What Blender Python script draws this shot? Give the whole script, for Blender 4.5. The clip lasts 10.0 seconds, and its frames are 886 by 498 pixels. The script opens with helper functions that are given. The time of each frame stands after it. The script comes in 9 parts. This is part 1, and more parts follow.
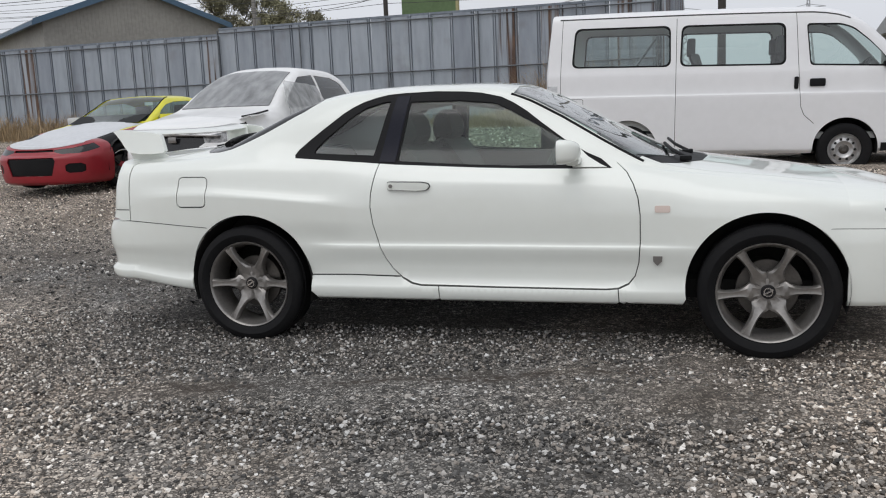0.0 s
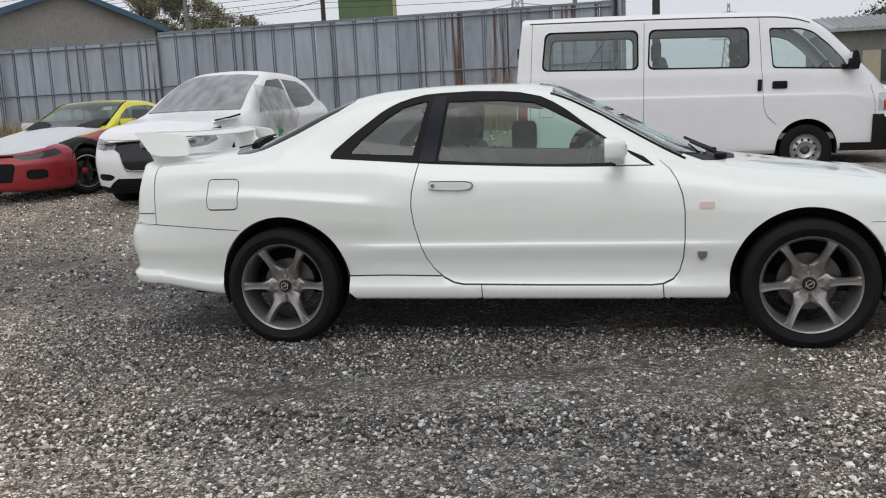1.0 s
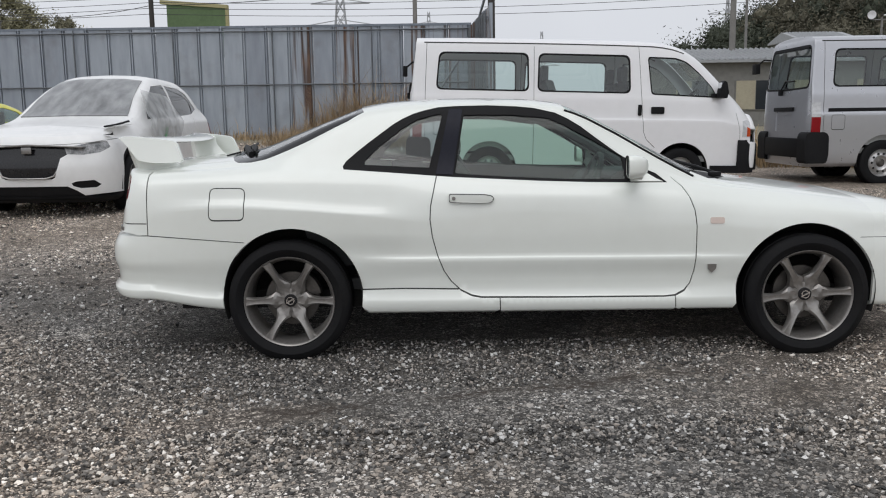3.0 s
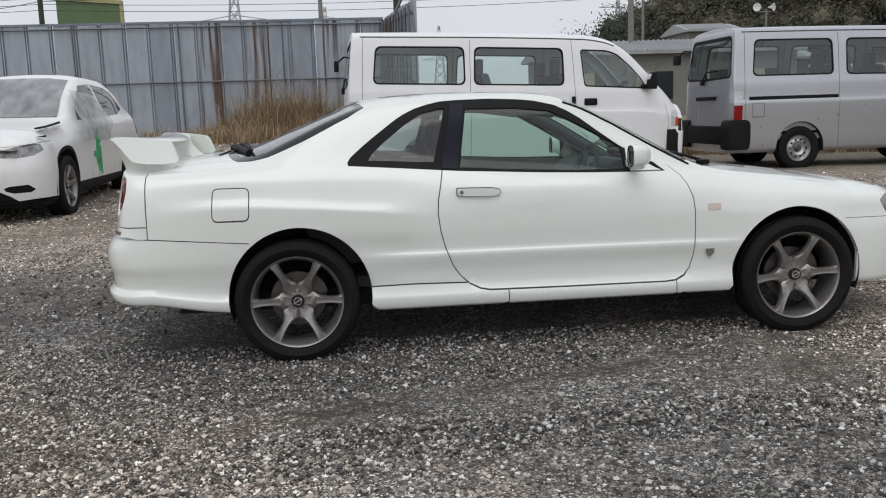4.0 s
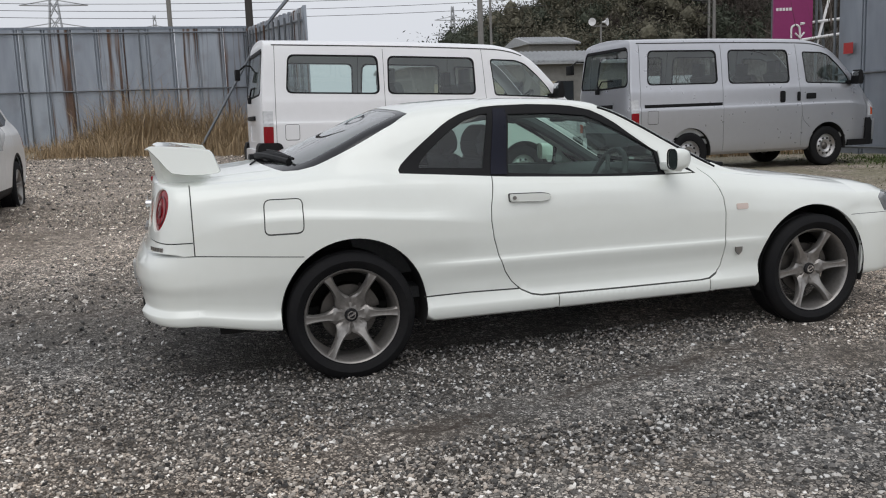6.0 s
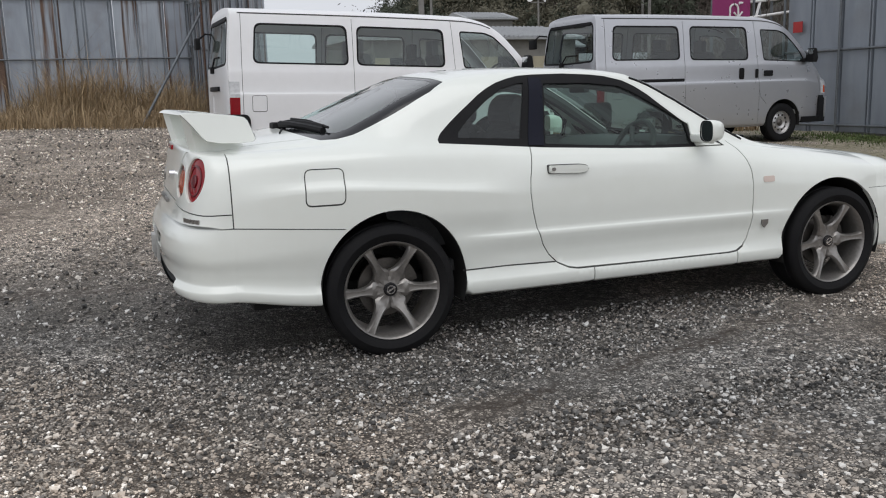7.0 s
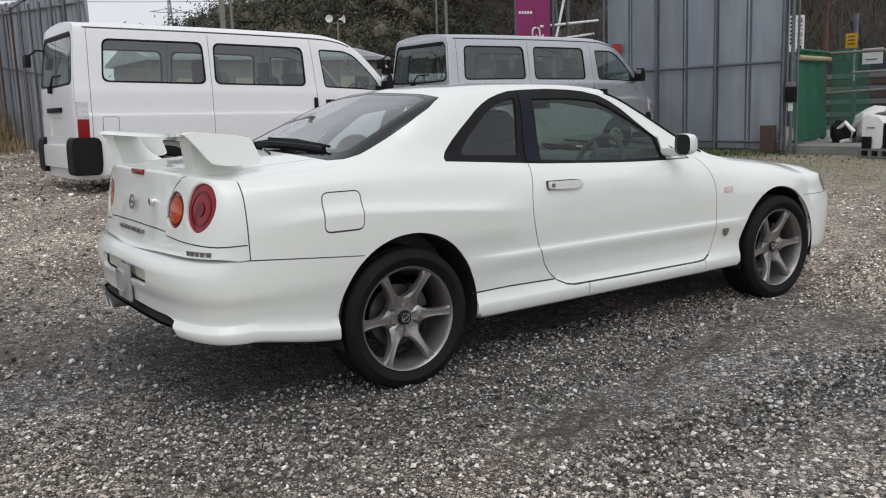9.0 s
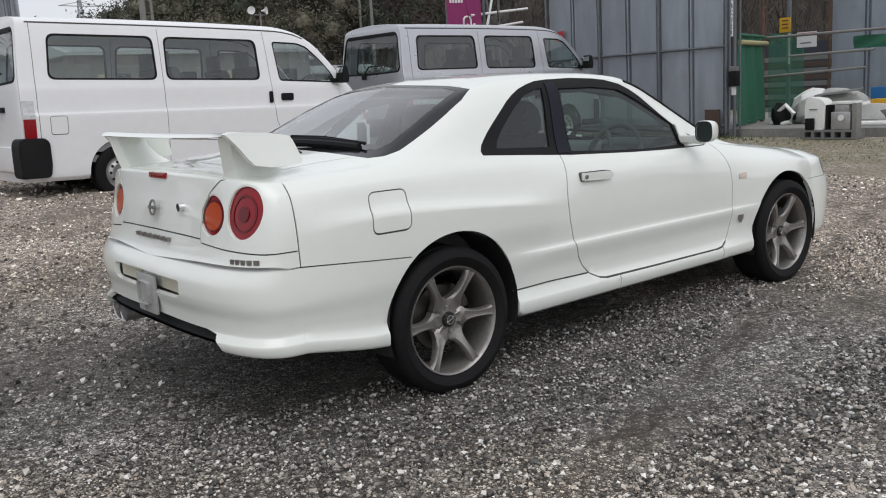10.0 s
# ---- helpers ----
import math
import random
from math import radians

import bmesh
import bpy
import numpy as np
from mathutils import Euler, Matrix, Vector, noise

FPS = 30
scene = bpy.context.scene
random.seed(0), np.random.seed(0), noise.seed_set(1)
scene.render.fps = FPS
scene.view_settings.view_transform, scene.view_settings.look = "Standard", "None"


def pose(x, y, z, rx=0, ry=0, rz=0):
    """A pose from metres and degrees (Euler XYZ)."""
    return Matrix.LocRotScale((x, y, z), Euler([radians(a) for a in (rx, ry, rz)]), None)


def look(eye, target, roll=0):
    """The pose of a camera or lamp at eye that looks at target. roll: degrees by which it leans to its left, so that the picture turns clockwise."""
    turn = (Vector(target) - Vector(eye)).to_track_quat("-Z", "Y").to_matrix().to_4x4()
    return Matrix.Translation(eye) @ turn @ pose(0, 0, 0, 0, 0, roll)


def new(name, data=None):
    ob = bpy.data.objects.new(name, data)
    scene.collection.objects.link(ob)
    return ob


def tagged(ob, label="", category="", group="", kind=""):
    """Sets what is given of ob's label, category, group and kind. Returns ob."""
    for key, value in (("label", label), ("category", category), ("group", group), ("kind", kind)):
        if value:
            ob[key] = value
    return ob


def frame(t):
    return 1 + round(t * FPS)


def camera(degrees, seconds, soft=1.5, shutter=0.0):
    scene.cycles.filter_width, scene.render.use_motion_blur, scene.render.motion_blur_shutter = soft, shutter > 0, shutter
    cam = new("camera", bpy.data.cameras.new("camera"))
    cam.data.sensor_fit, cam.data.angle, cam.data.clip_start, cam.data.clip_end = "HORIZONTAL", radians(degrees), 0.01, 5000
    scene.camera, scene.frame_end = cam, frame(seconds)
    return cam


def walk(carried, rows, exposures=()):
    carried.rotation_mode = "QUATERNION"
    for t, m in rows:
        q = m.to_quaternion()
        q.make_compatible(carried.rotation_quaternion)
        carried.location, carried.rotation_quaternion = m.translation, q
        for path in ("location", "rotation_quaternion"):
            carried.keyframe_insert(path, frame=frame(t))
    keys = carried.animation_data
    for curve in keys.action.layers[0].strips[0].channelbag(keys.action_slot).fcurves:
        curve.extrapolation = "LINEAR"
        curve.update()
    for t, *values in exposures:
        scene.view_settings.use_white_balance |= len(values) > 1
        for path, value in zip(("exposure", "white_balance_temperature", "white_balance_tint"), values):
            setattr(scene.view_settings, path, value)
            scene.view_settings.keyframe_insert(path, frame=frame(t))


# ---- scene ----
cam = camera(53.8, 10.0, soft=1.1)
PATH = [
    (0, (2.369, -4.994, 1.226), (1.801, -3.104, 0.904), -2.5),
    (0.5, (2.101, -5.145, 1.247), (1.616, -3.23, 0.937), -2.9),
    (1, (1.829, -5.141, 1.222), (1.41, -3.212, 0.905), -2.7),
    (1.5, (1.581, -5.172, 1.23), (1.254, -3.222, 0.925), -2.0),
    (2, (1.316, -5.263, 1.263), (1.07, -3.299, 0.974), -3.8),
    (2.5, (1.06, -5.251, 1.231), (0.906, -3.277, 0.947), -2.8),
    (3, (0.822, -5.233, 1.231), (0.81, -3.254, 0.939), -0.8),
    (3.2, (0.698, -5.258, 1.23), (0.746, -3.282, 0.926), -0.8),
    (4.3, (0.144, -5.175, 1.243), (0.417, -3.217, 0.937), -1.7),
    (4.5, (0.038, -5.156, 1.235), (0.367, -3.207, 0.933), -1.3),
    (5, (-0.256, -5.139, 1.249), (0.178, -3.211, 0.942), -1.8),
    (5.2, (-0.349, -5.111, 1.255), (0.095, -3.184, 0.959), -2.5),
    (6.3, (-0.893, -4.859, 1.248), (-0.283, -2.979, 0.941), -2.0),
    (6.5, (-0.993, -4.822, 1.247), (-0.355, -2.955, 0.923), -2.0),
    (7, (-1.2, -4.653, 1.233), (-0.5, -2.814, 0.877), -1.6),
    (7.5, (-1.404, -4.52, 1.238), (-0.587, -2.724, 0.909), -1.7),
    (8, (-1.658, -4.4, 1.256), (-0.677, -2.69, 0.921), -2.1),
    (8.5, (-1.821, -4.206, 1.255), (-0.78, -2.531, 0.923), -2.2),
    (9, (-1.975, -4.023, 1.241), (-0.868, -2.39, 0.916), -2.0),
    (9.5, (-2.154, -3.819, 1.267), (-0.937, -2.274, 0.908), -2.2),
    (10, (-2.279, -3.597, 1.272), (-1.043, -2.065, 0.918), -3.2),
]
walk(cam, [(t, look(eye, target, roll)) for t, eye, target, roll in PATH], [(0.0, .11), (3.0, .09), (5.5, .10), (8.0, .14), (10.0, .20)])

# ---- light: an overcast winter day ----
world = bpy.data.worlds.new("overcast_sky")
scene.world = world
world.use_nodes = True
wn = world.node_tree.nodes
wl = world.node_tree.links
wn.clear()
sky = wn.new("ShaderNodeTexSky")
sky.sky_type = 'NISHITA'
sky.sun_disc = False
sky.sun_elevation = radians(48)
sky.sun_rotation = radians(192)
sky.air_density = 1.6
sky.dust_density = 4.0
grey = wn.new("ShaderNodeHueSaturation")
grey.inputs["Saturation"].default_value = 0.10
wl.new(sky.outputs[0], grey.inputs["Color"])
coord = wn.new("ShaderNodeTexCoord")
clouds = wn.new("ShaderNodeTexNoise")
clouds.inputs["Scale"].default_value = 2.2
clouds.inputs["Detail"].default_value = 4
wl.new(coord.outputs["Generated"], clouds.inputs["Vector"])
band = wn.new("ShaderNodeMapRange")
band.inputs["From Min"].default_value, band.inputs["From Max"].default_value = 0.3, 0.7
band.inputs["To Min"].default_value, band.inputs["To Max"].default_value = 6.6, 7.6
wl.new(clouds.outputs[0], band.inputs["Value"])
tint = wn.new("ShaderNodeVectorMath")
tint.operation = 'SCALE'
tint.inputs[0].default_value = (0.935, 0.972, 1.055)
wl.new(band.outputs[0], tint.inputs["Scale"])
veil = wn.new("ShaderNodeMix")
veil.data_type = 'RGBA'
veil.inputs["Factor"].default_value = 0.8
wl.new(grey.outputs[0], veil.inputs[6])
wl.new(tint.outputs[0], veil.inputs[7])
bg = wn.new("ShaderNodeBackground")
bg.inputs["Strength"].default_value = 0.11
wl.new(veil.outputs[2], bg.inputs["Color"])
wout = wn.new("ShaderNodeOutputWorld")
wl.new(bg.outputs[0], wout.inputs["Surface"])

sun_data = bpy.data.lights.new("sun", 'SUN')
sun_data.energy = 0.7
sun_data.angle = radians(50)
sun_data.color = (1.0, 0.985, 0.965)
sun = new("sun", sun_data)
sun.matrix_world = look((0, 0, 30), (3, 14, 0))

# ---- materials ----
def material(name, base, rough=0.5, metal=0.0, coat=0.0, noise_scale=0.0, amount=0.15, dark=None, bump=0.0, bump_scale=60.0, spec=0.5, stretch=(1, 1, 1), island=0.0, coat_rough=0.03):
    """A procedural material: base colour varied towards a second one at two scales, with fine relief."""
    m = bpy.data.materials.new(name)
    m.use_nodes = True
    n, l = m.node_tree.nodes, m.node_tree.links
    p = n["Principled BSDF"]
    p.inputs["Base Color"].default_value = (*base, 1)
    p.inputs["Roughness"].default_value = rough
    p.inputs["Metallic"].default_value = metal
    p.inputs["Coat Weight"].default_value = coat
    p.inputs["Coat Roughness"].default_value = coat_rough
    p.inputs["Specular IOR Level"].default_value = spec
    if noise_scale or bump or island:
        tc = n.new("ShaderNodeTexCoord")
        mp = n.new("ShaderNodeMapping")
        mp.inputs["Scale"].default_value = stretch
        l.new(tc.outputs["Object"], mp.inputs["Vector"])
    if noise_scale:
        dark = dark or tuple(c * 0.6 for c in base)
        a = n.new("ShaderNodeTexNoise")
        a.inputs["Scale"].default_value, a.inputs["Detail"].default_value = noise_scale, 6
        b = n.new("ShaderNodeTexNoise")
        b.inputs["Scale"].default_value, b.inputs["Detail"].default_value = noise_scale * 9, 3
        l.new(mp.outputs[0], a.inputs["Vector"])
        l.new(mp.outputs[0], b.inputs["Vector"])
        mul = n.new("ShaderNodeMath")
        mul.operation = 'MULTIPLY'
        l.new(a.outputs[0], mul.inputs[0])
        l.new(b.outputs[0], mul.inputs[1])
        r = n.new("ShaderNodeMapRange")
        r.inputs["From Min"].default_value, r.inputs["From Max"].default_value = 0.16, 0.36
        r.inputs["To Max"].default_value = amount
        l.new(mul.outputs[0], r.inputs["Value"])
        mix = n.new("ShaderNodeMix")
        mix.data_type = 'RGBA'
        mix.inputs[6].default_value, mix.inputs[7].default_value = (*base, 1), (*dark, 1)
        l.new(r.outputs[0], mix.inputs["Factor"])
        last = mix.outputs[2]
        if island:
            g = n.new("ShaderNodeNewGeometry")
            k = n.new("ShaderNodeMapRange")
            k.inputs["To Min"].default_value, k.inputs["To Max"].default_value = 1 - island, 1 + island
            l.new(g.outputs["Random Per Island"], k.inputs["Value"])
            sc = n.new("ShaderNodeVectorMath")
            sc.operation = 'SCALE'
            l.new(last, sc.inputs[0])
            l.new(k.outputs[0], sc.inputs["Scale"])
            last = sc.outputs[0]
        l.new(last, p.inputs["Base Color"])
        rr = n.new("ShaderNodeMapRange")
        rr.inputs["To Min"].default_value, rr.inputs["To Max"].default_value = max(rough - 0.07, 0.02), min(rough + 0.07, 1)
        l.new(b.outputs[0], rr.inputs["Value"])
        l.new(rr.outputs[0], p.inputs["Roughness"])
    if bump:
        c = n.new("ShaderNodeTexNoise")
        c.inputs["Scale"].default_value, c.inputs["Detail"].default_value = bump_scale, 4
        l.new(mp.outputs[0], c.inputs["Vector"])
        bp = n.new("ShaderNodeBump")
        bp.inputs["Strength"].default_value, bp.inputs["Distance"].default_value = bump, 0.01
        l.new(c.outputs[0], bp.inputs["Height"])
        l.new(bp.outputs[0], p.inputs["Normal"])
    return m


def glass(name, tint_colour, gloss=1.0, ior=1.5):
    """Thin window glass: tinted see-through sheet with a mirror gloss at grazing angles."""
    m = bpy.data.materials.new(name)
    m.use_nodes = True
    n, l = m.node_tree.nodes, m.node_tree.links
    n.clear()
    t = n.new("ShaderNodeBsdfTransparent")
    t.inputs["Color"].default_value = (*tint_colour, 1)
    g = n.new("ShaderNodeBsdfGlossy")
    g.inputs["Roughness"].default_value = 0.02
    g.inputs["Color"].default_value = (gloss, gloss, gloss, 1)
    base_gloss = ((ior - 1) / (ior + 1)) ** 2
    facing = n.new("ShaderNodeLayerWeight")
    facing.inputs["Blend"].default_value = 0.5
    grazing = n.new("ShaderNodeMath")
    grazing.operation = 'POWER'
    grazing.inputs[1].default_value = 4.5
    l.new(facing.outputs["Facing"], grazing.inputs[0])
    f = n.new("ShaderNodeMath")
    f.operation = 'MULTIPLY_ADD'
    f.inputs[1].default_value, f.inputs[2].default_value = 1 - base_gloss, base_gloss
    l.new(grazing.outputs[0], f.inputs[0])
    x = n.new("ShaderNodeMixShader")
    l.new(f.outputs[0], x.inputs["Fac"])
    l.new(t.outputs[0], x.inputs[1])
    l.new(g.outputs[0], x.inputs[2])
    o = n.new("ShaderNodeOutputMaterial")
    l.new(x.outputs[0], o.inputs["Surface"])
    return m


PEARL = material("pearl_white_paint", (0.775, 0.80, 0.755), 0.34, coat=0.9, noise_scale=1.4, amount=0.14, dark=(0.69, 0.70, 0.64))
VAN_WHITE = material("white_van_paint", (0.80, 0.80, 0.81), 0.36, coat=0.35, noise_scale=1.1, amount=0.16, dark=(0.66, 0.66, 0.66), coat_rough=0.12)
VAN_SILVER = material("silver_van_paint", (0.50, 0.505, 0.53), 0.30, metal=0.72, coat=0.5, noise_scale=1.1, amount=0.16, dark=(0.40, 0.40, 0.42), coat_rough=0.1)
CRASH_WHITE = material("crossover_white_paint", (0.82, 0.82, 0.81), 0.36, coat=0.5, noise_scale=1.3, amount=0.14)
RED_PAINT = material("red_paint", (0.30, 0.013, 0.022), 0.42, coat=0.3, noise_scale=1.6, amount=0.3)
YELLOW_PAINT = material("yellow_paint", (0.72, 0.68, 0.02), 0.38, coat=0.5, noise_scale=1.3, amount=0.15)
SILVER_HOOD = material("unpainted_silver_hood", (0.60, 0.61, 0.63), 0.45, coat=0.1, noise_scale=2.0, amount=0.25)
RUBBER = material("tyre_rubber", (0.007, 0.007, 0.008), 0.75, noise_scale=5, amount=0.3, dark=(0.020, 0.019, 0.018), spec=0.2, bump=0.15, bump_scale=120)
BLACK = material("black_trim", (0.009, 0.009, 0.010), 0.55, noise_scale=4, amount=0.3, dark=(0.02, 0.02, 0.02), spec=0.14)
GLOSS_BLACK = material("black_gloss_trim", (0.012, 0.012, 0.014), 0.12, noise_scale=4, amount=0.2, dark=(0.03, 0.03, 0.03))
PILLAR = material("dark_pillar_panel", (0.010, 0.011, 0.020), 0.30, noise_scale=5, amount=0.3, spec=0.14)
SEAM = material("shut_line_shadow_gap", (0.075, 0.075, 0.072), 0.9)
WELL = material("wheel_well_liner", (0.012, 0.012, 0.012), 0.9, noise_scale=6, amount=0.5, dark=(0.03, 0.028, 0.025))
ALLOY = material("gunmetal_alloy", (0.31, 0.295, 0.28), 0.36, metal=0.7, noise_scale=7, amount=0.4, dark=(0.17, 0.16, 0.15))
STEEL = material("bare_wheel_steel", (0.52, 0.52, 0.52), 0.38, metal=0.8, noise_scale=8, amount=0.45, dark=(0.25, 0.2, 0.17))
CHROME = material("chrome", (0.72, 0.72, 0.73), 0.12, metal=1.0)
BRAKE = material("brake_iron", (0.13, 0.12, 0.11), 0.5, metal=0.8, noise_scale=9, amount=0.5)
RED_LENS = material("red_lens", (0.26, 0.003, 0.009), 0.12, coat=0.35, noise_scale=20, amount=0.3, spec=0.3)
RED_DEEP = material("deep_red_lens", (0.12, 0.003, 0.007), 0.14, coat=0.25, spec=0.3)
AMBER = material("amber_lens", (0.46, 0.060, 0.010), 0.14, coat=0.3, spec=0.3)
CLEAR_LENS = material("clear_lens", (0.62, 0.63, 0.64), 0.10, coat=1.0, noise_scale=25, amount=0.5, dark=(0.28, 0.28, 0.3))
HEAD_GREY = material("grey_headlight_lens", (0.24, 0.25, 0.25), 0.10, coat=1.0, noise_scale=18, amount=0.6, dark=(0.07, 0.07, 0.08))
LAMP_PINK = material("side_marker_lens", (0.62, 0.50, 0.44), 0.15, coat=1.0)
INTERIOR = material("dark_grey_upholstery", (0.095, 0.098, 0.10), 0.85, noise_scale=8, amount=0.5, bump=0.2, bump_scale=200)
HEAD_DARK = material("dark_headlight_lens", (0.10, 0.105, 0.11), 0.08, coat=1.0, noise_scale=18, amount=0.8, dark=(0.5, 0.5, 0.5))
INTERIOR_GREY = material("grey_cabin_trim", (0.22, 0.225, 0.22), 0.75, noise_scale=5, amount=0.3)
VAN_CABIN = material("van_cabin_trim", (0.42, 0.43, 0.42), 0.8, noise_scale=3, amount=0.3)
GLASS_CAR = glass("green_tinted_glass", (0.63, 0.785, 0.715), ior=1.5)
GLASS_DARK = glass("dark_tinted_glass", (0.56, 0.64, 0.64), ior=1.6)
GLASS_REAR = glass("rear_screen_glass", (0.86, 0.93, 0.92), ior=2.3)
GLASS_SCREEN = glass("windscreen_glass", (0.70, 0.82, 0.79), ior=2.3)
GLASS_VAN = glass("van_glass", (0.76, 0.84, 0.82), ior=1.8)
GLASS_SHADE = glass("van_shaded_glass", (0.22, 0.24, 0.25))
MIRROR_DARK = material("dark_mirror_glass", (0.30, 0.34, 0.34), 0.05, metal=1.0)
MIRROR = material("mirror_glass", (0.75, 0.77, 0.78), 0.03, metal=1.0)
PLATE = material("empty_plate_mount", (0.45, 0.45, 0.44), 0.5, metal=0.3, noise_scale=9, amount=0.4)
PALE_LENS = material("pale_plate_lamp_lens", (0.55, 0.53, 0.42), 0.35, noise_scale=14, amount=0.3)
DARK_CHROME = material("badge_metal", (0.30, 0.29, 0.28), 0.3, metal=0.9)


def gravel_material():
    """Crushed grey stone: packed cells in greys and buffs, dark damp dirt between, wheel ruts and dead grass further off."""
    m = bpy.data.materials.new("crushed_gravel")
    m.use_nodes = True
    n, l = m.node_tree.nodes, m.node_tree.links
    p = n["Principled BSDF"]
    p.inputs["Roughness"].default_value = 0.85
    tc = n.new("ShaderNodeTexCoord")

    def voronoi(scale):
        v = n.new("ShaderNodeTexVoronoi")
        v.inputs["Scale"].default_value = scale
        l.new(tc.outputs["Object"], v.inputs["Vector"])
        return v

    def noise_tex(scale, detail=5):
        v = n.new("ShaderNodeTexNoise")
        v.inputs["Scale"].default_value, v.inputs["Detail"].default_value = scale, detail
        l.new(tc.outputs["Object"], v.inputs["Vector"])
        return v

    def ramp(src, stops):
        r = n.new("ShaderNodeValToRGB")
        el = r.color_ramp.elements
        el[0].position, el[0].color = stops[0][0], (*stops[0][1], 1)
        el[1].position, el[1].color = stops[-1][0], (*stops[-1][1], 1)
        for pos, c in stops[1:-1]:
            e = el.new(pos)
            e.color = (*c, 1)
        l.new(src, r.inputs[0])
        return r.outputs[0]

    def mix(f, a, b, how='MIX'):
        x = n.new("ShaderNodeMix")
        x.data_type, x.blend_type = 'RGBA', how
        for s, v in ((x.inputs["Factor"], f), (x.inputs[6], a), (x.inputs[7], b)):
            if isinstance(v, (int, float)):
                s.default_value = v
            elif isinstance(v, tuple):
                s.default_value = (*v, 1)
            else:
                l.new(v, s)
        return x.outputs[2]

    big, small = voronoi(52), voronoi(110)
    grey = [(0.0, (.026, .025, .023)), (.25, (.09, .087, .083)), (.55, (.21, .203, .194)), (.82, (.40, .38, .355)), (1.0, (.75, .73, .69))]
    split = n.new("ShaderNodeSeparateColor")
    l.new(big.outputs["Color"], split.inputs[0])
    split2 = n.new("ShaderNodeSeparateColor")
    l.new(small.outputs["Color"], split2.inputs[0])
    c_big, c_small = ramp(split.outputs[0], grey), ramp(split2.outputs[1], grey)
    stones = mix(ramp(split.outputs[2], [(.45, (0, 0, 0)), (.55, (1, 1, 1))]), c_big, c_small)
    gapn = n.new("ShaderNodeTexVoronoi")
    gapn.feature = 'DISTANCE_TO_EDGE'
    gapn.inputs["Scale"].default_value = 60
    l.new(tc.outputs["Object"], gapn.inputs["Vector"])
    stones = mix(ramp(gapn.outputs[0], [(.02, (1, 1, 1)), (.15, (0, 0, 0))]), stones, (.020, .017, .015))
    patch = noise_tex(.55, 6)
    stones = mix(ramp(patch.outputs[0], [(.42, (0, 0, 0)), (.62, (.55, .55, .55))]), stones, (.075, .068, .060))
    geo0 = n.new("ShaderNodeSeparateXYZ")
    l.new(tc.outputs["Object"], geo0.inputs[0])
    # up to twice as bright and warmer towards the back and both ends
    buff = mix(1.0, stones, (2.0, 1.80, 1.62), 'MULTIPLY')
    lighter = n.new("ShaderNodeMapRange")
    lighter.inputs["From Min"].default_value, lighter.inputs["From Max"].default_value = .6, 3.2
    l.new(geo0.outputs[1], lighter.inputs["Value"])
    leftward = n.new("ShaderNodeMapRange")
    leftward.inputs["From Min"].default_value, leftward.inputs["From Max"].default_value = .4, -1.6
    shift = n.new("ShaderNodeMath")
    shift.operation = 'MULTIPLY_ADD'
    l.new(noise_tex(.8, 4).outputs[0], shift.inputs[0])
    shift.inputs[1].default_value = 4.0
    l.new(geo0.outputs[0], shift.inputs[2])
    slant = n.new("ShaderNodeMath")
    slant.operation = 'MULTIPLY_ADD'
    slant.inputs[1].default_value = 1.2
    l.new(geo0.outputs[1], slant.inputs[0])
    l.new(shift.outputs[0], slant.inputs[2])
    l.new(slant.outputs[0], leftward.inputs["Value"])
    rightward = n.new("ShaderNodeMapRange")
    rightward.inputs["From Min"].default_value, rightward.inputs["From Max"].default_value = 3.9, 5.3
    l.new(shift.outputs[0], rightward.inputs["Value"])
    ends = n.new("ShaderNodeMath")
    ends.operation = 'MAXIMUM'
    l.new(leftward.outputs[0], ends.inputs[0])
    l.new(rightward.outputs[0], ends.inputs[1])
    pale_mask = n.new("ShaderNodeMath")
    pale_mask.operation = 'MAXIMUM'
    l.new(lighter.outputs[0], pale_mask.inputs[0])
    l.new(ends.outputs[0], pale_mask.inputs[1])
    stones = mix(pale_mask.outputs[0], stones, buff)
    # mottled dirt and washed patches at the scale of a hand and of a stride
    for scale, lo, hi in ((9.0, .72, 1.28), (1.7, .78, 1.22)):
        mott = ramp(noise_tex(scale, 6).outputs[0], [(.32, (lo, lo * .97, lo * .93)), (.68, (hi, hi, hi))])
        stones = mix(1.0, stones, mott, 'MULTIPLY')
    # damp dark earth in the wheel ruts
    wander = noise_tex(4.5, 4)

    def rut(slope, off, width):
        a = n.new("ShaderNodeMath")
        a.operation = 'MULTIPLY_ADD'
        l.new(geo0.outputs[0], a.inputs[0])
        a.inputs[1].default_value, a.inputs[2].default_value = slope, off
        b = n.new("ShaderNodeMath")
        b.operation = 'SUBTRACT'
        l.new(geo0.outputs[1], b.inputs[0])
        l.new(a.outputs[0], b.inputs[1])
        c = n.new("ShaderNodeMath")
        c.operation = 'ABSOLUTE'
        wob = n.new("ShaderNodeMath")
        wob.operation = 'MULTIPLY_ADD'
        l.new(wander.outputs[0], wob.inputs[0])
        wob.inputs[1].default_value = .30
        l.new(b.outputs[0], wob.inputs[2])
        cent = n.new("ShaderNodeMath")
        cent.inputs[1].default_value = -.15
        l.new(wob.outputs[0], cent.inputs[0])
        l.new(cent.outputs[0], c.inputs[0])
        d = n.new("ShaderNodeMapRange")
        d.inputs["From Min"].default_value, d.inputs["From Max"].default_value = width, 0
        l.new(c.outputs[0], d.inputs["Value"])
        return d.outputs[0]
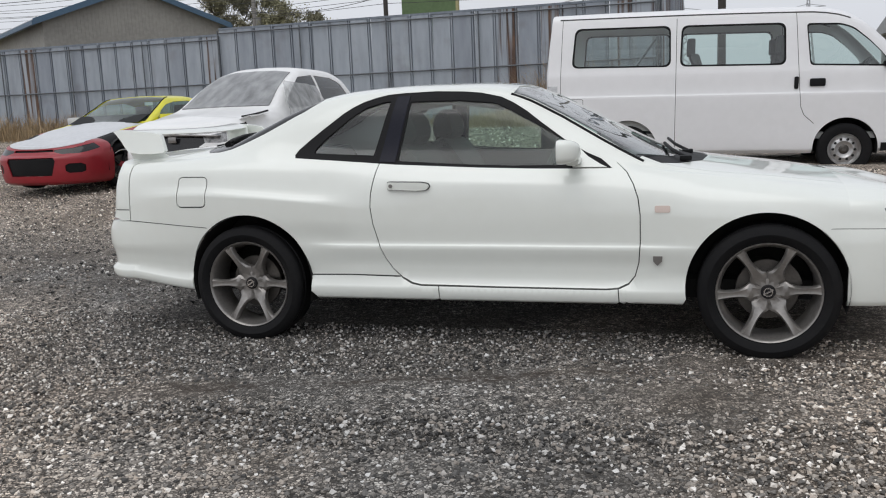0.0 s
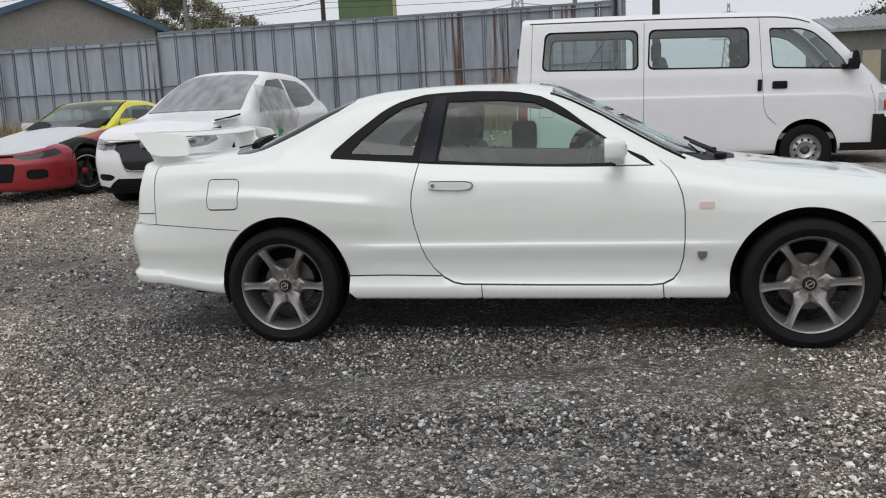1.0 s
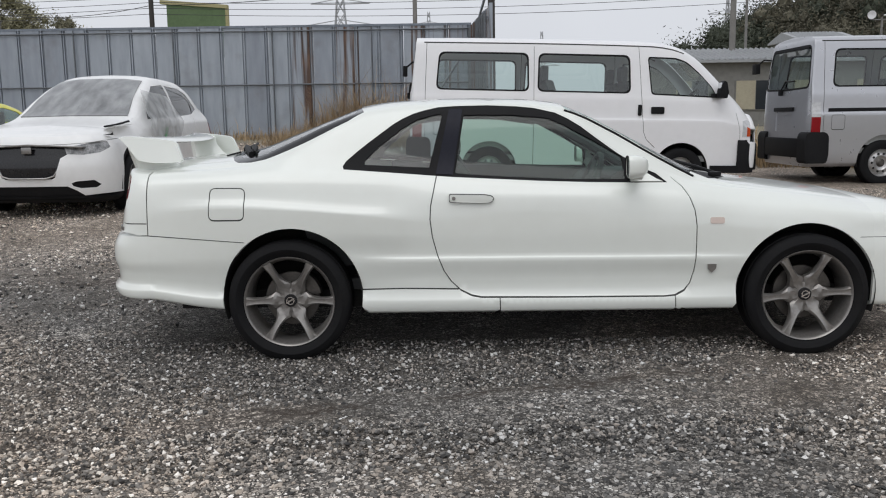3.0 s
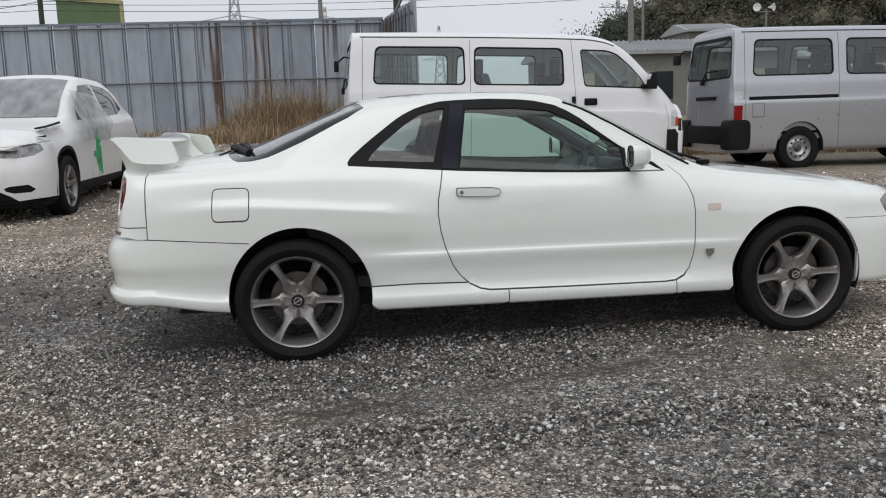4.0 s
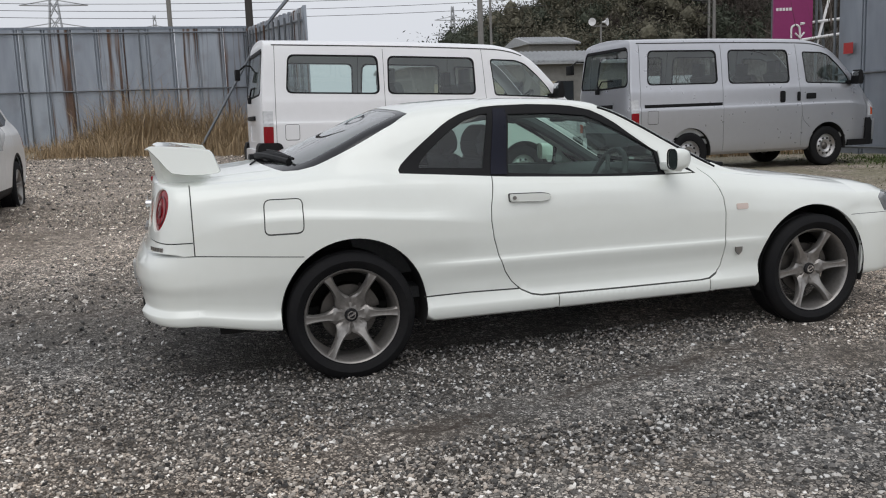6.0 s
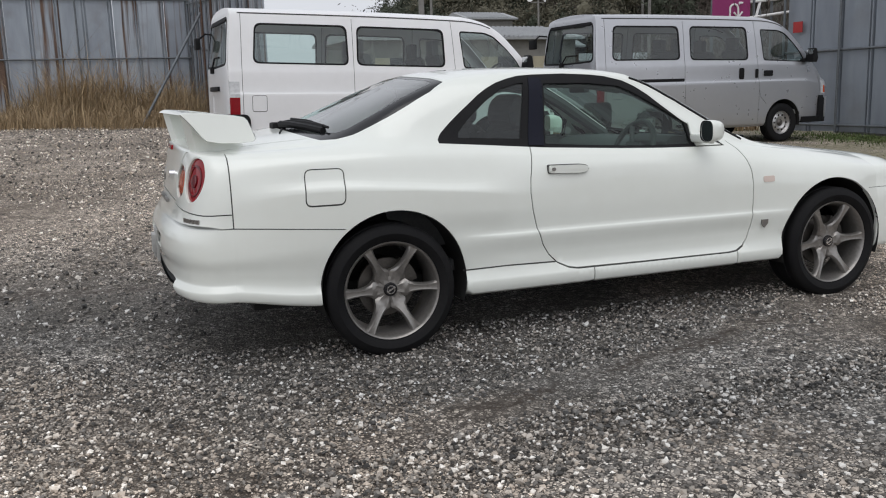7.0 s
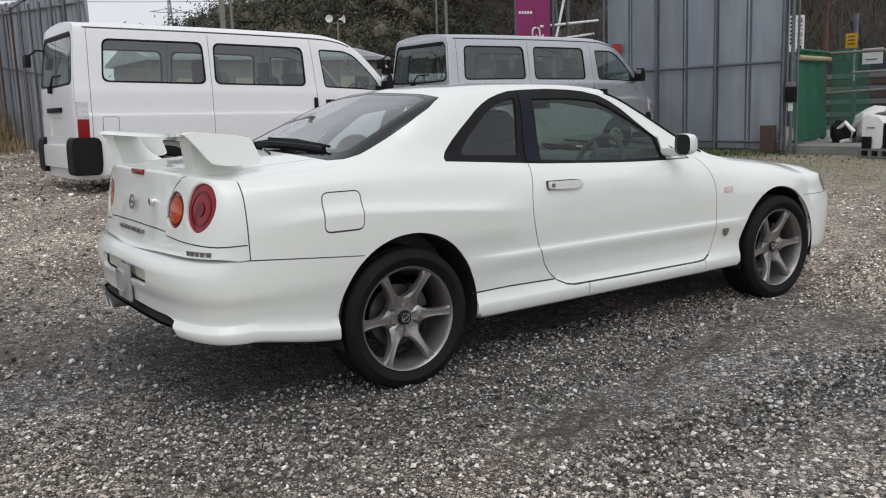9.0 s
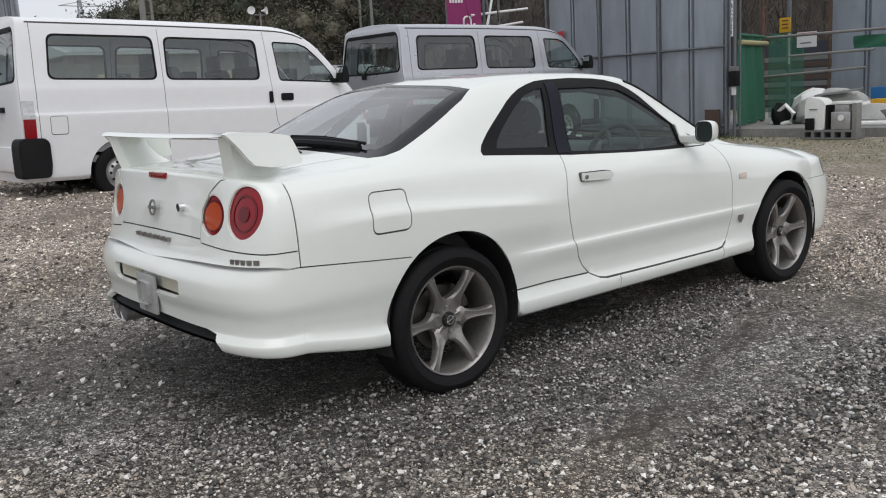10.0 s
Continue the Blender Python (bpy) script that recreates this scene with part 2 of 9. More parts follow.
    ragged = ramp(noise_tex(2.6, 5).outputs[0], [(.36, (0, 0, 0)), (.56, (1, 1, 1))])
    crumbs = mix(1.0, ragged, ramp(noise_tex(26, 4).outputs[0], [(.38, (0, 0, 0)), (.56, (1, 1, 1))]), 'MULTIPLY')
    for slope, off, width in ((.30, -1.70, .13), (-.12, .90, .12)):
        e = n.new("ShaderNodeMath")
        e.operation = 'MULTIPLY'
        l.new(rut(slope, off, width), e.inputs[0])
        e.use_clamp = True
        l.new(crumbs, e.inputs[1])
        soft = n.new("ShaderNodeMath")
        soft.operation, soft.use_clamp = 'MULTIPLY', True
        soft.inputs[1].default_value = 1.0
        l.new(e.outputs[0], soft.inputs[0])
        stones = mix(soft.outputs[0], stones, (.040, .028, .020))
    # dead grass and earth towards the edges of the yard
    geo = n.new("ShaderNodeSeparateXYZ")
    l.new(tc.outputs["Object"], geo.inputs[0])
    wave = noise_tex(.9, 5)
    def band(sock, lo, hi):
        r = n.new("ShaderNodeMapRange")
        r.inputs["From Min"].default_value, r.inputs["From Max"].default_value = lo, hi
        l.new(sock, r.inputs["Value"])
        return r.outputs[0]
    def mul(a, b):
        x = n.new("ShaderNodeMath")
        x.operation, x.use_clamp = 'MULTIPLY', True
        l.new(a, x.inputs[0])
        l.new(b, x.inputs[1]) if not isinstance(b, (int, float)) else setattr(x.inputs[1], "default_value", b)
        return x.outputs[0]
    earth = ramp(noise_tex(14, 6).outputs[0], [(.3, (.12, .10, .065)), (.55, (.25, .225, .155)), (.75, (.42, .39, .31))])
    far = mul(band(geo.outputs[1], 19.0, 23.5), 1.0)
    right = mul(band(geo.outputs[0], 6.6, 9.0), ramp(wave.outputs[0], [(.30, (0, 0, 0)), (.48, (1, 1, 1))]))
    stones = mix(far, stones, earth)
    stones = mix(right, stones, earth)
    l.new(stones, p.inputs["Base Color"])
    bp = n.new("ShaderNodeBump")
    bp.inputs["Strength"].default_value, bp.inputs["Distance"].default_value = 0.9, 0.012
    l.new(gapn.outputs[0], bp.inputs["Height"])
    b2 = n.new("ShaderNodeBump")
    b2.inputs["Strength"].default_value, b2.inputs["Distance"].default_value = 0.6, 0.006
    l.new(small.outputs["Distance"], b2.inputs["Height"])
    l.new(bp.outputs[0], b2.inputs["Normal"])
    l.new(b2.outputs[0], p.inputs["Normal"])
    return m


GRAVEL = gravel_material()

# ---- mesh tools ----
from mathutils.geometry import delaunay_2d_cdt


def mesh_ob(name, verts, faces, mat, parent=None, label="", normals=None, smooth=True):
    me = bpy.data.meshes.new(name)
    if isinstance(faces, np.ndarray):
        me.from_pydata(np.asarray(verts, float), [], faces)
    else:
        me.from_pydata([tuple(v) for v in verts], [], [tuple(int(i) for i in f) for f in faces])
    me.materials.append(mat)
    me.shade_smooth() if smooth else me.shade_flat()
    if normals is not None:
        me.normals_split_custom_set_from_vertices([tuple(v) for v in normals])
    ob = new(name, me)
    if parent:
        ob.parent = parent
    return tagged(ob, label)


def part(name, bm, mat, parent=None, label="", smooth=True, sharp=40):
    """Links a bmesh as one mesh object."""
    me = bpy.data.meshes.new(name)
    bmesh.ops.recalc_face_normals(bm, faces=bm.faces)
    bm.to_mesh(me)
    bm.free()
    me.materials.append(mat)
    if smooth:
        me.shade_smooth()
        me.set_sharp_from_angle(angle=radians(sharp))
    ob = new(name, me)
    if parent:
        ob.parent = parent
    return tagged(ob, label)


def thing(name, label, category, place=None, group="", kind=""):
    ob = new(name)
    if place is not None:
        ob.matrix_world = place
    return tagged(ob, label, category, group, kind)


def box(bm, lo, hi, bevel=0.0, segments=2, turn=None):
    """An upright box with rounded edges, from its low to its high corner."""
    made = bmesh.ops.create_cube(bm, size=1)["verts"]
    c = [(a + b) / 2 for a, b in zip(lo, hi)]
    d = [b - a for a, b in zip(lo, hi)]
    m = Matrix.Translation(c) @ (turn or Matrix()) @ Matrix.Diagonal((*d, 1))
    bmesh.ops.transform(bm, matrix=m, verts=made)
    if bevel:
        edges = list({e for v in made for e in v.link_edges})
        bmesh.ops.bevel(bm, geom=edges, offset=bevel, segments=segments, affect='EDGES', profile=0.7)
    return bm


def rod(bm, a, b, r, r2=None, sides=10):
    """A round bar from a to b."""
    a, b = Vector(a), Vector(b)
    d = b - a
    m = Matrix.Translation((a + b) / 2) @ d.to_track_quat("Z", "Y").to_matrix().to_4x4()
    bmesh.ops.create_cone(bm, cap_ends=True, segments=sides, radius1=r, radius2=r if r2 is None else r2, depth=d.length, matrix=m)
    return bm


def lathe(bm, profile, sides=40, closed=False):
    """Turns (radius, y) pairs round the y axis."""
    rings = []
    for r, y in profile:
        rings.append([bm.verts.new((r * math.cos(2 * math.pi * k / sides), y, r * math.sin(2 * math.pi * k / sides))) for k in range(sides)])
    pairs = list(zip(rings, rings[1:])) + ([(rings[-1], rings[0])] if closed else [])
    for p, q in pairs:
        for k in range(sides):
            bm.faces.new((p[k], p[(k + 1) % sides], q[(k + 1) % sides], q[k]))
    return bm


def tube(bm, points, r, sides=6):
    """A round tube along points."""
    pts = [Vector(p) for p in points]
    rings = []
    for i, p in enumerate(pts):
        d = (pts[min(i + 1, len(pts) - 1)] - pts[max(i - 1, 0)]).normalized()
        q = d.to_track_quat("Z", "Y")
        rings.append([bm.verts.new(p + q @ Vector((r * math.cos(2 * math.pi * k / sides), r * math.sin(2 * math.pi * k / sides), 0))) for k in range(sides)])
    for a, b in zip(rings, rings[1:]):
        for k in range(sides):
            bm.faces.new((a[k], a[(k + 1) % sides], b[(k + 1) % sides], b[k]))
    bm.faces.new(rings[0][::-1])
    bm.faces.new(rings[-1])
    return bm


def prism(bm, outline, axis, lo, hi, bevel=0.0):
    """Extrudes a closed 2D outline along an axis (0 x, 1 y, 2 z) from lo to hi."""
    def put(p, d):
        c = list(p)
        c.insert(axis, d)
        return bm.verts.new(c)
    a = [put(p, lo) for p in outline]
    b = [put(p, hi) for p in outline]
    n = len(outline)
    made = [bm.faces.new(a), bm.faces.new(b[::-1])]
    for k in range(n):
        made.append(bm.faces.new((a[k], b[k], b[(k + 1) % n], a[(k + 1) % n])))
    if bevel:
        edges = list({e for f in made for e in f.edges})
        bmesh.ops.bevel(bm, geom=edges, offset=bevel, segments=2, affect='EDGES', profile=0.7)
    return bm


def steps(values, s, at):
    """Smooth, overshoot-free curves: values (n, k) at knots s (k), each row read at its own place at (n)."""
    values = np.atleast_2d(values).astype(float)
    s = np.asarray(s, float)
    at = np.clip(np.asarray(at, float), s[0], s[-1])
    h = np.diff(s)
    d = np.diff(values, axis=1) / h
    m = np.zeros_like(values)
    prod = d[:, :-1] * d[:, 1:]
    w1, w2 = 2 * h[1:] + h[:-1], h[1:] + 2 * h[:-1]
    with np.errstate(divide='ignore', invalid='ignore'):
        inner = (w1 + w2) / (w1 / d[:, :-1] + w2 / d[:, 1:])
    m[:, 1:-1] = np.where(prod > 0, inner, 0)
    m[:, 0], m[:, -1] = d[:, 0], d[:, -1]
    j = np.clip(np.searchsorted(s, at, side='right') - 1, 0, len(s) - 2)
    r = np.arange(len(at)) if len(values) == len(at) else np.zeros(len(at), int)
    t = (at - s[j]) / h[j]
    y0, y1, m0, m1 = values[r, j], values[r, j + 1], m[r, j] * h[j], m[r, j + 1] * h[j]
    return (2 * t**3 - 3 * t**2 + 1) * y0 + (t**3 - 2 * t**2 + t) * m0 + (-2 * t**3 + 3 * t**2) * y1 + (t**3 - t**2) * m1


def curve1(keys, at):
    k = np.array(keys, float)
    return steps(k[:, 1][None, :], k[:, 0], np.atleast_1d(at))


class Shell:
    """One half (y >= 0) of a vehicle's skin: length lines keyed by x, joined by smooth sections, with rounded ends."""

    def __init__(self, lines, s, rear, front):
        self.lines, self.s, self.rear, self.front = lines, np.array(s, float), rear, front
        th = np.linspace(0, math.pi / 2, 400)
        self.arcs, self.kept = {}, {}
        for name, end in (("rear", rear), ("front", front)):
            e = 2 / end["n"]
            y, d = 0.8 * np.cos(th) ** e, end["reach"] * np.sin(th) ** e
            run = np.concatenate([[0], np.cumsum(np.hypot(np.diff(y), np.diff(d)))])
            self.arcs[name] = (run / run[-1], np.cos(th) ** e, np.sin(th) ** e)

    def main(self, x, s):
        x, s = np.asarray(x, float), np.asarray(s, float)
        u, back = np.unique(x, return_inverse=True)
        ys = np.stack([curve1([(k[0], k[1]) for k in ln], u) for ln in self.lines], 1)[back]
        zs = np.stack([curve1([(k[0], k[2]) for k in ln], u) for ln in self.lines], 1)[back]
        return np.stack([x, steps(ys, self.s, s), steps(zs, self.s, s)], 1)

    def cap(self, name, l, s):
        end = self.rear if name == "rear" else self.front
        l, s = np.asarray(l, float), np.asarray(s, float)
        base = self.main(np.full(len(s), end["x"]), s)
        run, cy, cx = self.arcs[name]
        fy, fx = np.interp(l, run, cy), np.interp(l, run, cx)
        depth = curve1(end["depth"], s)
        drop = curve1(end["drop"], s) if "drop" in end else 0
        sign = -1 if name == "rear" else 1
        out = base.copy()
        out[:, 0] += sign * depth * fx
        out[:, 1] *= fy
        out[:, 2] -= drop * fx ** 2
        return out

    def table(self):
        """Sections at close steps of x, kept for looking places up."""
        if "grid" not in self.kept:
            x = np.linspace(self.rear["x"], self.front["x"], 150)
            g = np.linspace(self.s[0], self.s[-1], 260)
            p = self.main(np.repeat(x, 260), np.tile(g, 150))
            self.kept["grid"] = (x, g, p[:, 1].reshape(150, 260), p[:, 2].reshape(150, 260))
        return self.kept["grid"]

    def between(self, x, read):
        xs = self.table()[0]
        k = min(max(int(np.searchsorted(xs, x)) - 1, 0), len(xs) - 2)
        t = min(max((x - xs[k]) / (xs[k + 1] - xs[k]), 0), 1)
        return float(read(k) * (1 - t) + read(k + 1) * t)

    def sz(self, x, z, top=None):
        """The section place s of height z at length x."""
        xs, g, Y, Z = self.table()
        m = len(g) if top is None else int(np.searchsorted(g, top + 1e-6))
        return self.between(x, lambda k: np.interp(z, np.maximum.accumulate(Z[k, :m]) + np.arange(m) * 1e-9, g[:m]))

    def sy(self, x, y, low):
        """The section place s above low where the half width is y."""
        xs, g, Y, Z = self.table()
        m = int(np.searchsorted(g, low))
        return self.between(x, lambda k: np.interp(-y, np.maximum.accumulate(-Y[k, m:]) + np.arange(len(g) - m) * 1e-9, g[m:]))

    def zline(self, pts, gap=0.02, top=None):
        """(x, z) points to a dense line in (x, s)."""
        return [(x, self.sz(x, z, top)) for x, z in dense(pts, gap)]

    def yline(self, pts, low, gap=0.03):
        return [(x, self.sy(x, y, low)) for x, y in dense(pts, gap)]


def dense(pts, gap):
    out = [pts[0]]
    for a, b in zip(pts, pts[1:]):
        n = max(1, int(math.hypot(b[0] - a[0], b[1] - a[1]) / gap))
        out += [(a[0] + (b[0] - a[0]) * k / n, a[1] + (b[1] - a[1]) * k / n) for k in range(1, n + 1)]
    return out


def arc(cx, cy, r, a0, a1, n=24):
    return [(cx + r * math.cos(radians(a0 + (a1 - a0) * k / n)), cy + r * math.sin(radians(a0 + (a1 - a0) * k / n))) for k in range(n + 1)]


def rounded(pts, r, n=4):
    """A closed outline with its corners rounded."""
    out = []
    m = len(pts)
    for i in range(m):
        p, a, b = Vector(pts[i]), Vector(pts[i - 1]), Vector(pts[(i + 1) % m])
        u, v = a - p, b - p
        ru, rv = min(r, u.length * 0.45), min(r, v.length * 0.45)
        u, v = p + u.normalized() * ru, p + v.normalized() * rv
        for k in range(n + 1):
            t = k / n
            out.append(tuple(u * (1 - t) ** 2 + p * 2 * t * (1 - t) + v * t ** 2))
    return out


def inside(poly, pts):
    poly = np.array(poly)
    x, y = pts[:, 0], pts[:, 1]
    hit = np.zeros(len(pts), bool)
    for (x1, y1), (x2, y2) in zip(poly, np.roll(poly, -1, 0)):
        if y1 != y2:
            hit ^= ((y1 > y) != (y2 > y)) & (x < (x2 - x1) * (y - y1) / (y2 - y1) + x1)
    return hit


def near(line, pts, w):
    best = np.full(len(pts), 9.0)
    line = np.array(line)
    for a, b in zip(line, line[1:]):
        d = b - a
        t = np.clip(((pts - a) @ d) / max(d @ d, 1e-12), 0, 1)
        best = np.minimum(best, np.hypot(*(pts - a - t[:, None] * d).T))
    return best < w


class Skin:
    """Cuts one skin surface into panels along shut lines and outlines, all in the surface's own flat coordinates."""

    def __init__(self, fun, a_values, b_values, outlines, seams=(), seam=0.005, scale=1.0):
        self.fun, self.scale = fun, scale
        pts, edges = [], []

        def add(line, closed):
            base = len(pts)
            pts.extend(line)
            edges.extend((base + k, base + k + 1) for k in range(len(line) - 1))
            if closed:
                edges.append((base + len(line) - 1, base))

        lo = np.array([a_values[0] * scale, b_values[0]])
        hi = np.array([a_values[-1] * scale, b_values[-1]])
        clamp = lambda line: [tuple(np.clip((p[0] * scale, p[1]), lo, hi)) for p in line]
        self.outlines = {k: clamp(v) for k, v in outlines}
        self.order = [k for k, v in outlines]
        self.seams = [clamp(v) for v in seams]
        self.seam = seam
        for v in self.outlines.values():
            add(v, True)
        for line in self.seams:
            q = np.array(line)
            d = np.gradient(q, axis=0)
            nrm = np.stack([-d[:, 1], d[:, 0]], 1) / np.maximum(np.hypot(*d.T), 1e-9)[:, None]
            for k in (-1, 1):
                add([tuple(np.clip(p, lo, hi)) for p in q + k * nrm * seam / 2], False)
        fixed = np.array(pts) if pts else np.zeros((0, 2))
        grid = np.array([(a * scale, b) for a in a_values for b in b_values])
        edge_pt = (np.abs(grid[:, 0] - lo[0]) < 1e-9) | (np.abs(grid[:, 0] - hi[0]) < 1e-9) | (np.abs(grid[:, 1] - lo[1]) < 1e-9) | (np.abs(grid[:, 1] - hi[1]) < 1e-9)
        if len(fixed):
            keep = np.ones(len(grid), bool)
            for i in range(0, len(grid), 2000):
                dd = ((grid[i:i + 2000, None] - fixed[None]) ** 2).sum(2).min(1)
                keep[i:i + 2000] = dd > 0.006 ** 2
            grid = grid[keep | edge_pt]
        pts = [Vector(p) for p in pts] + [Vector(p) for p in grid]
        v, e, f, *_ = delaunay_2d_cdt(pts, edges, [], 0, 1e-5)
        self.uv = np.array([tuple(p) for p in v])
        self.tri = np.array([t for t in f if len(t) == 3])
        mid = self.uv[self.tri].mean(1)
        self.region = np.full(len(self.tri), "body", dtype=object)
        for k in self.order:
            self.region[inside(self.outlines[k], mid)] = k
        for line in self.seams:
            self.region[near(line, mid, seam / 2 * 1.02)] = "seam"
        a = np.clip(self.uv[:, 0] / scale, a_values[0], a_values[-1])
        b = np.clip(self.uv[:, 1], b_values[0], b_values[-1])
        self.p = fun(a, b)
        h = 0.004
        pa = fun(np.clip(a + h / scale, a_values[0], a_values[-1]), b) - fun(np.clip(a - h / scale, a_values[0], a_values[-1]), b)
        pb = fun(a, np.clip(b + h, b_values[0], b_values[-1])) - fun(a, np.clip(b - h, b_values[0], b_values[-1]))
        n = np.cross(pa, pb)
        ln = np.linalg.norm(n, axis=1)
        n = n / np.maximum(ln, 1e-12)[:, None]
        cen = np.stack([np.clip(self.p[:, 0], self.p[:, 0].min() + 0.4, self.p[:, 0].max() - 0.4), 0 * a, np.full(len(a), 0.6)], 1)
        self.flip = np.sum(np.sum(n * (self.p - cen), 1)) < 0
        if self.flip:
            n = -n
        n[ln < 1e-10] = (0, 0, 1)
        self.n = n

    def piece(self, regions, inset=0.0, rim=0.012):
        """Vertices, faces and normals of the named regions, with their edges folded inwards."""
        regions = (regions,) if isinstance(regions, str) else regions
        tri = self.tri[np.isin(self.region, regions)]
        if not len(tri):
            return None
        used, tri = np.unique(tri, return_inverse=True)
        tri = tri.reshape(-1, 3)
        if self.flip:
            tri = tri[:, ::-1]
        p, n = self.p[used] - inset * self.n[used], self.n[used]
        faces = [tuple(t) for t in tri]
        if rim:
            count = {}
            for t in faces:
                for k in range(3):
                    e = (t[k], t[(k + 1) % 3])
                    key = (min(e), max(e))
                    count[key] = None if key in count else e
            free = [e for e in count.values() if e]
            extra_p, extra_n = [], []
            base = len(p)
            for i, j in free:
                if abs(p[i][1]) < 1e-6 and abs(p[j][1]) < 1e-6:
                    continue
                k = base + len(extra_p)
                w = np.cross(p[j] - p[i], n[i])
                w = w / max(np.linalg.norm(w), 1e-9)
                extra_p += [p[i], p[j], p[j] - rim * n[j], p[i] - rim * n[i]]
                extra_n += [w] * 4
                faces.append((k + 1, k, k + 3, k + 2))
            if extra_p:
                p, n = np.concatenate([p, extra_p]), np.concatenate([n, extra_n])
        return p, faces, n


def both(pieces):
    """Joins pieces and their mirror images into one."""
    P, F, N, o = [], [], [], 0
    for pc in pieces:
        if pc is None:
            continue
        p, f, n = pc
        for sgn in (1, -1):
            k = np.array([1, sgn, 1])
            P.append(p * k)
            N.append(n * k)
            F += [tuple(i + o for i in (q if sgn > 0 else q[::-1])) for q in f]
            o += len(p)
    return np.concatenate(P), F, np.concatenate(N)


def mirrored(pc, sgn):
    p, f, n = pc
    k = np.array([1, sgn, 1])
    return p * k, [q if sgn > 0 else q[::-1] for q in f], n * k


def skin_part(name, pc, mat, parent, label=""):
    return mesh_ob(name, pc[0], pc[1], mat, parent, label, normals=pc[2])



def skin_pieces(name, pc, mat, parent, label=""):
    """The separate pieces of a skin, each as a part of its own."""
    p, faces, n = pc
    root = np.arange(len(p))
    def find(i):
        while root[i] != i:
            root[i] = root[root[i]]
            i = root[i]
        return i
    for f in faces:
        a = find(f[0])
        for k in f[1:]:
            root[find(k)] = a
    groups = {}
    for f in faces:
        groups.setdefault(find(f[0]), []).append(f)
    for fs in groups.values():
        used, back = np.unique(np.array(fs), return_inverse=True)
        mesh_ob(name, p[used], back.reshape(-1, len(fs[0])).tolist(), mat, parent, label, normals=n[used])


# ---- the yard's ground ----
def ease(a, b, t):
    t = np.clip((np.asarray(t, float) - a) / (b - a), 0, 1)
    return t * t * (3 - 2 * t)


def ground_height(x, y):
    """The yard rises gently away from the coupe, and falls a little along the vans."""
    x, y = np.asarray(x, float), np.asarray(y, float)
    base = np.interp(y, [-100, -1.2, 0.0, 5.0, 7.0, 10.0, 25.0, 60.0, 5000.0], [0, 0, .03, .235, .30, .35, .66, .9, .9])
    return base - .016 * np.clip(x - 2.5, -2.5, 10) * ease(1.0, 7.0, y)


def gz(x, y):
    return float(ground_height(x, y))


def ground_sheet():
    cols = np.unique(np.concatenate([np.linspace(-14, 18, 129), np.geomspace(18, 3000, 22), -np.geomspace(14, 3000, 22)]))
    rows = np.unique(np.concatenate([np.linspace(-8, 26, 137), np.geomspace(26, 3000, 22), -np.geomspace(8, 3000, 18)]))
    X, Y = np.meshgrid(cols, rows, indexing='ij')
    rng = np.random.default_rng(3)
    lump = np.zeros_like(X)
    for k in range(14):
        a, f, p = rng.uniform(0, math.pi), rng.uniform(.8, 4.5), rng.uniform(0, 6.28)
        lump += np.sin((X * math.cos(a) + Y * math.sin(a)) * f + p) * .006 / math.sqrt(f)
    Z = ground_height(X, Y) + lump * (np.hypot(X, Y) < 40) * .5
    # shallow wheel ruts in front of the coupe
    for y0, slope, d in ((-2.05, .05, .022), (-1.25, .10, .014), (-3.05, .02, .012)):
        off = Y - (y0 + slope * X)
        Z -= d * np.exp(-(off / .16) ** 2) * ease(-4, -1, X) * (1 - ease(3, 5, X))
    n, m = X.shape
    verts = np.stack([X.ravel(), Y.ravel(), Z.ravel()], 1)
    i = np.arange(n * m).reshape(n, m)
    faces = np.stack([i[:-1, :-1].ravel(), i[1:, :-1].ravel(), i[1:, 1:].ravel(), i[:-1, 1:].ravel()], 1)
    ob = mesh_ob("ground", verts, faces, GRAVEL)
    return tagged(ob, "grey crushed gravel yard with darker wheel ruts", "gravel", kind="structure")

# ---- the white coupe ----
def wheel_part(name, parent, at, side, R, build, mat, label=""):
    bm = bmesh.new()
    build(bm)
    if side > 0:
        bmesh.ops.rotate(bm, verts=bm.verts, cent=(0, 0, 0), matrix=Matrix.Rotation(math.pi, 3, 'Z'))
    ob = part(name, bm, mat, parent, label)
    ob.location = at
    return ob


def tyre_mesh(bm, R, r, half):
    prof = [(r, half * 0.80), (r + 0.008, half * 0.93), ((R + r) / 2, half * 1.06), (R - 0.022, half * 0.98), (R - 0.006, half * 0.88), (R, half * 0.70)]
    lathe(bm, [(a, -b) for a, b in prof] + [(R - 0.006, -half * 0.36), (R, -half * 0.33), (R, half * 0.33), (R - 0.006, half * 0.36)] + prof[::-1], 56, closed=True)


def spoke(bm, angle, rows):
    """A spoke with a ridged face: rows of (radius, half width, y of face, depth)."""
    c, s = math.cos(angle), math.sin(angle)
    rings = []
    for r, w, y, d in rows:
        ring = []
        for u, v in ((-w, y + d), (-w, y + 0.010), (-w * 0.62, y), (0, y + 0.003), (w * 0.62, y), (w, y + 0.010), (w, y + d)):
            ring.append(bm.verts.new((c * r - s * u, v, s * r + c * u)))
        rings.append(ring)
    for a, b in zip(rings, rings[1:]):
        for k in range(len(a) - 1):
            bm.faces.new((a[k], b[k], b[k + 1], a[k + 1]))


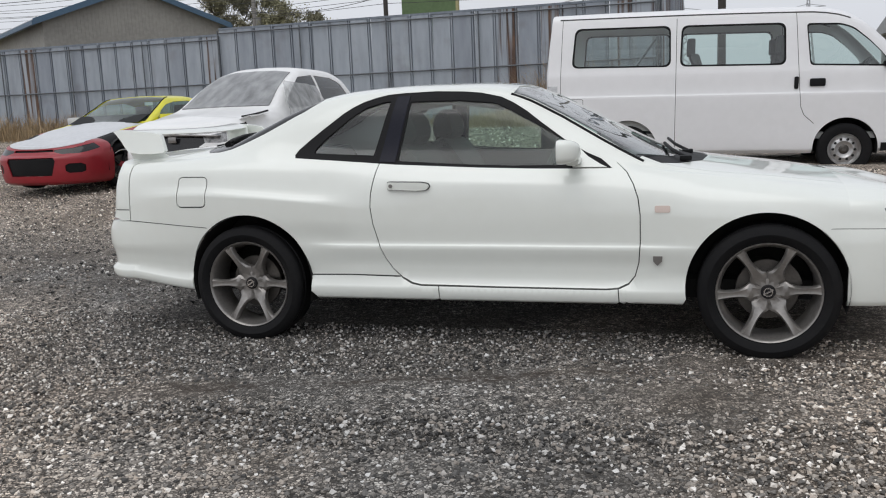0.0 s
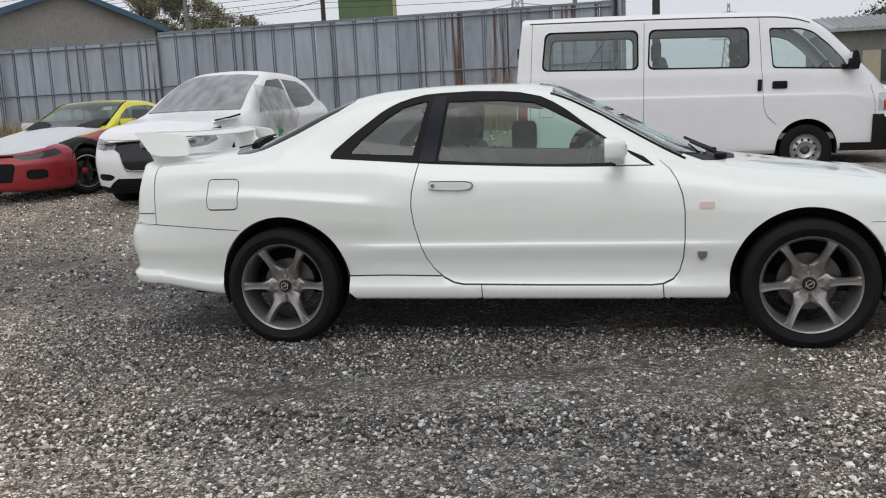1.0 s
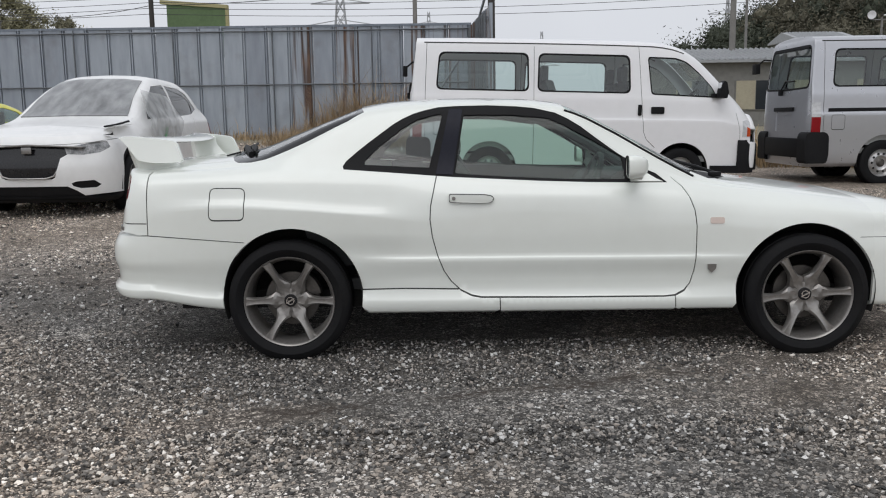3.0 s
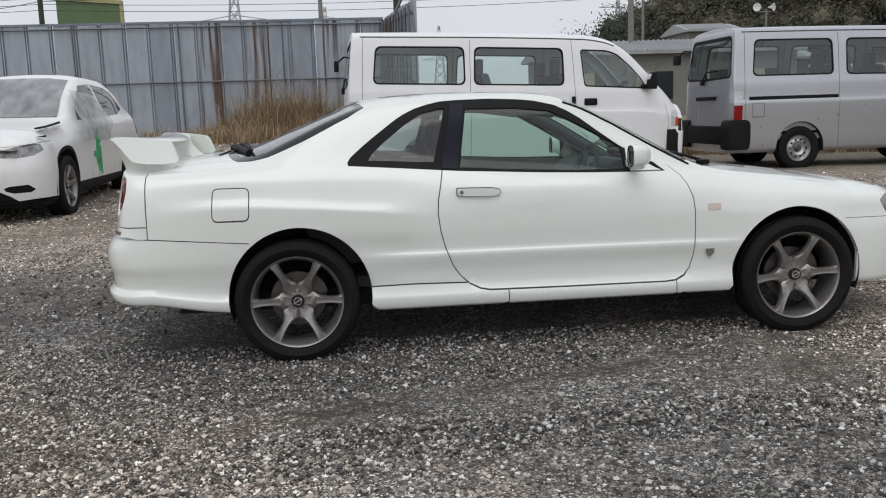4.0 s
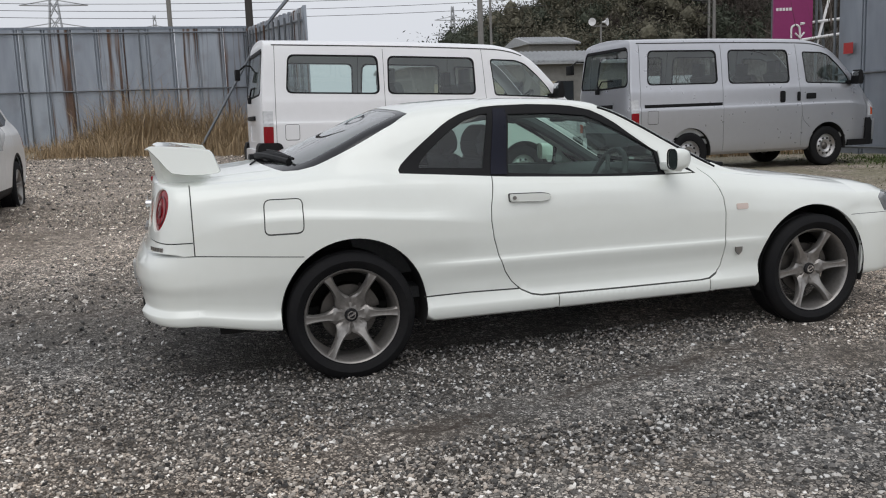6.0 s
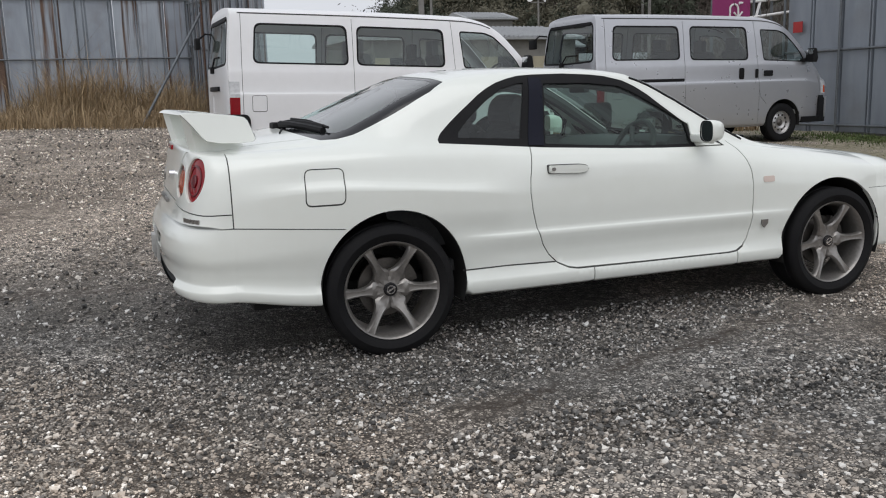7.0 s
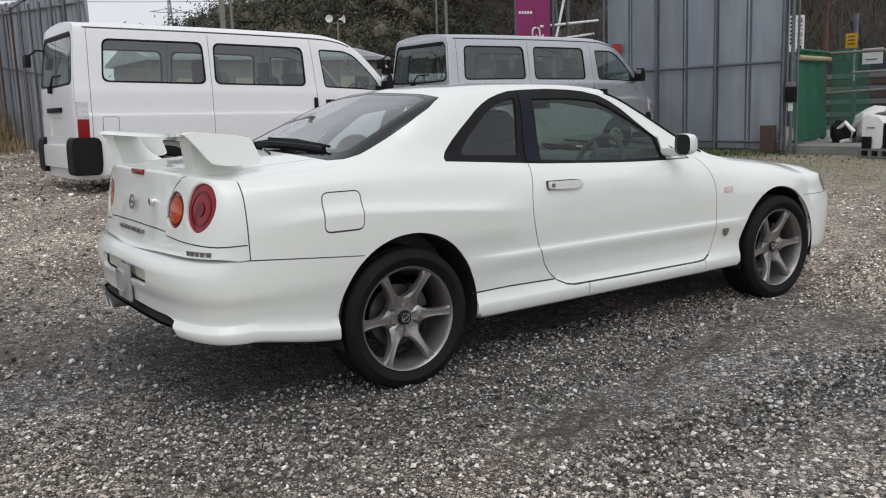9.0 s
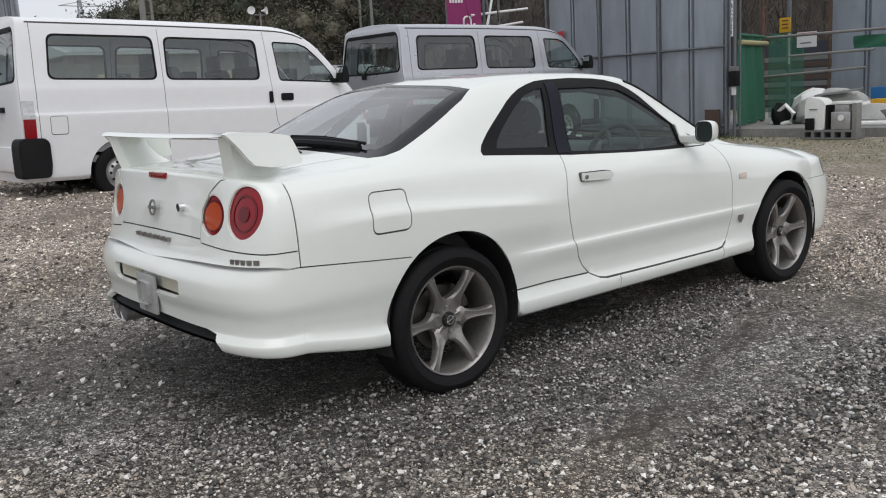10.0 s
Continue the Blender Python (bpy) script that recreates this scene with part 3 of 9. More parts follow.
def alloy_wheel(parent, at, side, R=0.317, r=0.232, half=0.108, turn=0.0):
    """Six-spoke alloy with tyre, barrel, centre cap, nuts and brake disc; the near face looks to -y."""
    w = wheel_part("wheel", parent, at, side, R, lambda bm: lathe(bm, [(r - 0.012, half * 0.8), (r - 0.024, half * 0.6), (r - 0.020, -half * 0.55), (r - 0.009, -half * 0.80), (r - 0.004, -half * 0.90), (r + 0.001, -half * 0.93), (r + 0.004, -half * 0.88), (r - 0.004, -half * 0.6), (r - 0.018, half * 0.5), (r, half * 0.8)], 56), ALLOY, "six-spoke gunmetal alloy wheel")
    o = (0, 0, 0)
    wheel_part("tyre", w, o, side, R, lambda bm: tyre_mesh(bm, R, r, half), RUBBER, "worn black tyre")
    for k in range(6):
        a = turn + k * math.pi / 3
        wheel_part("spoke", w, o, side, R, lambda bm: spoke(bm, a, [(0.034, 0.022, -0.052, 0.05), (0.060, 0.0345, -0.054, 0.05), (0.076, 0.0425, -0.057, 0.048), (0.084, 0.0395, -0.060, 0.046), (0.094, 0.0310, -0.064, 0.044), (0.108, 0.0245, -0.069, 0.042), (0.128, 0.0195, -0.076, 0.040), (0.155, 0.0175, -0.083, 0.036), (0.185, 0.0190, -0.089, 0.032), (0.205, 0.0225, -0.092, 0.030), (r - 0.004, 0.0290, -0.093, 0.026)]), ALLOY)
    def hub(bm):
        lathe(bm, [(0.0, -0.066), (0.030, -0.066), (0.033, -0.062), (0.034, -0.03)], 28)
    wheel_part("centre_cap", w, o, side, R, hub, GLOSS_BLACK, "black centre cap with a chrome ring emblem")
    def ring(bm):
        lathe(bm, [(0.016, -0.067), (0.016, -0.070), (0.021, -0.070), (0.021, -0.067)], 24)
        box(bm, (-0.024, -0.071, -0.004), (0.024, -0.067, 0.004), turn=Matrix.Rotation(radians(-30), 4, 'Y'))
    wheel_part("emblem", w, o, side, R, ring, CHROME)
    wheel_part("hub", w, o, side, R, lambda bm: lathe(bm, [(0.033, -0.052), (0.058, -0.050), (0.068, -0.040), (0.072, 0.0), (0.05, 0.02)], 36), ALLOY)
    wheel_part("brake_disc", w, o, side, R, lambda bm: lathe(bm, [(0.06, 0.012), (0.140, 0.012), (0.143, 0.020), (0.140, 0.032), (0.06, 0.032), (0.0, 0.03)], 40), BRAKE, "rusty iron brake disc")
    def caliper(bm):
        prism(bm, arc(0, 0, 0.155, 10, 65, 8) + arc(0, 0, 0.09, 65, 10, 8), 1, -0.010, 0.05, 0.006)
    wheel_part("brake_caliper", w, o, side, R, caliper, BRAKE)
    return w


CAR_S = [0.0, 0.03, 0.10, 0.135, 0.18, 0.290, 0.305, 0.46, 0.535, 0.60, 0.69, 0.755, 1.12, 1.19, 1.45, 1.75]
CAR_LINES = [
    [(-0.715, .76, .335), (-0.36, .76, .275), (0.3, .76, .25), (3.0, .76, .25)],
    [(-0.715, .818, .340), (-0.36, .818, .284), (0.3, .812, .252), (2.3, .812, .252), (3.0, .80, .262)],
    [(-0.715, .827, .382), (-0.36, .829, .332), (0.3, .829, .312), (1.2, .829, .308), (2.3, .829, .308), (3.0, .812, .34)],
    [(-0.715, .806, .418), (-0.36, .806, .376), (0.3, .804, .372), (1.0, .800, .368), (2.0, .800, .365), (2.3, .812, .385), (3.0, .815, .40)],
    [(-0.715, .811, .466), (-0.36, .813, .436), (0.2, .812, .42), (0.7, .802, .42), (2.0, .801, .42), (2.45, .826, .44), (3.0, .815, .44)],
    [(-0.715, .824, .540), (-0.2, .834, .535), (0.35, .826, .534), (0.6, .822, .530), (1.3, .820, .528), (2.1, .822, .524), (2.45, .838, .525), (2.75, .838, .53), (3.0, .812, .535)],
    [(-0.715, .824, .555), (-0.2, .836, .552), (0.35, .826, .550), (0.6, .813, .543), (1.3, .811, .541), (2.1, .815, .537), (2.45, .838, .54), (2.75, .838, .545), (3.0, .811, .55)],
    [(-0.715, .816, .70), (-0.3, .842, .70), (0.05, .850, .69), (0.4, .838, .675), (0.75, .818, .66), (1.3, .815, .67), (2.1, .816, .67), (2.45, .834, .66), (2.75, .832, .65), (3.0, .795, .645)],
    [(-0.715, .812, .775), (-0.3, .843, .800), (0.05, .851, .785), (0.4, .839, .755), (0.75, .818, .715), (1.3, .813, .76), (2.1, .810, .74), (2.45, .823, .718), (2.75, .820, .70), (3.0, .790, .688)],
    [(-0.715, .803, .85), (-0.3, .818, .855), (0.05, .823, .830), (0.4, .812, .800), (0.75, .807, .818), (1.3, .806, .83), (2.0, .797, .80), (2.45, .800, .77), (2.75, .800, .748), (3.0, .772, .728)],
    [(-0.715, .780, .925), (-0.3, .800, .935), (0.05, .792, .935), (0.4, .775, .925), (0.75, .775, .905), (1.3, .776, .885), (2.0, .768, .855), (2.45, .755, .815), (2.75, .750, .785), (3.0, .722, .752)],
    [(-0.715, .725, .978), (-0.3, .740, .992), (0.05, .735, 1.003), (0.3, .728, .992), (0.75, .733, .958), (1.3, .733, .930), (1.95, .728, .902), (2.2, .718, .880), (2.5, .700, .842), (2.75, .692, .811), (3.0, .662, .774)],
    [(-0.715, .640, .988), (-0.33, .690, 1.002), (-0.15, .678, 1.030), (0.05, .645, 1.105), (0.25, .617, 1.190), (0.45, .598, 1.247), (0.75, .592, 1.278), (1.15, .593, 1.272), (1.45, .607, 1.225), (1.7, .637, 1.105), (1.95, .687, .955), (2.1, .700, .905), (2.3, .690, .872), (2.6, .665, .838), (3.0, .615, .785)],
    [(-0.715, .560, 1.000), (-0.38, .655, 1.014), (-0.2, .640, 1.040), (0.0, .600, 1.125), (0.2, .565, 1.218), (0.40, .545, 1.285), (0.55, .542, 1.306), (0.8, .545, 1.318), (1.15, .548, 1.316), (1.38, .553, 1.300), (1.5, .562, 1.272), (1.7, .588, 1.175), (1.9, .622, 1.062), (2.1, .660, .946), (2.2, .672, .905), (2.4, .655, .868), (2.7, .62, .835), (3.0, .565, .793)],
    [(-0.715, .30, 1.027), (-0.42, .36, 1.046), (-0.25, .36, 1.077), (0.0, .33, 1.171), (0.2, .32, 1.250), (0.36, .31, 1.306), (0.55, .31, 1.334), (0.85, .31, 1.346), (1.2, .31, 1.340), (1.42, .31, 1.318), (1.6, .32, 1.240), (1.9, .33, 1.085), (2.15, .34, .962), (2.25, .34, .922), (2.5, .34, .880), (2.8, .32, .838), (3.0, .30, .808)],
    [(-0.715, 0, 1.034), (-0.43, 0, 1.058), (-0.27, 0, 1.086), (0.0, 0, 1.186), (0.2, 0, 1.264), (0.35, 0, 1.320), (0.55, 0, 1.345), (0.85, 0, 1.356), (1.2, 0, 1.350), (1.42, 0, 1.328), (1.6, 0, 1.252), (1.9, 0, 1.100), (2.2, 0, .955), (2.3, 0, .920), (2.5, 0, .888), (2.8, 0, .848), (3.0, 0, .818)],
]


def coupe(place):
    car = thing("coupe", "pearl white two-door coupe with rear wing, parked on grey gravel", "car", place)
    rear = dict(x=-0.715, n=3.2, reach=0.27, depth=[(0, .240), (.03, .275), (.10, .292), (.135, .264), (.18, .266), (.29, .284), (.305, .286), (.355, .283), (.39, .270), (.42, .250), (.45, .230), (.49, .217), (.535, .208), (.60, .196), (.69, .180), (.755, .168), (.9, .158), (1.12, .140), (1.19, .13), (1.45, .075), (1.75, .0)], drop=[(0, -.03), (.10, -.02), (.18, -.01), (.29, 0), (.66, 0), (.755, -.027), (1.12, -.024), (1.19, -.016), (1.45, .004), (1.75, 0)])
    front = dict(x=3.0, n=2.6, reach=0.5, depth=[(0, .47), (.10, .52), (.29, .56), (.46, .53), (.60, .49), (.69, .45), (.755, .43), (1.12, .40), (1.45, .25), (1.75, 0.0)], drop=[(0, 0), (.30, 0), (.46, .03), (.60, .05), (.755, .06), (1.12, .07), (1.45, .06), (1.75, 0)])
    sh = Shell(CAR_LINES, CAR_S, rear, front)
    top = 1.19
    # openings and shut lines on the sides
    arch_r = [(0.385, 0.2)] + arc(0.02, 0.338, 0.360, -8, 188, 40) + [(-0.345, 0.2)]
    arch_f = [(3.02, 0.2)] + arc(2.655, 0.330, 0.360, -8, 188, 40) + [(2.290, 0.2)]
    arch = lambda pts: [(x, sh.sz(x, z, top)) for x, z in pts]
    belt = [(0.288, .987), (0.55, .966), (0.766, .948), (0.85, .941), (1.3, .916), (1.55, .906), (1.80, .900), (1.955, .899)]
    dlo = belt + [(1.90, .945), (1.826, .978), (1.713, 1.046), (1.602, 1.128), (1.525, 1.188), (1.455, 1.232), (1.39, 1.263), (1.283, 1.288), (1.19, 1.298), (1.037, 1.306), (0.866, 1.304), (0.78, 1.299), (0.71, 1.285), (0.645, 1.266), (0.588, 1.240), (0.54, 1.212), (0.489, 1.175), (0.42, 1.125), (0.36, 1.079), (0.302, 1.030), (0.284, 1.004)]
    quarter_glass = [(0.392, 1.010), (0.728, .990), (0.800, 1.264), (0.767, 1.263), (0.671, 1.238), (0.582, 1.186), (0.464, 1.094), (0.400, 1.034)]
    pillar = [(0.763, .957), (0.850, .952), (0.905, 1.285), (0.835, 1.288)]
    door_glass = [(0.862, .960), (1.089, .943), (1.30, .931), (1.476, .923), (1.735, .920), (1.740, .935), (1.728, 1.033), (1.579, 1.121), (1.42, 1.207), (1.351, 1.236), (1.165, 1.255), (0.912, 1.258)]
    sail = [(1.752, 1.030), (1.775, 1.012), (1.80, .990), (1.835, .955), (1.90, .915), (1.93, .902), (1.80, .904), (1.765, .906), (1.752, .96)]
    door_low = [(0.766, .948), (0.735, .80), (0.731, .73), (0.742, .642), (0.766, .55), (0.800, .463), (0.835, .41), (0.885, .362), (0.94, .336), (0.99, .327), (1.4, .323), (1.93, .321), (1.985, .326), (2.035, .348), (2.064, .385), (2.082, .45), (2.090, .55), (2.090, .682), (2.080, .76), (2.057, .826), (2.025, .880), (1.985, .915), (1.955, .899)]
    door = door_low + belt[::-1][:6]
    fuel = rounded([(-0.392, .742), (-0.212, .742), (-0.207, .902), (-0.385, .904)], 0.03)
    marker = rounded([(2.157, .692), (2.228, .692), (2.228, .724), (2.157, .724)], 0.009)
    screen = [(1.45, .570), (1.70, .604), (1.9, .642), (2.08, .676)]
    rear_side = [(0.385, .555), (0.30, .590), (0.18, .617), (0.0, .648), (-0.12, .668), (-0.2, .670), (-0.27, .655)]
    wind = [(x, sh.sy(x, y, .75)) for x, y in dense(screen, .04)] + [(2.20, sh.s[-1] * .80), (2.24, 1.45), (2.26, 1.75), (1.44, 1.75), (1.43, 1.45)]
    back = [(x, sh.sy(x, y, .75)) for x, y in dense(rear_side, .03)] + [(-0.30, 1.24), (-0.335, 1.35), (-0.355, 1.5), (-0.36, 1.75), (0.345, 1.75), (0.35, 1.5), (0.365, 1.32)]
    rear_in = [(0.335, .515), (0.19, .548), (0.0, .585), (-0.13, .606), (-0.18, .600), (-0.215, .57)]
    back_in = [(x, sh.sy(x, y, .75)) for x, y in dense(rear_in, .03)] + [(-0.262, 1.28), (-0.29, 1.36), (-0.305, 1.5), (-0.31, 1.75), (0.315, 1.75), (0.32, 1.5), (0.338, 1.34)]
    cowl = [(2.06, sh.sy(2.06, .66, .75)), (2.18, sh.sy(2.18, .665, .75)), (2.26, sh.sy(2.26, .58, .75)), (2.37, 1.45), (2.40, 1.75), (2.25, 1.75), (2.23, 1.45), (2.19, 1.38)]
    seams = [
        sh.zline(door_low[:-1] + [(1.975, .925)], .015, top),
        sh.zline([(-0.715, .667), (-0.5, .650), (-0.222, .628)], .02, top),
        sh.zline([(0.37, .372), (0.6, .374), (0.87, .368)], .02, top),
        sh.zline([(1.085, .325), (1.088, .24)], .02, top),
        sh.zline([(1.985, .326), (1.990, .24)], .02, top),
        sh.zline([(2.93, .612), (3.0, .611)], .02, top),
        sh.zline(fuel + fuel[:1], .015, top),
        sh.yline([(2.16, .665), (2.4, .645), (2.8, .60), (3.0, .55)], .755),
        sh.yline([(-0.715, .56), (-0.5, .575), (-0.32, .60)], .755),
        [(-0.715 + 0.004, sh.sz(-.71, z, top)) for z in np.linspace(.667, .985, 20)],
    ]
    closed = lambda pts: sh.zline(pts + pts[:1], .02, top)[:-1]
    skirt_r = closed([(0.36, .24), (2.02, .24), (2.02, .322), (0.985, .326), (0.87, .368), (0.37, .372)])
    bumper_side = closed([(-0.80, .2), (-0.30, .2), (-0.15, .622), (-0.5, .650), (-0.715, .667), (-0.80, .667)])
    nose_side = closed([(2.80, .2), (3.1, .2), (3.1, .611), (2.90, .611)])
    xs = np.unique(np.concatenate([np.linspace(-0.715, 3.0, 110)]))
    ss = np.unique(np.concatenate([np.linspace(0, 1.75, 66), CAR_S]))
    skin = Skin(sh.main, xs, ss, [
        ("skirt", skirt_r), ("bumper", bumper_side), ("nose", nose_side), ("door", closed(door)), ("trim", closed(dlo)), ("quarter_glass", closed(quarter_glass)),
        ("pillar", closed(pillar)), ("door_glass", closed(door_glass)), ("sail", closed(sail)), ("fuel", sh.zline(fuel + fuel[:1], .02, top)[:-1]),
        ("marker", sh.zline(marker + marker[:1], .02, top)[:-1]), ("screen", wind), ("frit", back), ("back_glass", back_in), ("cowl", cowl),
        ("arch_r", arch(arch_r)), ("arch_f", arch(arch_f))], seams, 0.0055)
    # the rear end
    ls = np.concatenate([np.linspace(0, .5, 44), np.linspace(.52, 1, 34)])
    capf = lambda l, s: sh.cap("rear", l, s)
    wide = 0.93
    z_at = lambda z: sh.sz(-0.715, z, top)
    q_of = lambda y, z: float(np.interp(-y, -capf(np.linspace(0, 1, 300), np.full(300, z_at(z)))[:, 1], np.linspace(0, 1, 300)))
    yz = lambda pts: [(q_of(y, z), z_at(z)) for y, z in pts]
    garnish = dense([(.80, .985), (.62, .985), (.54, .972), (.47, .93), (.435, .88), (.425, .80), (.43, .752), (.60, .738), (.78, .728), (.825, .728)], .02)
    disc = lambda y, z, r, k: yz([(y + (a - y) * k, b) for a, b in arc(y, z, r, 0, 360, 40)[:-1]])
    lamps = []
    for k, y, z, r, c, ring, mid in (("o", .684, .872, .096, .87, (.70, .62), .30), ("i", .503, .857, .075, 1.12, (.80, .72), .70)):
        lamps += [("rim_" + k, disc(y, z, r, c)), ("hole_" + k, disc(y, z, r * .955, c)), ("ring_" + k, disc(y, z, r * ring[0], c)), ("hole_" + k + "2", disc(y, z, r * ring[1], c)), ("mid_" + k, disc(y, z, r * mid, c))]
    recess = [(0, .530), (.31, .532), (.345, .540), (.352, .556), (.352, .594), (.342, .605), (0, .608)]
    under = [(0, .33), (.62, .33), (.61, .37), (.57, .408), (.50, .420), (0, .425)]
    trunk_low = dense([(0, .772), (.30, .770), (.425, .766)], .03)
    rskin = Skin(capf, ls, np.unique(np.concatenate([np.linspace(0, 1.75, 84), CAR_S])), [
        ("bumper", [(0, 0), (1, 0), (1, z_at(.665)), (0, z_at(.667))]),
        ("garnish", yz(garnish)),
        ("recess", yz(dense(recess + recess[:1], .02)[:-1])),
        ("under", yz(dense(under + under[:1], .02)[:-1])),
        *lamps],
        [yz(garnish), yz(trunk_low), [(l, z_at(.667)) for l in np.linspace(0, .05, 8)]], 0.0055, wide)
    # the nose
    fcap = lambda l, s: sh.cap("front", l, s)
    fz = lambda z: sh.sz(3.0, z, top)
    fskin = Skin(fcap, np.linspace(0, 1, 60), np.unique(np.concatenate([np.linspace(0, 1.75, 60), CAR_S])), [
        ("nose", [(0, 0), (1, 0), (1, fz(.60)), (.3, fz(.61)), (0, fz(.611))]),
        ("headlight", [(.16, fz(.618)), (.34, fz(.614)), (.50, fz(.618)), (.50, fz(.68)), (.34, fz(.728)), (.20, fz(.738)), (.13, fz(.70))]),
        ("grille", [(.62, fz(.62)), (1, fz(.62)), (1, fz(.68)), (.62, fz(.68))]),
        ("intake", [(.55, fz(.33)), (1, fz(.33)), (1, fz(.47)), (.55, fz(.47))])],
        [[(l, fz(.611)) for l in np.linspace(0, .6, 40)]], 0.0055, 0.95)

    body = skin_part("body", both([skin.piece(("body",)), rskin.piece("body"), fskin.piece("body")]), PEARL, car, "pearl white steel bodywork")
    for sgn, nm in ((-1, "near"), (1, "far")):
        d = skin_part("door", mirrored(skin.piece("door"), sgn), PEARL, car)
        skin_part("window_glass", mirrored(skin.piece("door_glass", 0.008, 0), sgn), GLASS_CAR, d, "green-tinted door window")
        skin_part("quarter_window", mirrored(skin.piece("quarter_glass", 0.008, 0), sgn), GLASS_DARK, car, "dark tinted rear quarter window")
        skin_part("window_trim", mirrored(skin.piece("trim", 0.002, 0.02), sgn), BLACK, car, "matt black window surround")
        skin_part("pillar_panel", mirrored(skin.piece("pillar", -0.002, 0.02), sgn), PILLAR, car, "dark blue-black centre pillar panel")
        skin_part("mirror_sail", mirrored(skin.piece("sail", -0.006, 0.02), sgn), PEARL, d, "white mirror corner panel")
        skin_part("fuel_lid", mirrored(skin.piece("fuel"), sgn), PEARL, car) if sgn < 0 else None
        skin_part("side_skirt", mirrored(skin.piece("skirt", -0.003), sgn), PEARL, car)
        skin_part("side_marker", mirrored(skin.piece("marker", -0.004), sgn), LAMP_PINK, car, "pale side marker lamp")
        skin_part("headlight", mirrored(fskin.piece("headlight", 0.004), sgn), HEAD_GREY, car, "grey headlight lens with a dark rim")
        bm = bmesh.new()
        h = rounded([(0.832, .820), (0.832, .857), (1.010, .853), (1.046, .846), (1.056, .832), (1.040, .815), (0.99, .812)], .010)
        prism(bm, h, 1, .800 * sgn, .826 * sgn, 0.005)
        part("door_handle", bm, PEARL, d, "white pull handle with a round key lock")
        bm = bmesh.new()
        prism(bm, [(x, z) for x, z in rounded([(0.829, .8165), (0.829, .860), (1.011, .856), (1.049, .849), (1.060, .832), (1.042, .812), (0.99, .809)], .011)], 1, .795 * sgn, .8135 * sgn)
        part("handle_recess", bm, SEAM, d)
        bm = bmesh.new()
        for r, y0, y1 in ((.0095, .826, .833),):
            rod(bm, (0.853, y0 * sgn, .838), (0.853, y1 * sgn, .838), r, sides=16)
        part("key_lock", bm, DARK_CHROME, d)
        # emblem on the front wing, a small plain shield
        bm = bmesh.new()
        prism(bm, [(2.148, .485), (2.192, .485), (2.190, .462), (2.168, .440), (2.150, .460)], 1, .815 * sgn, .8255 * sgn)
        part("wing_emblem", bm, DARK_CHROME, car, "small dark metal shield emblem")
        # mirror
        bm = bmesh.new()
        def oval(x, k, cy=.882, cz=.990):
            ring = []
            for q in range(28):
                a = 2 * math.pi * q / 28
                c, s = math.cos(a), math.sin(a)
                ring.append(bm.verts.new((x, sgn * (cy + .055 * k * abs(c) ** .62 * (1 if c > 0 else -1)), cz + .057 * k * abs(s) ** .62 * (1 if s > 0 else -1))))
            return ring
        rings = [oval(1.724, .86), oval(1.716, .96), oval(1.722, 1.0), oval(1.75, 1.0, .881), oval(1.778, .93, .878), oval(1.800, .78, .874), oval(1.815, .55, .870), oval(1.822, .25, .866)]
        for p, q in zip(rings, rings[1:]):
            for k in range(28):
                bm.faces.new((p[k], p[(k + 1) % 28], q[(k + 1) % 28], q[k]))
        bm.faces.new(rings[0])
        bm.faces.new(rings[-1][::-1])
        mir = part("side_mirror", bm, PEARL, car, "white door mirror")
        bm = bmesh.new()
        bm.faces.new(oval(1.7225, .87))
        part("mirror_glass", bm, MIRROR_DARK, mir)
        bm = bmesh.new()
        for k0, k1, x in ((.87, .95, 1.7155),):
            p, q = oval(x + .005, k0), oval(x, k1)
            for k in range(28):
                bm.faces.new((p[k], p[(k + 1) % 28], q[(k + 1) % 28], q[k]))
        part("mirror_rim", bm, BLACK, mir)
        bm = bmesh.new()
        prism(bm, rounded([(1.745, .925), (1.800, .918), (1.812, .945), (1.795, .965), (1.748, .968)], .012), 1, .70 * sgn, .84 * sgn, 0.006)
        part("mirror_foot", bm, PEARL, mir)
        # roof gutter strip and screen moulding
        line = [sh.main([x], [sh.sy(x, y, .75)])[0] * (1, sgn, 1) for x, y in dense([(1.44, .576), (1.70, .611), (1.9, .649), (2.10, .684)], .05)]
        bm = bmesh.new()
        tube(bm, line, 0.007)
        part("screen_moulding", bm, BLACK, car)
        # tail lamps: lens, bright ring and centre, all following the tail's curve
        for k, mat_in, deep in (("o", RED_DEEP, .010), ("i", AMBER, .010)):
            lamp = skin_part("tail_lamp", mirrored(rskin.piece(("hole_" + k, "hole_" + k + "2"), deep, 0), sgn), RED_LENS, car, "round red tail lamp")
            skin_part("lamp_bezel", mirrored(rskin.piece("rim_" + k, .001, .022), sgn), PEARL, lamp)
            skin_part("lamp_ring", mirrored(rskin.piece("ring_" + k, deep - .003, .004), sgn), RED_DEEP, lamp, "darker red lens ring")
            skin_part("lamp_centre", mirrored(rskin.piece("mid_" + k, deep - .005, .004), sgn), mat_in, lamp, "amber indicator centre" if k == "i" else "darker red lamp centre")
    skin_part("windscreen", both([skin.piece("screen", 0.004, 0)]), GLASS_SCREEN, car, "green-tinted windscreen")
    skin_part("rear_window", both([skin.piece("back_glass", 0.004, 0)]), GLASS_REAR, car, "sloping rear window")
    skin_part("rear_window_border", both([skin.piece("frit", 0.003, 0.01)]), GLOSS_BLACK, car, "black border of the rear window")
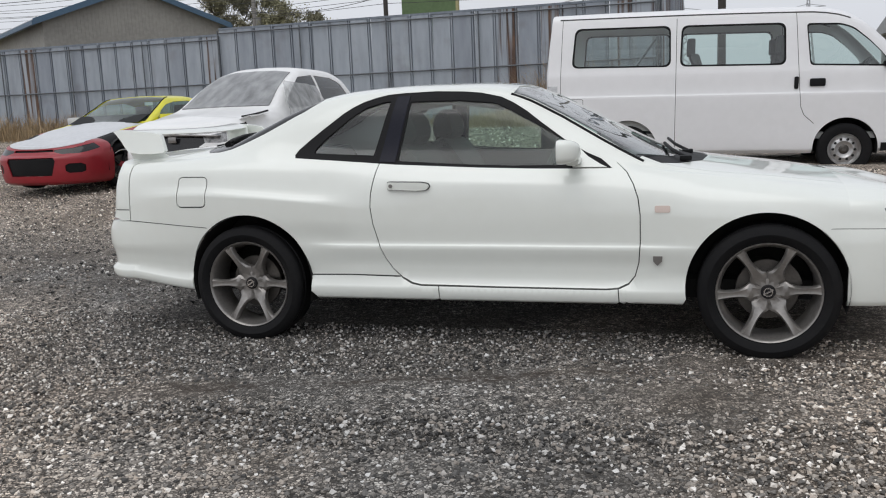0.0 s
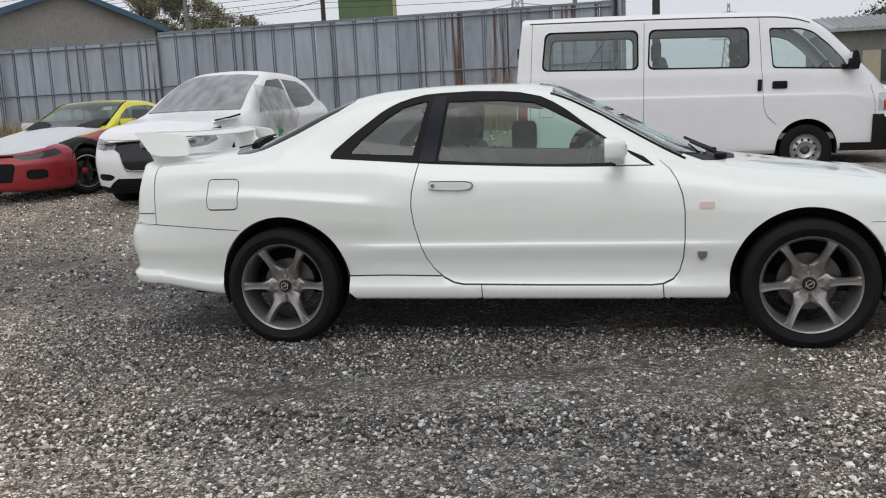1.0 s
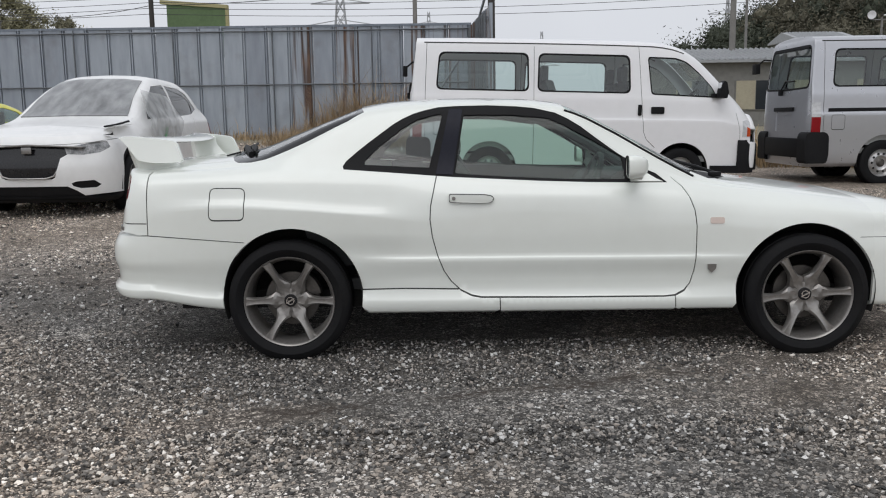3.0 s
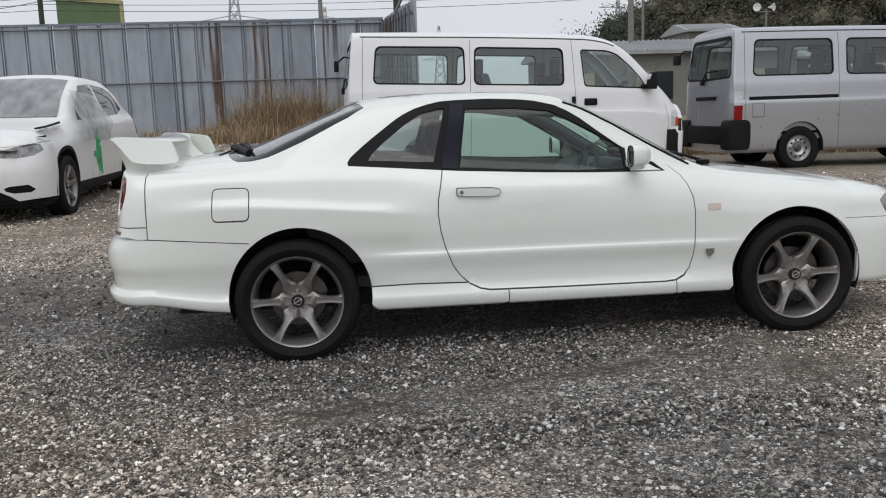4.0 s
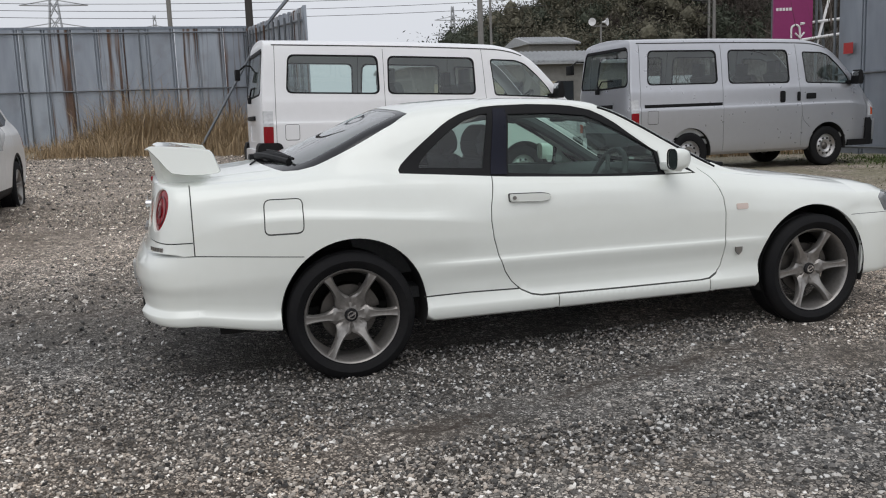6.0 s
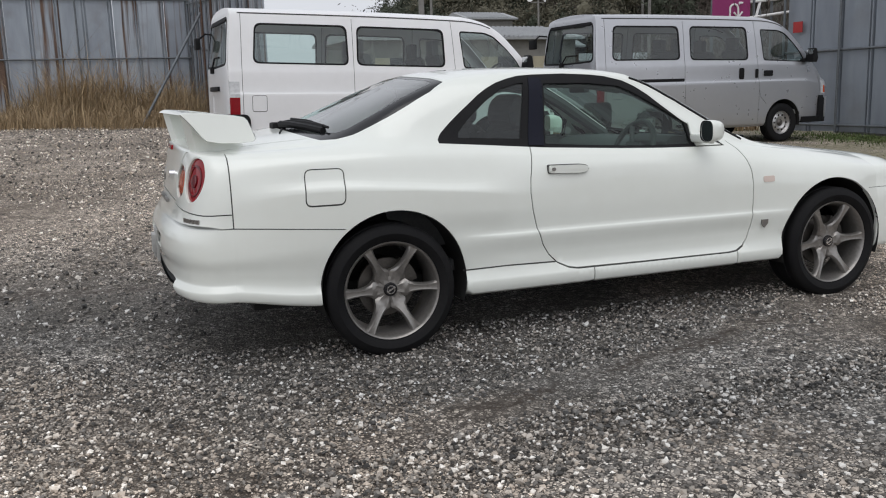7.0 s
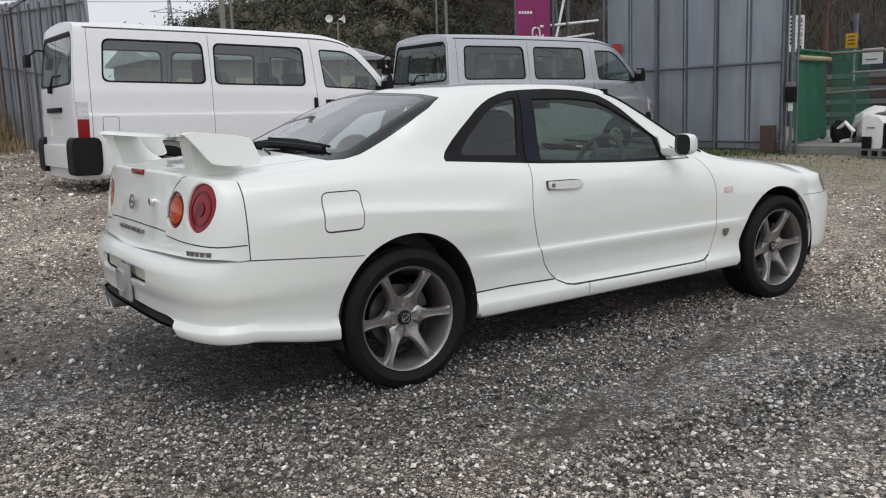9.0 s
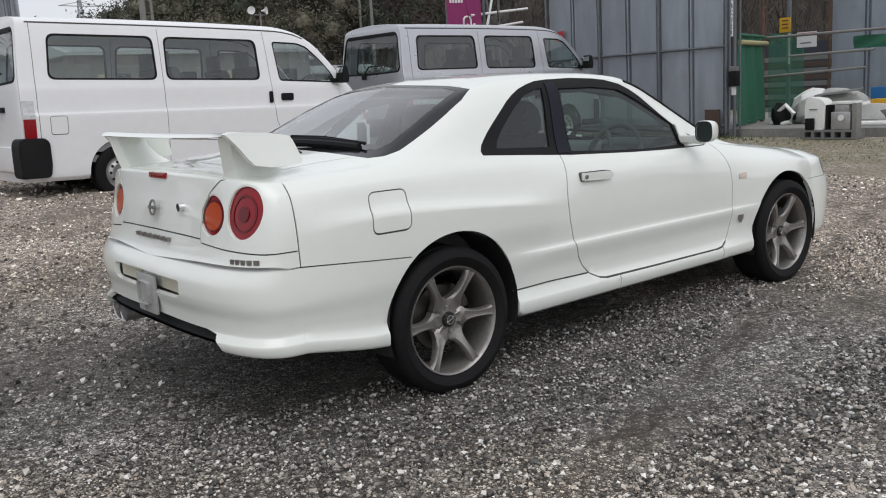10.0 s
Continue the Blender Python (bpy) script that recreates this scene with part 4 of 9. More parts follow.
    skin_part("cowl_panel", both([skin.piece("cowl", 0.006, 0.02)]), BLACK, car, "black cowl panel below the windscreen")
    skin_pieces("shut_line", both([k.piece("seam", 0.006, 0) for k in (skin, rskin, fskin)]), SEAM, car, "dark shut-line gap")
    skin_part("rear_bumper", both([skin.piece("bumper", -0.001, 0.02), rskin.piece("bumper", -0.001, 0.02)]), PEARL, car, "white moulded rear bumper")
    skin_part("front_bumper", both([skin.piece("nose", 0, 0.02), fskin.piece("nose", 0, 0.02)]), PEARL, car, "white front bumper")
    for sgn in (-1, 1):
        skin_part("tail_panel", mirrored(rskin.piece("garnish", -0.001, 0.015), sgn), PEARL, car, "white tail lamp panel")
    skin_part("plate_recess", both([rskin.piece("recess", 0.035, 0)]), PEARL, car)
    skin_part("rear_valance", both([rskin.piece("under", 0.03, 0)]), BLACK, car, "black lower rear valance")
    skin_part("front_grille", both([fskin.piece(("grille", "intake"), 0.02, 0)]), BLACK, car)
    # wheel wells
    for x, r in ((0.02, .375), (2.655, .375)):
        for sgn in (-1, 1):
            bm = bmesh.new()
            lathe(bm, [(r, .845), (r, .50), (.1, .50)], 40)
            bmesh.ops.transform(bm, matrix=Matrix.Diagonal((1, sgn, 1, 1)), verts=bm.verts)
            bmesh.ops.delete(bm, geom=[v for v in bm.verts if v.co.z < -.16], context='VERTS')
            cut = [v for v in bm.verts if abs(v.co.y) > .8]
            for v in cut:
                v.co.y = sgn * .822
                v.co.x *= .955
                v.co.z *= .955
            w = part("wheel_well", bm, WELL, car)
            w.location = (x, 0, .335)
    for x in (0.0, 2.665):
        for sgn in (-1, 1):
            alloy_wheel(car, (x, sgn * .728, .315), sgn, turn=radians(0 if x < 1 else 4))
    # floor pan and underside
    bm = bmesh.new()
    box(bm, (-.62, -.62, .24), (3.2, .62, .34), .02)
    part("floor_pan", bm, WELL, car)
    # wing
    wing(car)
    cabin(car, sh)
    details(car, sh)
    return car


def wing(car):
    """The rear wing: one curved blade, swept end fins and two feet."""
    bm = bmesh.new()
    prof = [(-.895, 1.156), (-.872, 1.169), (-.83, 1.170), (-.77, 1.162), (-.735, 1.151), (-.722, 1.141), (-.75, 1.136), (-.80, 1.140), (-.85, 1.147)]
    ys = np.linspace(-.632, .632, 27)
    rings = []
    for y in ys:
        k = (abs(y) / .62) ** 2
        rings.append([bm.verts.new((x + .075 * (1 - k), y, z - .012 * (1 - k))) for x, z in prof])
    for a, b in zip(rings, rings[1:]):
        for k in range(len(prof)):
            bm.faces.new((a[k], a[(k + 1) % len(prof)], b[(k + 1) % len(prof)], b[k]))
    bm.faces.new(rings[0])
    bm.faces.new(rings[-1][::-1])
    w = part("rear_wing", bm, PEARL, car, "tall white rear wing with swept fins")
    for sgn in (-1, 1):
        # the fin sweeps from the blade's tip forward and down
        bm = bmesh.new()
        outline = [(-.890, 1.164), (-.865, 1.171), (-.80, 1.168), (-.72, 1.160), (-.65, 1.151), (-.605, 1.142), (-.590, 1.126), (-.566, 1.062), (-.560, 1.042), (-.573, 1.031), (-.64, 1.026), (-.72, 1.029), (-.785, 1.042), (-.808, 1.066), (-.840, 1.110), (-.875, 1.150)]
        rings = [[bm.verts.new((x, sgn * (y + .24 * (1.17 - z) - .13 * (x + .73)), z)) for x, z in outline] for y in (.606, .622, .638)]
        for v in rings[0] + rings[2]:
            c = Vector((-.73, v.co.y, 1.10))
            v.co = c + (v.co - c) * .965
        m = len(outline)
        for a, b in zip(rings, rings[1:]):
            for k in range(m):
                bm.faces.new((a[k], a[(k + 1) % m], b[(k + 1) % m], b[k]))
        bm.faces.new(rings[0])
        bm.faces.new(rings[-1][::-1])
        part("wing_fin", bm, PEARL, w, sharp=50)
        # foot
        bm = bmesh.new()
        rows = [(.990, -.845, -.55, .545, .045), (1.01, -.85, -.60, .55, .04), (1.05, -.86, -.66, .56, .036), (1.10, -.87, -.70, .575, .034), (1.150, -.88, -.71, .585, .034)]
        rings = []
        for z, x0, x1, y, t in rows:
            xm = (x0 + x1) / 2
            loop = [(x0, 0), (x0 + .03, -t), (xm, -t), (x1 - .05, -t * .7), (x1, 0), (x1 - .05, t * .7), (xm, t), (x0 + .03, t)]
            rings.append([bm.verts.new((a, sgn * (y + b), z)) for a, b in loop])
        for a, b in zip(rings, rings[1:]):
            for k in range(8):
                bm.faces.new((a[k], a[(k + 1) % 8], b[(k + 1) % 8], b[k]))
        part("wing_foot", bm, PEARL, w)


def seat(car, x, y, wide=.24):
    s = []
    bm = bmesh.new()
    prism(bm, rounded([(x - .02, .40), (x + .50, .45), (x + .52, .55), (x + .45, .60), (x + .02, .54)], .05), 1, y - wide, y + wide, .03)
    cushion = part("seat", bm, INTERIOR, car, "dark grey cloth bucket seat")
    bm = bmesh.new()
    prism(bm, rounded([(x + .02, .50), (x + .16, .54), (x + .02, .86), (x - .10, 1.03), (x - .19, 1.03), (x - .13, .80)], .05), 1, y - wide, y + wide, .04)
    part("backrest", bm, INTERIOR, cushion)
    bm = bmesh.new()
    prism(bm, rounded([(x - .10, 1.03), (x - .08, 1.10), (x - .115, 1.19), (x - .17, 1.20), (x - .215, 1.12), (x - .20, 1.03)], .03), 1, y - .14, y + .14, .035)
    part("headrest", bm, INTERIOR, cushion)


def cabin(car, sh):
    for y in (-.36, .36):
        seat(car, 0.98, y)
    bm = bmesh.new()
    prism(bm, rounded([(0.12, .45), (0.55, .48), (0.56, .58), (0.30, .60), (0.08, .99), (-.02, 1.0), (-.03, .90)], .04), 1, -.58, .58, .03)
    part("rear_bench", bm, INTERIOR, car, "dark grey cloth rear bench")
    bm = bmesh.new()
    prism(bm, [(-.34, .95), (.06, .96), (.06, .995), (-.32, 1.01)], 1, -.58, .58)
    part("parcel_shelf", bm, INTERIOR, car)
    bm = bmesh.new()
    prism(bm, rounded([(1.62, .60), (1.66, .86), (1.76, .915), (2.05, .915), (2.15, .88), (2.15, .45), (1.85, .45)], .05), 1, -.66, .66, .02)
    part("dashboard", bm, INTERIOR, car, "dark moulded dashboard")
    bm = bmesh.new()
    prism(bm, rounded([(1.72, .87), (1.68, .91), (1.74, .955), (1.86, .95), (1.90, .90)], .02), 1, -.56, -.20, .015)
    part("instrument_hood", bm, INTERIOR, car)
    # steering wheel on the near side
    bm = bmesh.new()
    ring = [(.185 * math.cos(k * math.pi / 16), .185 * math.sin(k * math.pi / 16)) for k in range(33)]
    tube(bm, [(0.0, a, b) for a, b in ring], .016, 8)
    for a in (90, 210, 330):
        rod(bm, (0, 0, 0), (0, .18 * math.cos(radians(a + 90)), .18 * math.sin(radians(a + 90))), .014, sides=8)
    lathe(bm, [(0, 0), (0.001, 0)], 3)
    box(bm, (-.02, -.07, -.06), (.03, .07, .06), .02)
    m = Matrix.Translation((1.60, -.37, .86)) @ Matrix.Rotation(radians(22), 4, 'Y')
    bmesh.ops.transform(bm, matrix=m, verts=bm.verts)
    sw = part("steering_wheel", bm, INTERIOR, car, "black steering wheel")
    bm = bmesh.new()
    rod(bm, (1.62, -.37, .85), (1.85, -.37, .75), .03)
    part("steering_column", bm, INTERIOR, sw)
    for sgn in (-1, 1):
        bm = bmesh.new()
        prism(bm, [(0.45, .40), (1.98, .40), (1.98, .88), (1.70, .905), (0.85, .94), (0.45, .965)], 1, .66 * sgn, .70 * sgn, .01)
        part("door_card", bm, INTERIOR, car)
    bm = bmesh.new()
    box(bm, (.25, -.64, .34), (2.1, .64, .40), .01)
    box(bm, (.9, -.12, .38), (1.75, .12, .62), .03)
    part("cabin_floor", bm, INTERIOR, car)
    bm = bmesh.new()
    box(bm, (1.45, -.09, 1.20), (1.49, .09, 1.255), .015)
    rod(bm, (1.49, 0, 1.24), (1.56, 0, 1.26), .012)
    part("rear_view_mirror", bm, INTERIOR, car)
    bm = bmesh.new()
    prism(bm, [(.42, 1.262), (.85, 1.290), (1.36, 1.268), (1.36, 1.25), (.85, 1.278), (.42, 1.25)], 1, -.50, .50)
    part("headlining", bm, INTERIOR_GREY, car)
    # inner trim of the screen pillars and roof rails
    for sgn in (-1, 1):
        line = [sh.main([x], [sh.sy(x, y, .75)])[0] for x, y in dense([(1.42, .574), (1.70, .611), (1.9, .649), (2.06, .678)], .08)]
        bm = bmesh.new()
        tube(bm, [(x - .02, sgn * (y - .035), z - .040) for x, y, z in line], .036, 8)
        part("pillar_trim", bm, INTERIOR, car, "dark inner pillar trim")
        bm = bmesh.new()
        tube(bm, [(.50, sgn * .545, 1.225), (.85, sgn * .545, 1.268), (1.15, sgn * .545, 1.262), (1.40, sgn * .545, 1.225)], .032, 8)
        part("roof_rail_trim", bm, INTERIOR, car, "dark inner roof rail trim")


def bars(parent, name, boxes, mat, label=""):
    bm = bmesh.new()
    for lo, hi in boxes:
        box(bm, lo, hi)
    return part(name, bm, mat, parent, label, smooth=False)


def details(car, sh):
    # trunk lid marks: stop lamp, badge, lock, unreadable lettering as bars
    bm = bmesh.new()
    box(bm, (-.897, -.085, .982), (-.872, .085, 1.006), .006)
    part("high_stop_lamp", bm, RED_LENS, car, "narrow red stop lamp strip")
    bm = bmesh.new()
    m = Matrix.Translation((-.925, 0, .862)) @ Matrix.Rotation(radians(8), 4, 'Y')
    lathe(bm, [(.026, -.0), (.026, -.006), (.034, -.006), (.034, 0)], 24)
    box(bm, (-.042, -.007, -.007), (.042, 0, .007), .002)
    bmesh.ops.transform(bm, matrix=m @ Matrix.Rotation(radians(-90), 4, 'Z'), verts=bm.verts)
    part("boot_emblem", bm, DARK_CHROME, car, "plain chrome ring emblem")
    bm = bmesh.new()
    rod(bm, (-.88, -.262, .878), (-.925, -.262, .878), .017, sides=18)
    part("boot_lock", bm, CHROME, car, "round chrome boot lock")
    wid = [.040, .038, .042, .034, .014, .042, .038]
    y = .182
    for w in wid:
        bars(car, "lettering_bar", [((-.945, y - w * .78, .733), (-.930, y, .750))], DARK_CHROME, "small dark metal lettering bar")
        y -= w + .018
    # grade lettering on the rear corner, small bars set along the curve
    z = .700
    s = sh.sz(-.715, z, 1.19)
    q = np.linspace(0, 1, 400)
    cap_y = sh.cap("rear", q, np.full(400, s))[:, 1]
    ls = np.interp(np.linspace(-.770, -.640, 6), -cap_y, q)
    bm = bmesh.new()
    for a, b in zip(ls, ls[1:]):
        p, q = sh.cap("rear", np.array([a + .006]), np.array([s]))[0], sh.cap("rear", np.array([b - .004]), np.array([s]))[0]
        p, q = p * (1, -1, 1), q * (1, -1, 1)
        d = Vector(q - p)
        nn = Vector((d.y, -d.x, 0)).normalized()
        if nn.x > 0:
            nn = -nn
        vs = [bm.verts.new(Vector(c) + nn * o + Vector((0, 0, h))) for c, o, h in ((p, .0, -.009), (q, .0, -.009), (q, .0, .009), (p, .0, .009), (p, .006, -.009), (q, .006, -.009), (q, .006, .009), (p, .006, .009))]
        for f in ((4, 5, 6, 7), (0, 4, 7, 3), (1, 2, 6, 5), (3, 7, 6, 2), (0, 1, 5, 4)):
            bm.faces.new([vs[k] for k in f])
    part("grade_lettering", bm, DARK_CHROME, car, "small dark metal lettering bars", smooth=False)
    # plate recess: lamps and empty mount
    for y0, y1 in ((-.335, -.12), (.09, .335)):
        bm = bmesh.new()
        box(bm, (-.972, y0, .542), (-.945, y1, .598), .008)
        part("plate_lamp_strip", bm, PALE_LENS, car, "pale yellowed lens strip")
    bm = bmesh.new()
    box(bm, (-1.004, -.115, .430), (-.990, .075, .592), .006)
    box(bm, (-1.012, -.080, .470), (-1.002, .030, .565), .02)
    prism(bm, [(-.02, .440), (.02, .440), (.012, .500), (-.012, .500)], 0, -1.014, -1.002)
    part("plate_mount", bm, PLATE, car, "bare grey number plate mount")
    bm = bmesh.new()
    for y in (.43, .515):
        lathe(bm, [(.040, -.08), (.044, -.085), (.044, .12), (.039, .12), (.038, -.06), (.0, -.02)], 24)
        vs = [v for v in bm.verts if not v.tag]
        bmesh.ops.transform(bm, matrix=Matrix.Translation((-.875, y, .345)) @ Matrix.Rotation(radians(-90), 4, 'Z'), verts=vs)
        for v in bm.verts:
            v.tag = True
    part("exhaust_tip", bm, STEEL, car, "twin dark steel exhaust tips")
    # rear wiper parked across the glass foot
    bm = bmesh.new()
    tube(bm, [(-.34, .0, 1.088), (-.30, -.10, 1.100), (-.265, -.30, 1.098), (-.215, -.50, 1.082)], .010)
    box(bm, (-.38, -.05, 1.050), (-.31, .05, 1.095), .015)
    tube(bm, [(-.345, -.10, 1.088), (-.310, -.24, 1.086), (-.268, -.40, 1.076), (-.225, -.53, 1.062)], .018, 8)
    tube(bm, [(-.285, -.08, 1.112), (-.250, -.30, 1.106), (-.205, -.55, 1.078)], .007)
    part("rear_wiper", bm, BLACK, car, "black rear wiper arm and blade")
    # front wipers and vents by the cowl
    bm = bmesh.new()
    for y in (-.42, .12):
        tube(bm, [(2.29, y, .925), (2.22, y + .12, .955), (2.17, y + .42, .975)], .009)
        box(bm, (2.26, y - .03, .905), (2.32, y + .03, .932), .01)
    part("front_wipers", bm, BLACK, car, "black front wipers")
    bm = bmesh.new()
    tube(bm, [(-.36, -.20, 1.066), (-.40, -.35, 1.052)], .005)
    part("washer_hose", bm, BLACK, car)


# ---- the other vehicles ----
def steel_wheel(parent, at, side, R=0.325, r=0.195, half=0.10, mat=None, well=True):
    """A dished steel wheel with slots and a dark hub."""
    w = wheel_part("wheel", parent, at, side, R, lambda bm: lathe(bm, [(r, -half * .9), (r + .004, -half * .8), (r - .012, -half * .45), (r - .03, -half * .30), (r - .05, -half * .42), (r - .075, -half * .55), (.105, -half * .58), (.085, -half * .45), (.075, -half * .40), (.0, -half * .40)], 48), mat or STEEL, "bare steel wheel")
    wheel_part("tyre", w, (0, 0, 0), side, R, lambda bm: tyre_mesh(bm, R, r, half), RUBBER, "black van tyre")
    for k in range(10):
        c = (.128 * math.cos(k * math.pi / 5), -half * .585, .128 * math.sin(k * math.pi / 5))
        wheel_part("slot", w, (0, 0, 0), side, R, lambda bm: bmesh.ops.create_cone(bm, cap_ends=True, segments=10, radius1=.017, radius2=.017, depth=.006, matrix=Matrix.Translation(c) @ Matrix.Rotation(math.pi / 2, 4, 'X')), WELL)
    wheel_part("hub", w, (0, 0, 0), side, R, lambda bm: lathe(bm, [(.0, -half * .75), (.03, -half * .75), (.036, -half * .66), (.045, -half * .55), (.06, -half * .46)], 24), BRAKE, "rusty hub")
    return w


VAN_S = [0, .06, .30, .62, .66, .90, .98, 1.57, 1.70, 1.78, 2.10, 2.45]


def van_lines():
    flat = lambda y, z: [(0.03, y, z), (1.0, y + .008, z), (3.2, y + .008, z)]
    return [
        flat(.78, .20) + [(4.1, .78, .22), (4.62, .72, .26)],
        flat(.835, .25) + [(4.1, .84, .27), (4.62, .78, .31)],
        flat(.854, .56) + [(4.1, .860, .57), (4.62, .80, .60)],
        flat(.868, .945) + [(4.1, .870, .935), (4.4, .85, .88), (4.62, .79, .80)],
        flat(.846, .966) + [(4.1, .855, .956), (4.4, .845, .91), (4.62, .785, .83)],
        flat(.838, 1.21) + [(4.0, .835, 1.19), (4.35, .82, 1.08), (4.62, .76, .90)],
        flat(.826, 1.285) + [(3.9, .822, 1.265), (4.2, .812, 1.225), (4.4, .79, 1.12), (4.62, .74, .93)],
        [(0.03, .748, 1.86), (1.0, .756, 1.86), (3.2, .756, 1.84), (3.6, .76, 1.79), (3.85, .765, 1.66), (4.1, .775, 1.45), (4.28, .778, 1.27), (4.45, .755, 1.13), (4.62, .70, .965)],
        [(0.03, .715, 1.975), (1.0, .724, 1.975), (3.2, .722, 1.95), (3.55, .72, 1.90), (3.78, .728, 1.79), (4.05, .745, 1.55), (4.3, .755, 1.29), (4.45, .73, 1.16), (4.62, .66, .99)],
        [(0.03, .66, 2.005), (1.0, .665, 2.01), (3.2, .66, 1.99), (3.55, .655, 1.935), (3.8, .665, 1.815), (4.1, .69, 1.545), (4.33, .70, 1.30), (4.45, .68, 1.19), (4.62, .60, 1.02)],
        [(0.03, .36, 2.045), (1.0, .36, 2.055), (3.2, .36, 2.03), (3.6, .36, 1.97), (3.85, .36, 1.83), (4.15, .37, 1.55), (4.38, .37, 1.32), (4.48, .36, 1.22), (4.62, .33, 1.06)],
        [(0.03, 0, 2.06), (1.0, 0, 2.07), (3.2, 0, 2.045), (3.6, 0, 1.985), (3.86, 0, 1.85), (4.16, 0, 1.57), (4.4, 0, 1.335), (4.5, 0, 1.23), (4.62, 0, 1.075)],
    ]


_van_cache = {}


def van(place, paint, label, silver):
    """A one-box van with two long side windows, a sliding door and black bumper corners."""
    v = thing("van", label, "van", place, group="parked vans")
    if silver not in _van_cache:
        rear = dict(x=0.03, n=6.0, reach=0.10, depth=[(0, .09), (.3, .105), (.9, .105), (1.0, .10), (1.57, .035), (1.70, .02), (1.78, .012), (2.1, .006), (2.45, 0)])
        front = dict(x=4.62, n=3.2, reach=0.2, depth=[(0, .15), (.3, .16), (.66, .15), (.9, .12), (1.57, .11), (1.78, .11), (2.1, .06), (2.45, 0)])
        sh = Shell(van_lines(), VAN_S, rear, front)
        top = 1.70
        cl = lambda pts: sh.zline(pts + pts[:1], .03, top)[:-1]
        w1 = rounded([(.255, 1.315), (1.53, 1.312), (1.52, 1.845), (.300, 1.850)] if silver else [(.275, 1.328), (1.545, 1.312), (1.535, 1.832), (.320, 1.838)], .09, 5)
        w2 = rounded([(1.725, 1.306), (2.90, 1.290), (2.88, 1.832), (1.735, 1.845)] if silver else [(1.655, 1.312), (2.935, 1.296), (2.92, 1.815), (1.670, 1.830)], .09, 5)
        w3 = rounded([(3.215, 1.285), (4.14, 1.250), (4.05, 1.40), (3.88, 1.58), (3.70, 1.732), (3.55, 1.785), (3.16, 1.797)], .05, 4)
        grow = lambda w, k: [(sum(p[0] for p in w) / len(w) + (x - sum(p[0] for p in w) / len(w)) * (1 - k / .65), sum(p[1] for p in w) / len(w) + (z - sum(p[1] for p in w) / len(w)) * (1 - k / .28)) for x, z in w]
        arch_f = [(4.02, .15)] + arc(3.655, .265, .375, 0, 180, 30) + [(3.27, .15)]
        arch_r = [(1.385, .15)] + arc(1.01, .265, .375, 0, 180, 30) + [(.635, .15)]
        door_f = [(3.04, 1.93), (3.08, 1.30), (3.105, .95), (3.12, .78), (3.16, .68), (3.28, .57)]
        seams = [sh.zline(door_f, .03, top), sh.zline([(1.61, 1.92), (1.61, .26)], .04, top), sh.zline([(3.115, .85), (3.115, .26)], .04, top) if silver else sh.zline([(3.105, .95), (3.106, .92)], .02, top), sh.zline([(.155, 1.95), (.135, 1.3), (.13, .95), (.13, .30)], .04, top),
                 sh.zline([(4.40, 1.05), (4.46, .8), (4.47, .62)], .03, top)]
        fuel = rounded([(.245, .722), (.430, .722), (.430, .925), (.245, .925)], .03)
        seams.append(sh.zline(fuel + fuel[:1], .03, top))
        scr = [(x, sh.sy(x, y, 1.6)) for x, y in dense([(3.72, .62), (3.95, .64), (4.15, .66), (4.33, .67)], .05)] + [(4.40, 2.10), (4.42, 2.45), (3.72, 2.45), (3.70, 2.10)]
        side = Skin(sh.main, np.linspace(.03, 4.62, 82), np.unique(np.concatenate([np.linspace(0, 2.45, 52), VAN_S])),
                    [("rim1", cl(w1)), ("w1", cl(grow(w1, .022))), ("rim2", cl(w2)), ("w2", cl(grow(w2, .022))), ("rim3", cl(w3)), ("w3", cl(grow(w3, .02))), ("screen", scr),
                     ("lamp", cl([(.0, .69), (.088, .69), (.090, .90), (.0, .90)])), ("lamp_top", cl([(.0, .90), (.090, .90), (.092, 1.10), (.0, 1.10)])),
                     ("headlamp", cl([(4.50, .72), (4.64, .72), (4.64, .92), (4.56, .955), (4.50, .94)])), ("indicator", cl([(4.57, .73), (4.64, .73), (4.64, .84), (4.57, .86)])),
                     ("arch", cl(arch_f)), ("arch2", cl(arch_r))], seams, .007)
        rz = lambda z: sh.sz(.03, z, top)
        capf = lambda l, s: sh.cap("rear", l, s)
        tailgate = rounded([(.12, rz(1.30)), (1.2, rz(1.28)), (1.2, rz(1.915)), (.15, rz(1.915))], .11, 6)
        tailgate = [(min(a, 1.0), b) for a, b in tailgate]
        inner = [(a if a > .99 else a + .03 * (1 - a), rz(1.60) + (b - rz(1.60)) * .91) for a, b in tailgate]
        back = Skin(capf, np.unique(np.concatenate([np.linspace(0, .2, 16), np.linspace(.2, 1, 24)])), np.unique(np.concatenate([np.linspace(0, 2.45, 56), VAN_S])),
                    [("rim", tailgate), ("glass", inner), ("lamp", [(0, rz(.69)), (.075, rz(.69)), (.075, rz(.90)), (0, rz(.90))]), ("lamp_top", [(0, rz(.90)), (.075, rz(.90)), (.075, rz(1.10)), (0, rz(1.10))]),
                     ("plate", [(.66, rz(.70)), (1, rz(.70)), (1, rz(.93)), (.66, rz(.93))])],
                    [[(.085, rz(z)) for z in np.linspace(.45, 1.95, 30)]], .007, .9)
        fcap = lambda l, s: sh.cap("front", l, s)
        fz = lambda z: sh.sz(4.62, z, top)
